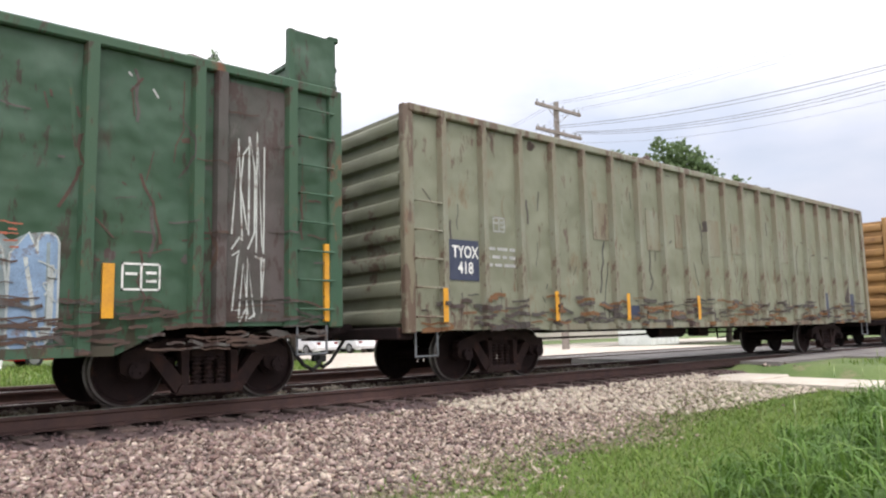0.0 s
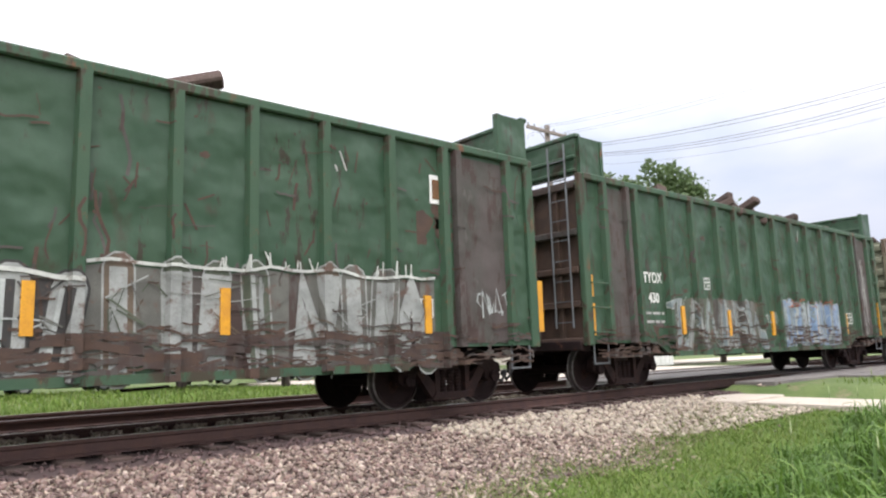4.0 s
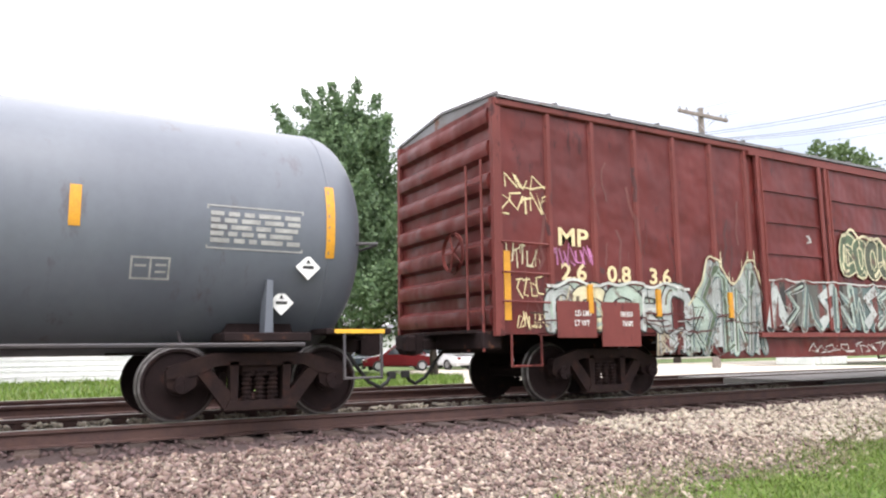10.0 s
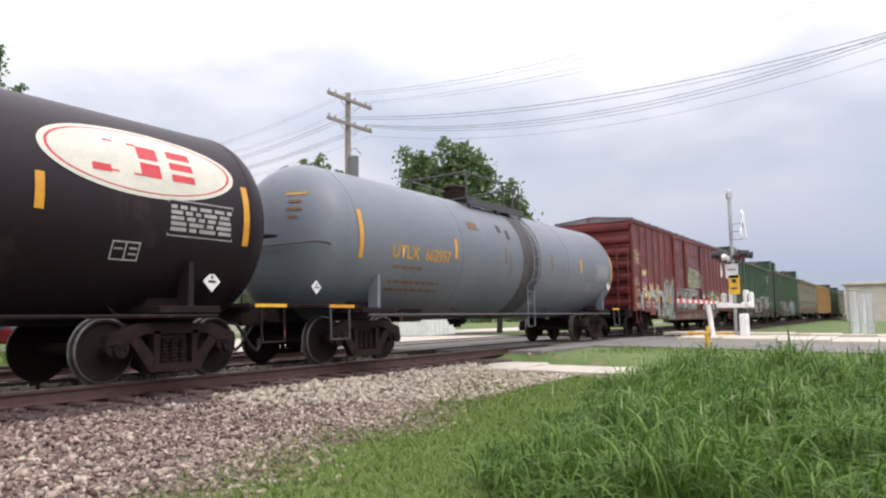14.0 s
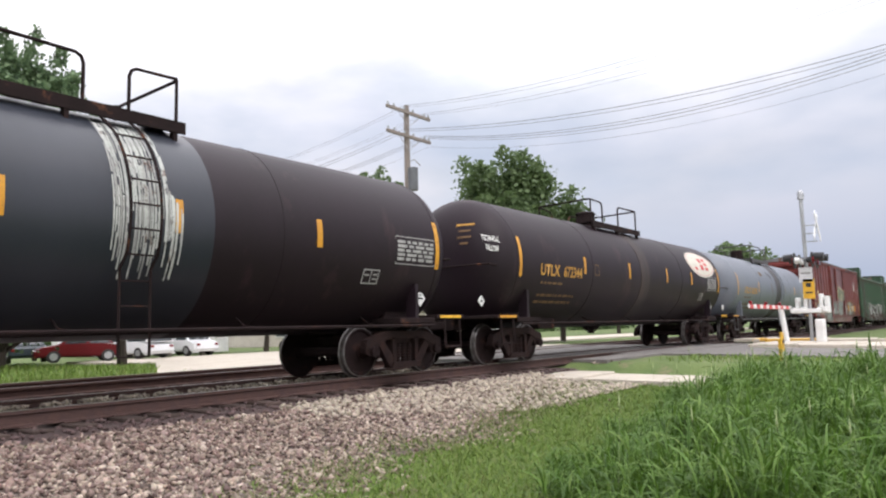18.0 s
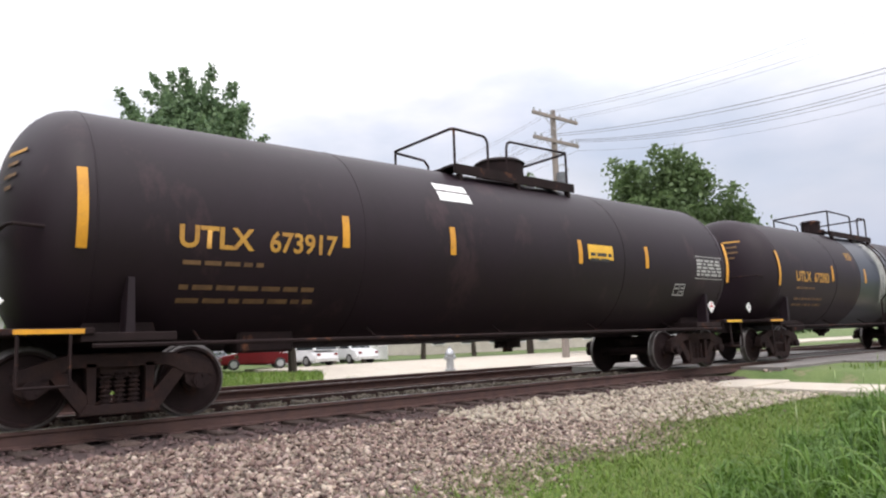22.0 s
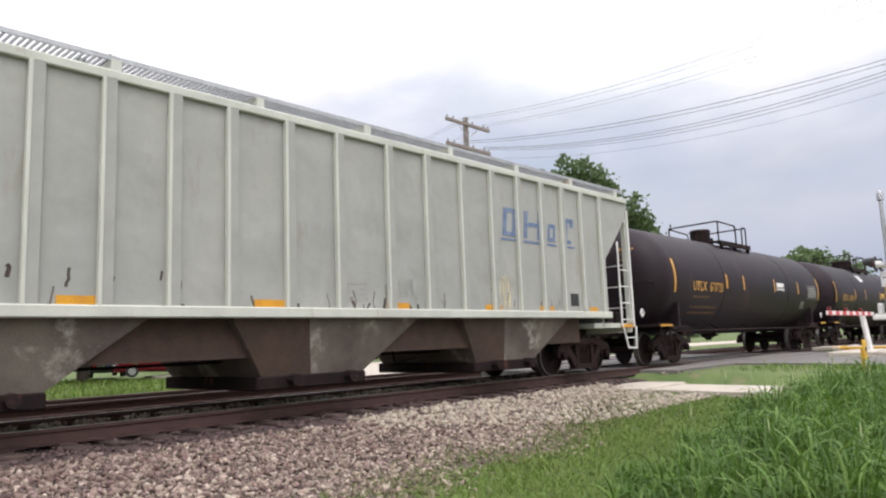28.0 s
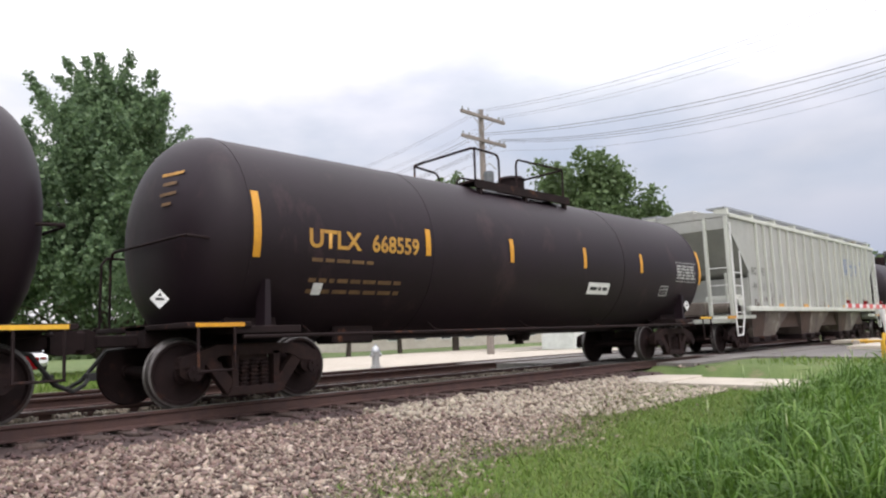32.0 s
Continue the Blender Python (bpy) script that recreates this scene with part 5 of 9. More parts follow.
# ---- parked cars ----
def parked_car(x, y, turn, mat, label, L=4.5, W=1.75, Hh=1.42, kind="sedan"):
    root = thing("car", (x, y, max(-0.40, ground_z(x, y))), label, "car", "parked cars")
    root.rotation_euler = (0, 0, radians(turn))
    low = [(-L / 2, 0.42), (-L / 2 + 0.04, 0.75), (-L / 2 + 0.5, 0.86), (-0.9, 0.92), (0.95, 0.92), (L / 2 - 0.35, 0.78), (L / 2, 0.62), (L / 2 - 0.02, 0.28), (-L / 2 + 0.1, 0.26)]
    bm = bmesh.new()
    prism(bm, low, -W / 2, W / 2)
    bmesh.ops.bevel(bm, geom=[e for e in bm.edges if abs(e.verts[0].co.y) == abs(e.verts[1].co.y) and e.verts[0].co.y == e.verts[1].co.y], offset=0.09, segments=2, affect="EDGES")
    part("body", bm, mat, root)
    top = {"sedan": [(-1.55, 0.90), (-0.95, Hh - 0.03), (0.25, Hh), (1.05, 0.91)], "van": [(-L / 2 + 0.1, 0.90), (-L / 2 + 0.25, Hh), (0.9, Hh), (1.5, 0.91)]}[kind]
    bm = bmesh.new()
    a = [bm.verts.new((q, -W / 2 + (0.05 if z < 1 else 0.2), z)) for q, z in top]
    b = [bm.verts.new((q, W / 2 - (0.05 if z < 1 else 0.2), z)) for q, z in top]
    bm.faces.new(a)
    bm.faces.new(b[::-1])
    for i in range(4):
        bm.faces.new((a[i], b[i], b[(i + 1) % 4], a[(i + 1) % 4]))
    part("cabin", bm, mat, root)
    for s in (-1, 1):
        for q0, q1 in ((0.06, 0.46), (0.52, 0.92)):
            bm = bmesh.new()

            def at_(u, z):
                lo = top[0][0] + (top[3][0] - top[0][0]) * u
                hi = top[1][0] + (top[2][0] - top[1][0]) * u
                k = (z - 0.91) / (Hh - 0.91)
                return (lo + (hi - lo) * k, s * (W / 2 - 0.05 - 0.15 * k + 0.006), z)
            bm.faces.new([bm.verts.new(at_(u, z)) for u, z in ((q0, 0.95), (q1, 0.95), (q1, Hh - 0.07), (q0, Hh - 0.07))])
            g_ = part("side_window", bm, M["glass"], root, smooth=False)
        for wx in (-L / 2 + 0.85, L / 2 - 0.85):
            bm = bmesh.new()
            cyl(bm, (wx, s * (W / 2 - 0.2), 0.31), (wx, s * (W / 2 + 0.01), 0.31), 0.31, 18)
            w_ = part("wheel", bm, M["rubber"], root)
            bm = bmesh.new()
            cyl(bm, (wx, s * (W / 2), 0.31), (wx, s * (W / 2 + 0.02), 0.31), 0.19, 12)
            part("rim", bm, M["galv"], w_)
    for (i, j, z0, z1) in ((0, 1, 0.95, Hh - 0.06), (3, 2, 0.95, Hh - 0.05)):
        bm = bmesh.new()
        sgn = -0.012 if i == 0 else 0.012
        pts = []
        for (z, yy) in ((z0, -W / 2 + 0.14), (z0, W / 2 - 0.14), (z1, W / 2 - 0.28), (z1, -W / 2 + 0.28)):
            k = (z - top[i][1]) / (top[j][1] - top[i][1])
            pts.append((top[i][0] + (top[j][0] - top[i][0]) * k + sgn, yy, z))
        bm.faces.new([bm.verts.new(q) for q in pts])
        part("windscreen", bm, M["glass"], root, smooth=False)
    for s in (-1, 1):
        part("headlight", box(L / 2 - 0.12, L / 2 - 0.01, s * 0.62 - 0.16, s * 0.62 + 0.16, 0.55, 0.66, bevel=0.02), M["whitesteel"], root)
        part("tail_light", box(-L / 2 + 0.0, -L / 2 + 0.1, s * 0.66 - 0.14, s * 0.66 + 0.14, 0.60, 0.74, bevel=0.02), M["lamp_red"], root)
    return root


parked_car(7.7, 33.4, 184, M["carred"], "bright red two-door car parked by the grass", 4.7, 1.8, 1.36)
parked_car(17.27, 41.96, 75, M["cardark"], "dark blue-green car parked by the street", 4.6, 1.8, 1.45)
parked_car(18.39, 37.89, 160, M["carmaroon"], "maroon hatchback parked by the street", 4.2, 1.75, 1.50)
parked_car(21.92, 38.89, 100, M["carwhite"], "white van parked by the street", 4.6, 1.85, 1.85, "van")
parked_car(25.46, 39.48, 95, M["carwhite"], "white car parked by the street", 4.5, 1.8, 1.45)
parked_car(12.66, 43.65, 80, M["carwhite"], "pale car parked in the lot", 4.5, 1.8, 1.45)
parked_car(2.71, 41.66, 10, M["cardark"], "dark parked car near the house", 4.5, 1.8, 1.45)


# ---- the train: shared running gear ----
WHEEL_R, AXLE = 0.43, 0.875
CARS, WHEELSETS, LOADS = [], [], []      # (thing, its place along the train)


def wheelset_mesh():
    bm = bmesh.new()
    for s in (-1, 1):
        prof = [(0.70, 0.05), (0.70, 0.10), (0.735, 0.12), (0.745, 0.30), (0.72, 0.36), (0.70, 0.44), (0.725, 0.455), (0.735, WHEEL_R + 0.002),
                (0.815, WHEEL_R - 0.006), (0.825, WHEEL_R - 0.03), (0.825, 0.365), (0.795, 0.345), (0.79, 0.20), (0.83, 0.13), (0.87, 0.125), (0.875, 0.05)]
        bm2 = bmesh.new()
        revolve(bm2, [(s * a, r) for a, r in prof], "y", 36)
        me = bpy.data.meshes.new("tmp")
        bm2.to_mesh(me)
        bm2.free()
        bm.from_mesh(me)
        bpy.data.meshes.remove(me)
        cyl(bm, (0, s * 0.87, 0), (0, s * 1.16, 0), 0.075, 14)
        cyl(bm, (0, s * 1.16, 0), (0, s * 1.19, 0), 0.095, 14)
        for k in range(3):
            a = k * 2.094
            cyl(bm, (0.055 * math.cos(a), s * 1.19, 0.055 * math.sin(a)), (0.055 * math.cos(a), s * 1.21, 0.055 * math.sin(a)), 0.018, 6)
    cyl(bm, (0, -0.8, 0), (0, 0.8, 0), 0.085, 14)
    me = finish(bm, "wheelset")
    me.materials.append(M["wheel"])
    me.materials.append(M["tread"])
    for p in me.polygons:
        c, n = p.center, p.normal
        rad = math.hypot(c.x, c.z)
        if 0.395 < rad and 0.73 < abs(c.y) < 0.83:
            p.material_index = 1
    return me


def side_frame_mesh(s):
    bm = bmesh.new()
    y0, y1 = (s * 0.98, s * 1.12)
    a, b = min(y0, y1), max(y0, y1)
    zc = WHEEL_R
    prism(bm, [(-1.02, zc + 0.20), (-1.05, zc + 0.06), (-0.72, zc + 0.10), (-0.50, zc + 0.20), (0.50, zc + 0.20), (0.72, zc + 0.10), (1.05, zc + 0.06), (1.02, zc + 0.20), (0.55, zc + 0.34), (-0.55, zc + 0.34)], a, b)
    for k in (-1, 1):
        prism(bm, [(k * 0.72, zc + 0.12), (k * 0.56, zc + 0.16), (k * 0.24, zc - 0.22), (k * 0.40, zc - 0.30)], a + 0.01, b - 0.01)
        prism(bm, [(k * 0.36, zc + 0.24), (k * 0.26, zc + 0.24), (k * 0.26, zc - 0.24), (k * 0.34, zc - 0.24)], a, b)
        prism(bm, [(k * 1.05, zc + 0.16), (k * 0.70, zc + 0.16), (k * 0.72, zc - 0.02), (k * 0.80, zc - 0.08), (k * 0.95, zc - 0.08), (k * 1.03, zc - 0.02)], a + 0.02, b + 0.0)
    prism(bm, [(-0.42, zc - 0.30), (0.42, zc - 0.30), (0.36, zc - 0.20), (-0.36, zc - 0.20)], a - 0.03, b + 0.03)
    return finish(bm, "side_frame", True, 25)


def spring_mesh():
    bm = bmesh.new()
    prof = [(-0.20, 0.06)]
    for i in range(6):
        z = -0.18 + i * 0.05
        prof += [(z, 0.045), (z + 0.008, 0.068), (z + 0.026, 0.068), (z + 0.034, 0.045)]
    revolve(bm, prof + [(0.13, 0.06)], "z", 10, True)
    return finish(bm, "spring")


def bolster_mesh():
    bm = bmesh.new()
    bx(bm, -0.23, 0.23, -1.05, 1.05, WHEEL_R + 0.06, WHEEL_R + 0.26, bevel=0.03)
    bx(bm, -0.42, 0.42, -0.35, 0.35, WHEEL_R + 0.1, WHEEL_R + 0.32, bevel=0.03)
    for s in (-1, 1):
        bx(bm, s * 0.40 - 0.05, s * 0.40 + 0.05, -0.75, 0.75, WHEEL_R - 0.06, WHEEL_R + 0.06)
        bx(bm, s * 0.36 - 0.04, s * 0.36 + 0.04, -0.80, -0.68, WHEEL_R - 0.12, WHEEL_R + 0.12)
        bx(bm, s * 0.36 - 0.04, s * 0.36 + 0.04, 0.68, 0.80, WHEEL_R - 0.12, WHEEL_R + 0.12)
    return finish(bm, "truck")


WHEELSET, FRAMES, SPRING, BOLSTER = wheelset_mesh(), {-1: side_frame_mesh(-1), 1: side_frame_mesh(1)}, spring_mesh(), bolster_mesh()


def truck(car, x):
    t = put("truck", BOLSTER, car, (x, 0, 0), "grimy cast steel freight truck", M["truck"])
    for s in (-1, 1):
        put("side_frame", FRAMES[s], t, mat=M["truck"])
        for k in (-0.15, 0.0, 0.15):
            put("spring", SPRING, t, (k, s * 1.05, WHEEL_R), mat=M["truck"])
    for k in (-1, 1):
        w = put("wheelset", WHEELSET, t, (k * AXLE, 0, WHEEL_R), "rusty wheels with polished treads")
        WHEELSETS.append((w, k * AXLE))


def coupler_mesh():
    bm = bmesh.new()
    bx(bm, -0.9, 0.0, -0.09, 0.09, 0.78, 0.94, bevel=0.02)
    prism(bm, [(-0.02, 0.74), (0.10, 0.70), (0.26, 0.72), (0.30, 0.80), (0.28, 1.00), (0.08, 1.02), (-0.02, 0.98)], -0.17, 0.05)
    bx(bm, 0.14, 0.30, -0.02, 0.17, 0.74, 1.0, bevel=0.03)
    tube(bm, [(-0.55, -0.62, 0.92), (-0.1, -0.5, 0.95), (0.0, 0.1, 1.02)], 0.018, 5)
    return finish(bm, "coupler")


COUPLER = coupler_mesh()


def hose_mesh():
    bm = bmesh.new()
    pts = [(-0.25, -0.38, 0.74), (-0.12, -0.42, 0.55), (0.05, -0.40, 0.36), (0.25, -0.32, 0.28), (0.42, -0.20, 0.34), (0.5, -0.12, 0.42)]
    tube(bm, pts, 0.028, 7)
    tube(bm, [(-0.6, -0.4, 0.78), (-0.25, -0.38, 0.74)], 0.025, 7)
    bx(bm, 0.46, 0.58, -0.16, -0.08, 0.38, 0.48, bevel=0.01)
    return finish(bm, "brake_hose")


HOSE = hose_mesh()


def running_gear(car, L, xr, xf, gap=0.70, sill=True, z0=0.72, z1=1.0):
    """Trucks, centre sill, couplers and hoses. L: length over the end sills."""
    truck(car, xr)
    truck(car, xf)
    if sill:
        part("centre_sill", box(-L / 2 + 0.1, L / 2 - 0.1, -0.28, 0.28, z0, z1), M["under"], car)
        bm = bmesh.new()
        cyl(bm, (-1.6, -0.75, z0 + 0.0), (-0.5, -0.75, z0 + 0.0), 0.17, 12)
        part("air_reservoir", bm, M["under"], car)
        bm = bmesh.new()
        tube(bm, [(xr + 1.2, -0.45, z0 - 0.1), (-0.2, -0.5, z0 - 0.08), (xf - 1.2, -0.45, z0 - 0.1)], 0.022, 5)
        bx(bm, 0.3, 0.75, -0.8, -0.5, z0 - 0.16, z0 + 0.16, bevel=0.02)
        tube(bm, [(0.9, -0.9, z0 + 0.15), (1.05, -0.85, z0 - 0.22), (1.6, -0.8, z0 - 0.2)], 0.02, 5)
        part("brake_rigging", bm, M["under"], car)
    for s in (-1, 1):
        c = put("coupler", COUPLER, car, (s * (L / 2 + gap - 0.27), 0, 0), "rusty knuckle coupler", M["under"])
        c.rotation_euler = (0, 0, 0 if s > 0 else math.pi)
        h = put("brake_hose", HOSE, car, (s * (L / 2 + 0.1), 0, 0), "black rubber brake hose", M["rubber"])
        h.rotation_euler = (0, 0, 0 if s > 0 else math.pi)


def rail_car(name, xc, label, category, stretch=1.0):
    root = thing(name, (xc, TRACK_Y, 0), label, category, "train cars")
    root.scale = (stretch, 1, 1)
    CARS.append((root, xc))
    return root


SIDE, FAR = -1.465, 1.465     # near and far side sheets


def strips(car, places, w=0.10, h=0.62, y=SIDE - 0.036):
    for x, z in places:
        part("reflector", box(x - w / 2, x + w / 2, y - 0.007, y if y < -1.53 else SIDE, z, z + h), M["reflector"], car, "amber reflector strip", smooth=False)


def rungs(car, x0, x1, zs, y=SIDE, mat=None, out=0.09, r=0.013):
    for z in zs:
        bm = bmesh.new()
        tube(bm, [(x0, y, z), (x0, y - out, z), (x1, y - out, z), (x1, y, z)], r, 5)
        part("grab_iron", bm, mat or M["steelgrey"], car)


COATS = [0]


def ribbon(bm, pts, w, y):
    """A painted line of even width in the plane of a side."""
    p = [pts[0]]
    for q in pts[1:]:
        if math.hypot(q[0] - p[-1][0], q[1] - p[-1][1]) > 1e-3:
            p.append(q)
    if len(p) < 2:
        return
    closed = math.hypot(p[0][0] - pts[-1][0], p[0][1] - pts[-1][1]) < 1e-3 and len(p) > 3
    if closed:
        p = p[:-1] if math.hypot(p[0][0] - p[-1][0], p[0][1] - p[-1][1]) < 1e-3 else p
    n = len(p)
    COATS[0] = (COATS[0] + 1) % 24
    y = y - 0.00015 * COATS[0]
    rows = []
    for i in range(n):
        a = p[i - 1] if i or closed else p[i]
        b = p[(i + 1) % n] if i < n - 1 or closed else p[i]
        dx, dz = b[0] - a[0], b[1] - a[1]
        d = math.hypot(dx, dz) or 1.0
        px, pz = -dz / d * w / 2, dx / d * w / 2
        yy = y - 0.00003 * i
        rows.append((bm.verts.new((p[i][0] + px, yy, p[i][1] + pz)), bm.verts.new((p[i][0] - px, yy, p[i][1] - pz))))
    for i in range(n if closed else n - 1):
        a, b = rows[i], rows[(i + 1) % n]
        bm.faces.new((a[0], a[1], b[1], b[0]))


def blob(g, cx, cz, rx, rz, n=22, jag=0.18):
    k1, k2, p1, p2 = g.integers(2, 4), g.integers(4, 7), g.random() * 6.28, g.random() * 6.28
    out = []
    for i in range(n):
        a = 2 * math.pi * i / n
        c, s = math.cos(a), math.sin(a)
        q = 1 + jag * math.sin(k1 * a + p1) + 0.6 * jag * math.sin(k2 * a + p2)
        out.append((cx + rx * q * math.copysign(abs(c) ** 0.6, c), cz + rz * q * math.copysign(abs(s) ** 0.6, s)))
    return out


def rust_patches(car, n, x0, x1, z0, z1, mats, seed, size=(0.10, 0.45), y=SIDE):
    """Irregular patches of rust, bare primer or touched-up paint on a side sheet."""
    g = np.random.default_rng(seed)
    for i in range(n):
        cx, cz = g.uniform(x0, x1), z0 + (z1 - z0) * g.random() ** 1.7
        rx, rz = g.uniform(*size), g.uniform(size[0] * 0.6, size[1] * 0.8)
        rz = min(rz, max(0.05, cz - z0 + 0.05), max(0.05, z1 - cz))
        poly = blob(g, cx, cz, rx, rz, 18, 0.26)
        bm = bmesh.new()
        yy = y - 0.0015 - 0.0002 * (i % 10)
        c = bm.verts.new((cx, yy, cz))
        ring = [bm.verts.new((min(max(a, x0), x1), yy, min(max(b, z0), z1))) for a, b in poly]
        for k in range(18):
            bm.faces.new((c, ring[k], ring[(k + 1) % 18]))
        part("rust_patch", bm, M[mats[int(g.integers(0, len(mats)))]], car, "irregular rust patch", smooth=False)


def curve(pts, n=4):
    """A smooth line through the points given."""
    out = []
    for i in range(len(pts) - 1):
        p0, p1, p2, p3 = pts[max(0, i - 1)], pts[i], pts[i + 1], pts[min(len(pts) - 1, i + 2)]
        for k in range(n):
            t = k / n
            out.append(tuple(0.5 * (2 * b + (c - a) * t + (2 * a - 5 * b + 4 * c - d) * t * t + (3 * b - a - 3 * c + d) * t ** 3) for a, b, c, d in zip(p0, p1, p2, p3)))
    return out + [pts[-1]]


def brush(bm, pts, w, y, caps=True):
    """A painted stroke with round ends."""
    ribbon(bm, pts, w, y)
    if caps and w > 0.05:
        for px, pz in (pts[0], pts[-1]):
            bm.faces.new([bm.verts.new((px + w * 0.5 * math.cos(a), y - 0.00035, pz + w * 0.5 * math.sin(a))) for a in [math.pi * 2 * k / 10 for k in range(10)]])


def lay_on(bm, ribs, depth):
    """Bend flat paint over the side posts, given as (place, width)."""
    xs = [v.co.x for v in bm.verts]
    if not xs:
        return
    lo, hi = min(xs), max(xs)
    for rx, rw in ribs:
        if rx + rw < lo or rx - rw > hi:
            continue
        for px in (rx - rw / 2, rx - rw / 2 + 0.025, rx + rw / 2 - 0.025, rx + rw / 2):
            near = [e for e in bm.edges if min(e.verts[0].co.x, e.verts[1].co.x) < px < max(e.verts[0].co.x, e.verts[1].co.x)]
            faces = {f for e in near for f in e.link_faces}
            geom = list(faces) + list({e for f in faces for e in f.edges}) + list({v for f in faces for v in f.verts})
            if geom:
                bmesh.ops.bisect_plane(bm, geom=geom, plane_co=(px, 0, 0), plane_no=(1, 0, 0))
    for v in bm.verts:
        for rx, rw in ribs:
            d = abs(v.co.x - rx)
            if d < rw / 2:
                v.co.y -= depth * min(1.0, (rw / 2 - d) / 0.025)
                break


def sprayed(car, coats, ribs, depth, label="unreadable sprayed graffiti strokes"):
    for mat, bm in coats.items():
        if bm.faces:
            lay_on(bm, ribs, depth)
            part("graffiti", bm, M[mat], car, label, smooth=False)["kind"] = "stuff"
        else:
            bm.free()


SHAPES = {
    "round": ([(0.12, 0.05), (0.10, 0.70), (0.45, 0.98), (0.82, 0.75), (0.86, 0.05)], [(0.85, 0.85), (0.35, 0.95), (0.10, 0.55), (0.28, 0.08), (0.88, 0.14)], [(0.82, 0.88), (0.30, 0.95), (0.18, 0.62), (0.75, 0.42), (0.78, 0.10), (0.14, 0.08)],
              [(0.15, 0.95), (0.12, 0.35), (0.42, 0.04), (0.80, 0.30), (0.84, 0.95)], [(0.50, 0.95), (0.14, 0.72), (0.16, 0.25), (0.52, 0.04), (0.85, 0.28), (0.82, 0.74), (0.50, 0.95)], [(0.18, 0.03), (0.22, 0.92), (0.74, 0.86), (0.70, 0.52), (0.28, 0.48), (0.84, 0.04)]),
    "sharp": ([(0.05, 0.0), (0.40, 1.0), (0.62, 0.30), (0.98, 0.05)], [(0.10, 0.95), (0.30, 0.02), (0.62, 0.70), (0.95, 0.0)], [(0.92, 0.98), (0.18, 0.72), (0.66, 0.40), (0.04, 0.04)], [(0.12, 0.0), (0.16, 0.98), (0.90, 0.62), (0.34, 0.46), (0.92, 0.02)],
              [(0.02, 0.88), (0.52, 1.0), (0.48, 0.04), (0.98, 0.16)]),
    "tall": ([(0.25, 0.0), (0.30, 1.0), (0.72, 0.90), (0.68, 0.0)], [(0.5, 0.0), (0.46, 1.0)], [(0.22, 1.0), (0.25, 0.08), (0.74, 0.06), (0.76, 1.0)], [(0.75, 0.95), (0.28, 0.90), (0.25, 0.10), (0.74, 0.05)], [(0.20, 0.0), (0.50, 1.0), (0.80, 0.0)],
             [(0.24, 0.0), (0.24, 1.0), (0.72, 0.02), (0.74, 1.0)]),
}


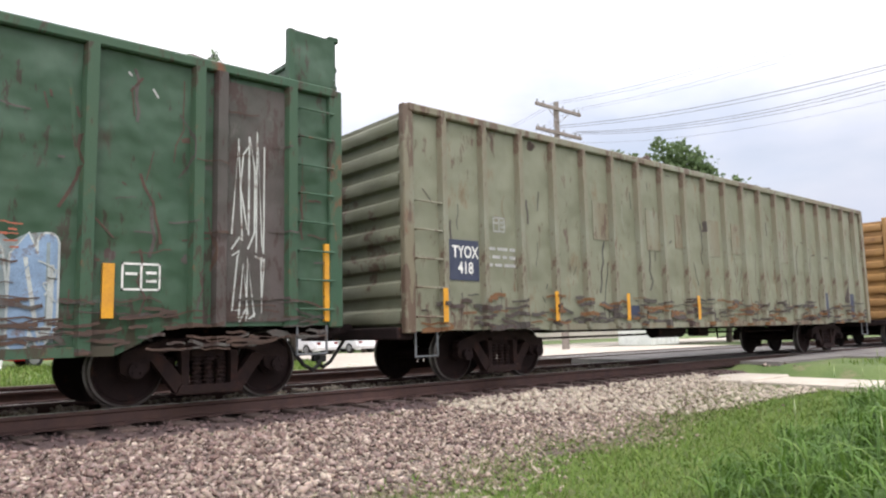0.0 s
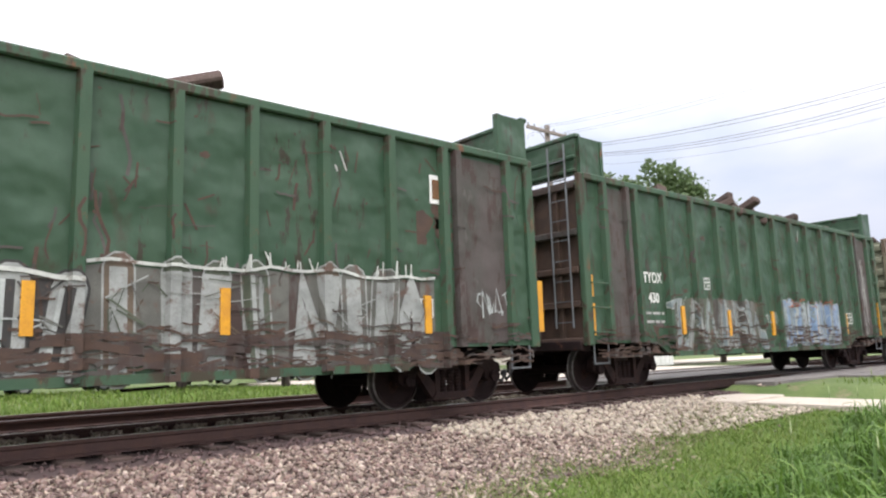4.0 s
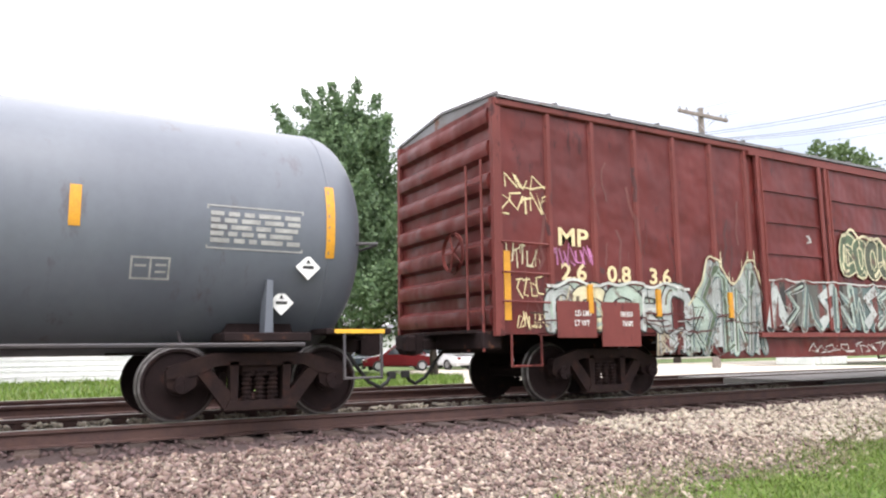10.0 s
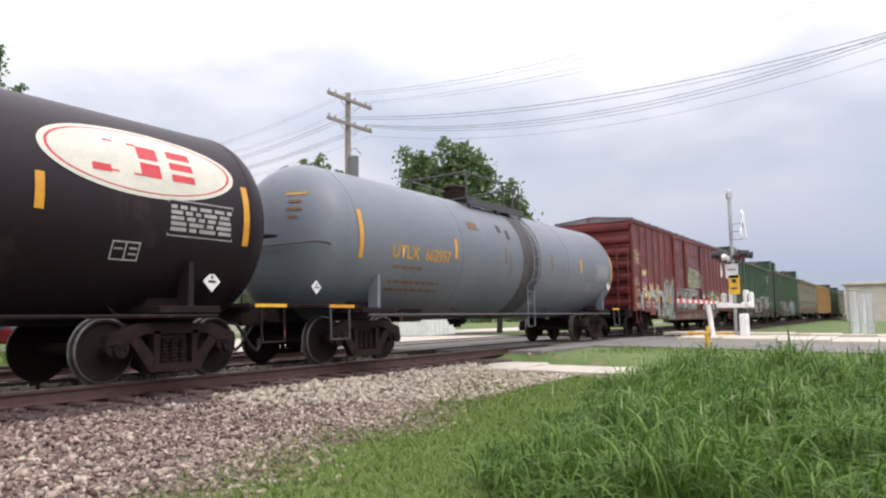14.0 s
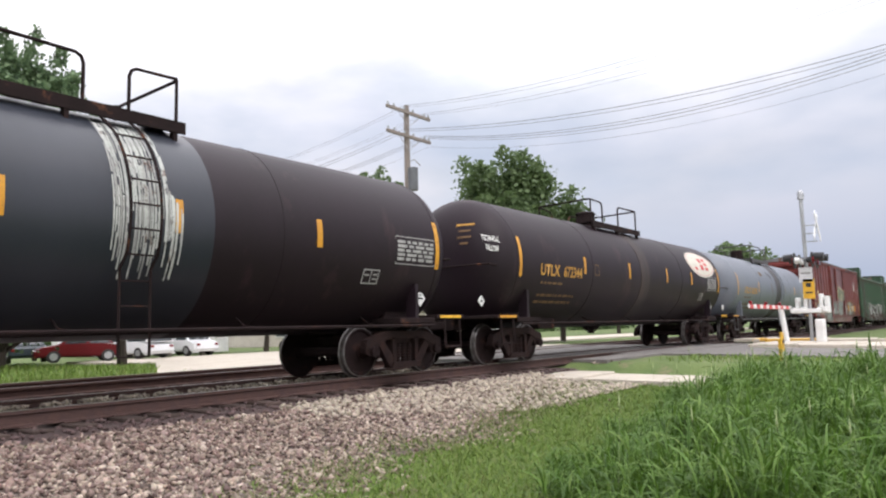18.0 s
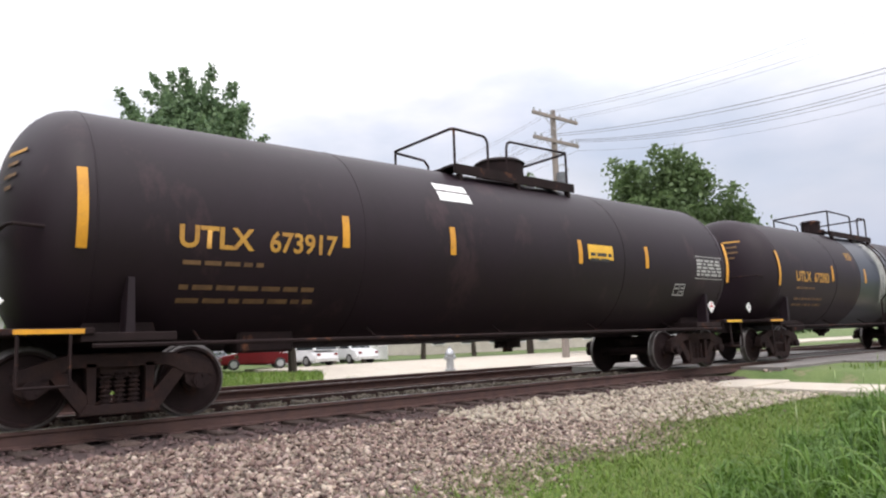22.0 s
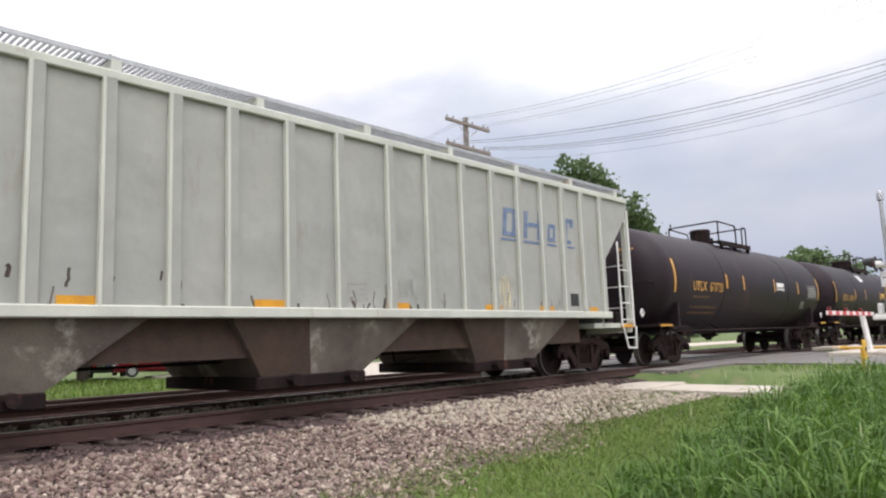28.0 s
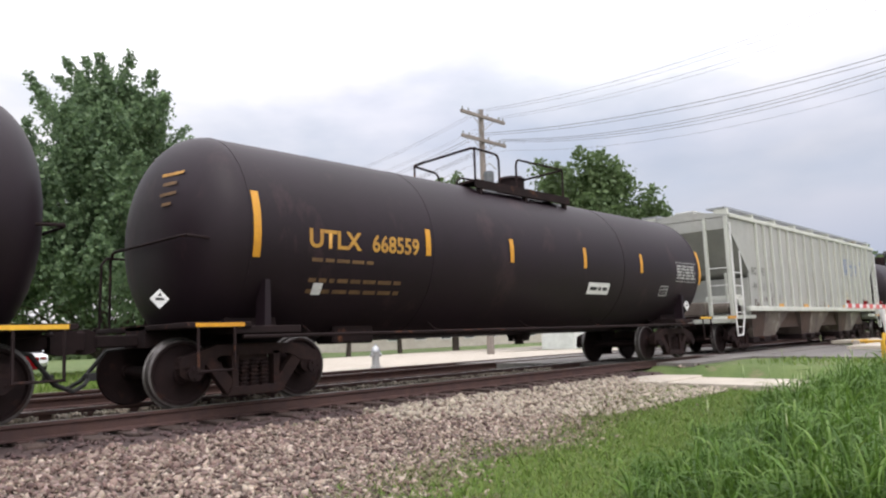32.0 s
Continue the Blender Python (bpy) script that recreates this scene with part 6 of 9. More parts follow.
def piece(car, x0, x1, z0, z1, n, style, fills, line, seed, y=SIDE, ribs=(), depth=0.10, wide=0.30, edge=0.035, ground=(), inner=(), crest=None, spikes=0, scrawl=0, slope=0.0, soft=True, profile=None):
    """A sprayed piece of unreadable letter shapes: ragged ground, thick strokes with an outline, inner strokes, a crest line and loose scrawl."""
    g = np.random.default_rng(seed)
    coats = {}

    def bmx(k):
        return coats.setdefault(k, bmesh.new())
    w, h = (x1 - x0) / n, z1 - z0
    top = [z1 - h * (0.06 * g.random() + (0.05 * math.sin(i * 1.9) if soft else 0.0)) + slope * (i / n - 0.5) for i in range(n * 3 + 1)]
    if profile:
        top = [z0 + (t - z0) * float(np.interp(i / (n * 3), np.linspace(0, 1, len(profile)), profile)) for i, t in enumerate(top)]

    def hi(x):
        return float(np.interp(x, np.linspace(x0, x1, n * 3 + 1), top))
    if ground:
        for i in range(n * 3):
            a, b = x0 + (x1 - x0) * i / (n * 3), x0 + (x1 - x0) * (i + 1) / (n * 3)
            k = z0 + 0.10 * h * g.random()
            bm = bmx(ground[int(g.integers(0, len(ground)))])
            bm.faces.new([bm.verts.new((px, y - 0.003, pz)) for px, pz in ((a, k), (b, k + 0.03 * g.normal()), (b, top[i + 1] - 0.02), (a, top[i] - 0.02))])
    for i in range(n):
        a = x0 + w * i
        form = SHAPES[style][int(g.integers(0, len(SHAPES[style])))]
        pts = []
        for u, v in form:
            px = a + w * (-0.06 + 1.12 * u + 0.04 * g.normal())
            pts.append((px, z0 + 0.04 * h + (hi(px) - z0 - 0.08 * h) * min(1.0, max(0.0, v + 0.04 * g.normal()))))
        pts = curve(pts) if soft else pts
        t = w * wide * g.uniform(0.85, 1.15)
        lift = 0.006 + 0.0016 * i
        brush(bmx(line), pts, t + 2 * edge, y - lift)
        f = fills[int(g.integers(0, len(fills)))]
        brush(bmx(f), pts, t, y - lift - 0.0007)
        for q in range(3 if inner else 0):
            k = int(g.integers(0, max(1, len(pts) - 4)))
            seg = [(px + 0.16 * t * (q - 1), pz) for px, pz in pts[k:k + 5]]
            brush(bmx(inner[int(g.integers(0, len(inner)))]), seg, t * g.uniform(0.14, 0.34), y - lift - 0.0014, False)
        for _ in range(scrawl):
            px, pz = a + w * g.random(), z0 + h * g.uniform(0.05, 0.85)
            q = curve([(px, pz), (px + 0.20 * w * g.normal(), pz + 0.12 * h * g.normal()), (px + 0.35 * w * g.normal(), pz + 0.2 * h * g.normal())], 3)
            q = [(qx, min(max(qz, z0), hi(qx))) for qx, qz in q]
            brush(bmx(line if g.random() < 0.5 else fills[int(g.integers(0, len(fills)))]), q, edge * g.uniform(0.4, 0.9), y - 0.030, False)
    if crest:
        line_pts = curve([(x0 + (x1 - x0) * i / (n * 3), top[i] + 0.02) for i in range(n * 3 + 1)], 2)
        brush(bmx(crest), line_pts, edge * 1.6, y - 0.031, False)
        for _ in range(spikes):
            px = g.uniform(x0 + 0.3 * (x1 - x0), x1)
            brush(bmx(crest), [(px, hi(px)), (px + 0.03 * g.normal(), hi(px) + g.uniform(0.06, 0.26))], edge * 0.8, y - 0.032, False)
    sprayed(car, coats, ribs, depth)


def rust_lines(car, n, x0, x1, z0, z1, mats, seed, ribs=(), depth=0.10, y=SIDE, length=(0.12, 0.7), width=(0.008, 0.03), upright=False):
    """Ragged lines of rust along dents and seams, or runs of rust down the side."""
    g = np.random.default_rng(seed)
    coats = {}
    for _ in range(n):
        x, z, l = g.uniform(x0, x1), z0 + (z1 - z0) * g.random() ** 1.3, g.uniform(*length)
        pts = [(x, z)]
        k = 5
        for i in range(k):
            dx, dz = l / k, 0.10 * l * g.normal() / k * 2
            if upright:
                dx, dz = 0.06 * l * g.normal(), -l / k
            px, pz = pts[-1][0] + dx, pts[-1][1] + dz
            pts.append((min(max(px, x0), x1), min(max(pz, z0), z1)))
        brush(coats.setdefault(mats[int(g.integers(0, len(mats)))], bmesh.new()), pts, g.uniform(*width), y - 0.0335 if not upright else y - 0.002, False)
    for mat, bm in coats.items():
        lay_on(bm, ribs, depth)
        part("rust_streak", bm, M[mat], car, "ragged rust along dents and seams", smooth=False)["kind"] = "stuff"


FORMS = ([(0.1, 0.0), (0.15, 1.0), (0.8, 0.75), (0.2, 0.5), (0.9, 0.0)], [(0.9, 0.95), (0.2, 0.9), (0.1, 0.45), (0.3, 0.0), (0.95, 0.1)], [(0.0, 1.0), (0.35, 0.0), (0.55, 0.6), (0.75, 0.0), (1.0, 1.0)],
         [(0.0, 0.0), (0.5, 1.0), (0.95, 0.0)], [(0.9, 0.9), (0.2, 0.95), (0.2, 0.55), (0.85, 0.45), (0.8, 0.05), (0.05, 0.0)], [(0.1, 1.0), (0.15, 0.0), (0.9, 0.05)], [(0.0, 0.0), (0.1, 1.0), (0.85, 0.0), (0.95, 1.0)],
         [(0.1, 0.95), (0.9, 1.0), (0.5, 0.95), (0.45, -0.1)])


def tag(car, x, z, w, h, mat, seed, y=SIDE, strokes=6, lw=0.03):
    """A small sprayed scribble of made-up strokes."""
    g = np.random.default_rng(seed)
    bm = bmesh.new()
    p = w / strokes
    for i in range(strokes):
        f = FORMS[int(g.integers(0, len(FORMS)))]
        hh = h * g.uniform(0.75, 1.1)
        zz = z + h * g.uniform(-0.08, 0.12)
        k = FORMS[int(g.integers(0, len(FORMS)))]
        pts = [(x + p * (i - 0.15 + 1.25 * u + g.normal(0, 0.10)), zz + hh * (v + g.normal(0, 0.08))) for u, v in f[:3] + k[-2:]]
        ribbon(bm, pts, min(lw, p * 0.22) * g.uniform(0.8, 1.1), y - 0.006)
    part("graffiti", bm, M[mat], car, "small sprayed scribble", smooth=False)["kind"] = "stuff"


def outline_box(car, x, z, w, h, mat, y=SIDE, split=True, name="data_box", on=None):
    """A small stencilled consolidated data box: a frame with bars in it."""
    bm = bmesh.new()
    t = 0.022
    rects = [(x - w / 2, x + w / 2, z, z + t), (x - w / 2, x + w / 2, z + h - t, z + h), (x - w / 2, x - w / 2 + t, z, z + h), (x + w / 2 - t, x + w / 2, z, z + h)]
    if split:
        rects += [(x - t / 2, x + t / 2, z, z + h), (x - w * 0.40, x - w * 0.1, z + h * 0.55, z + h * 0.65), (x + w * 0.12, x + w * 0.40, z + h * 0.3, z + h * 0.4), (x + w * 0.12, x + w * 0.40, z + h * 0.6, z + h * 0.7)]
    for a, b, c, d in rects:
        yy = (lambda q: on(x, q) - 0.006) if on else (lambda q: y - 0.005)
        bm.faces.new([bm.verts.new((p, yy(q), q)) for p, q in ((a, c), (b, c), (b, d), (a, d))])
    part(name, bm, mat, car, "stencilled data box", smooth=False)


def bars(car, x0, x1, z, rows, pitch, mat, seed, y=SIDE, on=None, h=0.05, name="stencil_bar"):
    """Small writing that cannot be read, as plain bars."""
    g = np.random.default_rng(seed)
    bm = bmesh.new()
    for r in range(rows):
        zz = z - r * pitch
        x = x0
        while x < x1 - 0.05:
            w = min(g.uniform(0.08, 0.28), x1 - x)
            yy = (on(x, zz) - 0.006) if on else y - 0.005
            y2 = (on(x, zz + h) - 0.006) if on else y - 0.005
            bm.faces.new([bm.verts.new(q) for q in ((x, yy, zz), (x + w, yy, zz), (x + w, y2, zz + h), (x, y2, zz + h))])
            x += w + 0.05
    part(name, bm, mat, car, "small illegible stencilled lines", smooth=False)["kind"] = "stuff"


def corrugated_end(car, x, s, z0, z1, n, mat, w=1.42, depth=0.09):
    """An end wall that faces s along x, with n rolled ribs across it."""
    part("end_wall", box(x - 0.04, x + 0.04, -w, w, z0, z1), mat, car, smooth=False)
    p = (z1 - z0) / n
    for i in range(n):
        bm = bmesh.new()
        zc = z0 + p * (i + 0.5)
        poly = [(0, -p * 0.33), (s * depth * 0.75, -p * 0.22), (s * depth, 0), (s * depth * 0.75, p * 0.22), (0, p * 0.33)]
        prism(bm, [(x + s * 0.04 + a, zc + b) for a, b in poly], -w + 0.05, w - 0.05)
        part("end_rib", bm, mat, car)


def grid_end(car, x, s, z0, z1, mat, w=1.42):
    """A rusty end wall stiffened by a grid of flat bars."""
    part("end_wall", box(x - 0.04, x + 0.04, -w, w, z0, z1), mat, car, smooth=False)
    a, b = sorted((x + s * 0.04, x + s * 0.16))
    for z in (z0 + 0.05, z0 + 0.72, z0 + 1.35, z0 + 2.05, z1 - 0.12):
        part("end_rib", box(a, b, -w + 0.03, w - 0.03, z - 0.06, z + 0.06, bevel=0.015), M["rust_panel"] if z > z0 + 1.8 else mat, car)
    a, b = sorted((x + s * 0.04, x + s * 0.12))
    for y in (-0.9, -0.3, 0.3, 0.9):
        part("end_stiffener", box(a, b, y - 0.05, y + 0.05, z0 + 0.1, z1 - 0.1, bevel=0.01), mat, car)


# ---- high-sided gondolas ----
def rib_mesh(z0, z1, w, d):
    bm = bmesh.new()
    v = []
    for z in (z0, z1):
        v.append([bm.verts.new(q) for q in ((-w / 2, 0, z), (-w / 2 + 0.025, -d, z), (w / 2 - 0.025, -d, z), (w / 2, 0, z))])
    for i in range(3):
        bm.faces.new((v[0][i], v[0][i + 1], v[1][i + 1], v[1][i]))
    bm.faces.new(v[0][::-1])
    bm.faces.new(v[1])
    return finish(bm, "rib", False)


def gondola(name, xc, L, zt, ribs, mat, ribmat, label, xr, xf, belly, raised=True, ends=9, rib_w=0.16, special=None, end_mat=None, stretch=1.0):
    """belly: None for a straight bottom at z0, or (z over the trucks, z between, half length of the deep part)."""
    car = rail_car(name, xc, label, "railcar", stretch)
    h = L / 2
    z_end, z_mid, hb = belly
    poly = [(-h, zt), (h, zt), (h, z_end), (hb + 0.55, z_end), (hb, z_mid), (-hb, z_mid), (-hb - 0.55, z_end), (-h, z_end)]
    for s in (-1, 1):
        bm = bmesh.new()
        y = SIDE if s < 0 else FAR
        prism(bm, poly, min(y, y - s * 0.05), max(y, y - s * 0.05))
        part("side_wall", bm, mat, car, "dented side sheet" if raised else "", smooth=False)
        bm = bmesh.new()
        bx(bm, -h, h, y - 0.075 if s < 0 else y - 0.05, y + 0.05 if s < 0 else y + 0.075, zt - 0.02, zt + 0.11, bevel=0.02)
        part("top_rail", bm, ribmat, car)
        bm = bmesh.new()
        bx(bm, -hb + 0.05, hb - 0.05, y - 0.05 if s < 0 else y - 0.02, y + 0.02 if s < 0 else y + 0.05, z_mid - 0.015, z_mid + 0.09)
        part("side_sill", bm, ribmat, car, smooth=False)
    shared = {}
    for i, (rx, rw, dark) in enumerate(ribs):
        zb = z_mid + 0.02 if abs(rx) < hb else z_end
        key = (round(zb, 2), rw)
        if key not in shared:
            shared[key] = rib_mesh(zb, zt - 0.01, rw, 0.10)
            shared[key].materials.append(ribmat)
        if dark:
            me = shared[key].copy()
            me.materials[0] = M["rust_panel"]
        else:
            me = shared[key]
        put("rib", me, car, (rx, SIDE, 0), "rusted side post" if dark else "")
        o = put("rib", me, car, (rx, FAR, 0))
        o.rotation_euler = (0, 0, math.pi)
    em = end_mat or mat
    for s in (-1, 1):
        if special == s:
            grid_end(car, s * (h - 0.04), s, z_end, zt, M["rust_and_shade"])
        else:
            corrugated_end(car, s * (h - 0.04), s, z_end, zt, ends, em)
        for k in (-1, 1):
            part("corner_post", box(s * h - 0.10, s * h + 0.10 if s > 0 else s * h + 0.10, k * FAR - 0.06, k * FAR + 0.06, z_end - 0.03, zt + 0.09, bevel=0.015), ribmat, car)
        if raised:
            part("end_extension", box(s * h - 0.05, s * h + 0.05, -1.445, 1.445, zt + 0.09, zt + 0.80), em, car, "raised end wall", smooth=False)
            for z in (zt + 0.16, zt + 0.42):
                part("extension_rib", box(s * h - 0.09, s * h + 0.09, -1.435, 1.435, z - 0.04, z + 0.04, bevel=0.02), em, car)
            part("extension_cap", box(s * h - 0.08, s * h + 0.08, -1.485, 1.485, zt + 0.78, zt + 0.86, bevel=0.015), em, car)
            for k in (-1, 1):
                a, b = sorted((s * h, s * (h - 0.66)))
                part("extension_wing", box(a, b, k * FAR - 0.03, k * FAR + 0.03, zt + 0.10, zt + 0.80), mat, car, smooth=False)
                part("wing_post", box(s * (h - 0.66) - 0.04, s * (h - 0.66) + 0.04, k * FAR - 0.05, k * FAR + 0.05, zt + 0.10, zt + 0.80), ribmat, car, smooth=False)
                bm = bmesh.new()
                tube(bm, [(s * (h + 0.12), k * 1.22, 1.2), (s * (h + 0.12), k * 1.22, zt + 0.70)], 0.02, 5)
                tube(bm, [(s * (h + 0.12), k * 0.82, 1.2), (s * (h + 0.12), k * 0.82, zt + 0.70)], 0.02, 5)
                for i in range(9):
                    z = 1.3 + i * 0.38
                    tube(bm, [(s * (h + 0.12), k * 1.22, z), (s * (h + 0.12), k * 0.82, z)], 0.014, 4)
                part("end_ladder", bm, M["steelgrey"], car)
        bm = bmesh.new()
        bx(bm, s * h - 0.15, s * h + 0.15, -1.38, 1.38, z_end - 0.12, z_end + 0.06, bevel=0.02)
        part("end_sill", bm, M["under"], car)
        # corner step
        bm = bmesh.new()
        tube(bm, [(s * (h - 0.55), SIDE, z_end), (s * (h - 0.55), SIDE, z_end - 0.36), (s * (h - 0.12), SIDE, z_end - 0.36), (s * (h - 0.12), SIDE, z_end)], 0.018, 5)
        part("corner_step", bm, M["steelgrey"], car)
    part("floor", box(-h + 0.1, h - 0.1, -1.38, 1.38, 0.98, 1.06), M["under"], car, smooth=False)
    running_gear(car, L, xr, xf)
    return car


def bulge(car, x0, x1, z0, z1, mat, y=SIDE, name="patch_panel", label="rusted patch panel"):
    part(name, box(x0, x1, y - 0.012, y, z0, z1), mat, car, label, smooth=False)


def scratches(car, n, x0, x1, z0, z1, mat, seed, y=SIDE):
    """Thin gouges and streaks in the paint."""
    g = np.random.default_rng(seed)
    bm = bmesh.new()
    for _ in range(n):
        x, z, l = g.uniform(x0, x1), g.uniform(z0, z1), g.uniform(0.08, 0.45)
        dx, dz = g.normal(0, 0.35) * l, g.uniform(-1, 1) * l
        ribbon(bm, [(x, z), (x + dx * 0.5, min(z1, max(z0, z + dz * 0.5))), (x + dx, min(z1, max(z0, z + dz)))], g.uniform(0.012, 0.03), y - 0.0035)
    part("scratch", bm, M[mat], car, "scratches and gouges in the paint", smooth=False)["kind"] = "stuff"


# first green gondola, behind the olive one
G1 = -2.17
r430 = [-9.00, -8.25, -7.96, -6.92, -5.81, -4.74, -3.85, -2.85, -1.84, -0.85, 0.14, 1.15, 2.22, 3.40, 3.68, 4.62]
c430 = gondola("gondola_car", G1 - 0.44, 14.9, 3.95, [(x - G1, 0.17, k in (1, 14)) for k, x in enumerate(r430)], M["green"], M["green_rib"],
               "dented green high-sided gondola car with graffiti and raised ends", -5.9, 5.92, (0.90, 0.62, 4.75), special=-1, stretch=0.988)
bulge(c430, r430[0] - G1 + 0.1, r430[1] - G1 - 0.08, 0.95, 3.86, M["rust_panel"])
bulge(c430, r430[14] - G1 + 0.1, r430[15] - G1 - 0.08, 0.95, 3.86, M["rust_panel"])
lettering(c430, "TYOX", 0.30, -7.44 - G1, SIDE - 0.006, 2.09, M["ltr_white"], "white reporting mark", sx=0.82, bold=0.006)
lettering(c430, "430", 0.28, -7.44 - G1, SIDE - 0.006, 1.69, M["ltr_white"], "white car number", sx=0.9, bold=0.006)
bars(c430, -7.75 - G1, -7.1 - G1, 1.45, 2, 0.17, M["ltr_grey"], 1)
outline_box(c430, -5.28 - G1, 2.02, 0.26, 0.26, M["ltr_white"])
outline_box(c430, 2.80 - G1, 1.30, 0.42, 0.30, M["ltr_white"])
strips(c430, [(-9.52 - G1, 1.05), (-6.42 - G1, 1.05), (-4.45 - G1, 1.0), (-2.25 - G1, 1.0), (0.35 - G1, 1.0), (2.45 - G1, 1.0), ], 0.12, 0.58)
strips(c430, [(5.18 - G1, 0.95)], 0.14, 1.0)
strips(c430, [(-9.52 - G1, 1.75)], 0.10, 0.40)
R430 = [(x - G1, 0.17) for x in r430]
piece(c430, -6.85 - G1, -2.9 - G1, 0.72, 1.86, 6, "sharp", ["g_moss", "g_dim", "g_steel"], "g_pale", 3, ribs=R430, wide=0.26, edge=0.016, ground=("g_moss", "rust_panel", "g_moss", "g_dim"), inner=("g_steel", "g_grey"), scrawl=7, soft=False)
piece(c430, -1.75 - G1, 1.95 - G1, 0.72, 1.88, 9, "tall", ["g_blue", "g_steel", "g_blue"], "g_pale", 4, ribs=R430, wide=0.40, edge=0.022, ground=("g_steel", "g_steel", "g_moss"), inner=("g_pale", "g_steel"), scrawl=3)
rust_lines(c430, 30, -1.9 - G1, 2.2 - G1, 1.70, 1.98, ["g_orange"], 224, R430, length=(0.05, 0.25))
tag(c430, -2.9 - G1, 1.28, 1.0, 0.26, "g_pale", 5, SIDE - 0.012, 7, 0.02)
tag(c430, 3.85 - G1, 1.9, 0.4, 1.4, "g_white", 6, SIDE - 0.012, 4, 0.025)
tag(c430, 3.85 - G1, 1.0, 0.4, 0.7, "g_white", 7, SIDE - 0.012, 4, 0.03)
rungs(c430, 4.72 - G1, 5.22 - G1, [1.1 + 0.37 * i for i in range(8)], mat=M["green_rib"])
rungs(c430, -9.55 - G1, -9.05 - G1, [1.1 + 0.45 * i for i in range(3)], mat=M["green_rib"])

# second green gondola
G2 = -18.43
r438 = [-25.19, -24.38, -24.10, -23.08, -22.01, -20.96, -20.08, -19.06, -18.06, -17.06, -16.12, -15.08, -13.99, -12.98, -12.70, -11.60]
c438 = gondola("gondola_car", G2 - 0.40, 14.75, 3.95, [(x - G2, 0.17, k in (1, 14)) for k, x in enumerate(r438)], M["green"], M["green_rib"],
               "green high-sided gondola car with a band of grey graffiti", -5.88, 5.85, (0.90, 0.60, 4.75), ends=10)
bulge(c438, r438[0] - G2 + 0.1, r438[1] - G2 - 0.08, 0.95, 3.86, M["rust_panel"])
bulge(c438, r438[14] - G2 + 0.1, r438[15] - G2 - 0.08, 0.95, 3.86, M["rust_panel"])
bulge(c438, r438[2] - G2 + 0.1, r438[3] - G2 - 0.08, 0.95, 2.20, M["rust_panel"], SIDE)
lettering(c438, "TYOX", 0.31, -23.57 - G2, SIDE - 0.016, 1.96, M["ltr_white"], "white reporting mark", sx=0.82, bold=0.006)
lettering(c438, "438", 0.29, -23.48 - G2, SIDE - 0.016, 1.70, M["ltr_white"], "white car number", sx=0.9, bold=0.006)
bars(c438, -23.95 - G2, -23.2 - G2, 1.32, 2, 0.17, M["ltr_grey"], 2, SIDE - 0.012)
strips(c438, [(-25.72 - G2, 1.12), (-22.55 - G2, 1.1), (-20.45 - G2, 1.1), (-18.5 - G2, 1.1), (-16.45 - G2, 1.1), (-13.35 - G2, 1.1), ], 0.12, 0.55)
strips(c438, [(-10.90 - G2, 1.12)], 0.14, 0.85)
strips(c438, [(-25.72 - G2, 1.12)], 0.16, 1.0)
R438 = [(x - G2, 0.17) for x in r438]
piece(c438, -22.95 - G2, -18.0 - G2, 0.66, 2.06, 6, "tall", ["g_dim", "g_grey", "g_pale"], "g_soot", 8, ribs=R438, wide=0.40, edge=0.030, ground=("g_dim", "g_soot", "g_grey", "rust_panel"), inner=("g_white", "g_pale", "g_soot"), crest="g_white", scrawl=9, slope=-0.14, soft=False)
piece(c438, -18.0 - G2, -13.2 - G2, 0.66, 1.92, 6, "tall", ["g_dim", "g_brown", "g_moss"], "g_grey", 9, ribs=R438, wide=0.44, edge=0.024, ground=("g_dim", "rust_panel", "g_dim"), inner=("g_grey", "g_dim"), crest="g_white", spikes=26, scrawl=7, soft=False)
tag(c438, -25.0 - G2, 2.1, 0.5, 0.35, "g_grey", 12, SIDE - 0.012, 4, 0.03)
tag(c438, -25.0 - G2, 2.5, 0.45, 0.3, "g_grey", 13, SIDE - 0.012, 3, 0.03)
bulge(c438, -22.98 - G2, -22.75 - G2, 0.85, 1.10, M["white"], name="placard_sheet", label="stained white placard sheet")
bulge(c438, -13.23 - G2, -12.99 - G2, 3.05, 3.49, M["white"], name="placard_sheet", label="torn paper placard")
bulge(c438, -13.19 - G2, -13.05 - G2, 3.12, 3.42, M["rust_orange"], SIDE - 0.008, name="placard_stain", label="rust showing through a torn placard")
outline_box(c438, -21.55 - G2, 2.10, 0.28, 0.20, M["ltr_white"])
outline_box(c438, -13.45 - G2, 1.33, 0.45, 0.28, M["ltr_white"])
tag(c438, -12.35 - G2, 1.40, 0.70, 0.36, "g_pale", 14, SIDE - 0.012, 5, 0.03)
for i in range(5):
    rust_patches(c438, 1, -13.5 - G2 + 0.12 * i, -13.0 - G2 + 0.1 * i, 2.4, 3.1, ["rust_and_shade"], 230 + i, (0.04, 0.30))
rungs(c438, -25.7 - G2, -25.25 - G2, [1.15 + 0.46 * i for i in range(4)], mat=M["green_rib"])

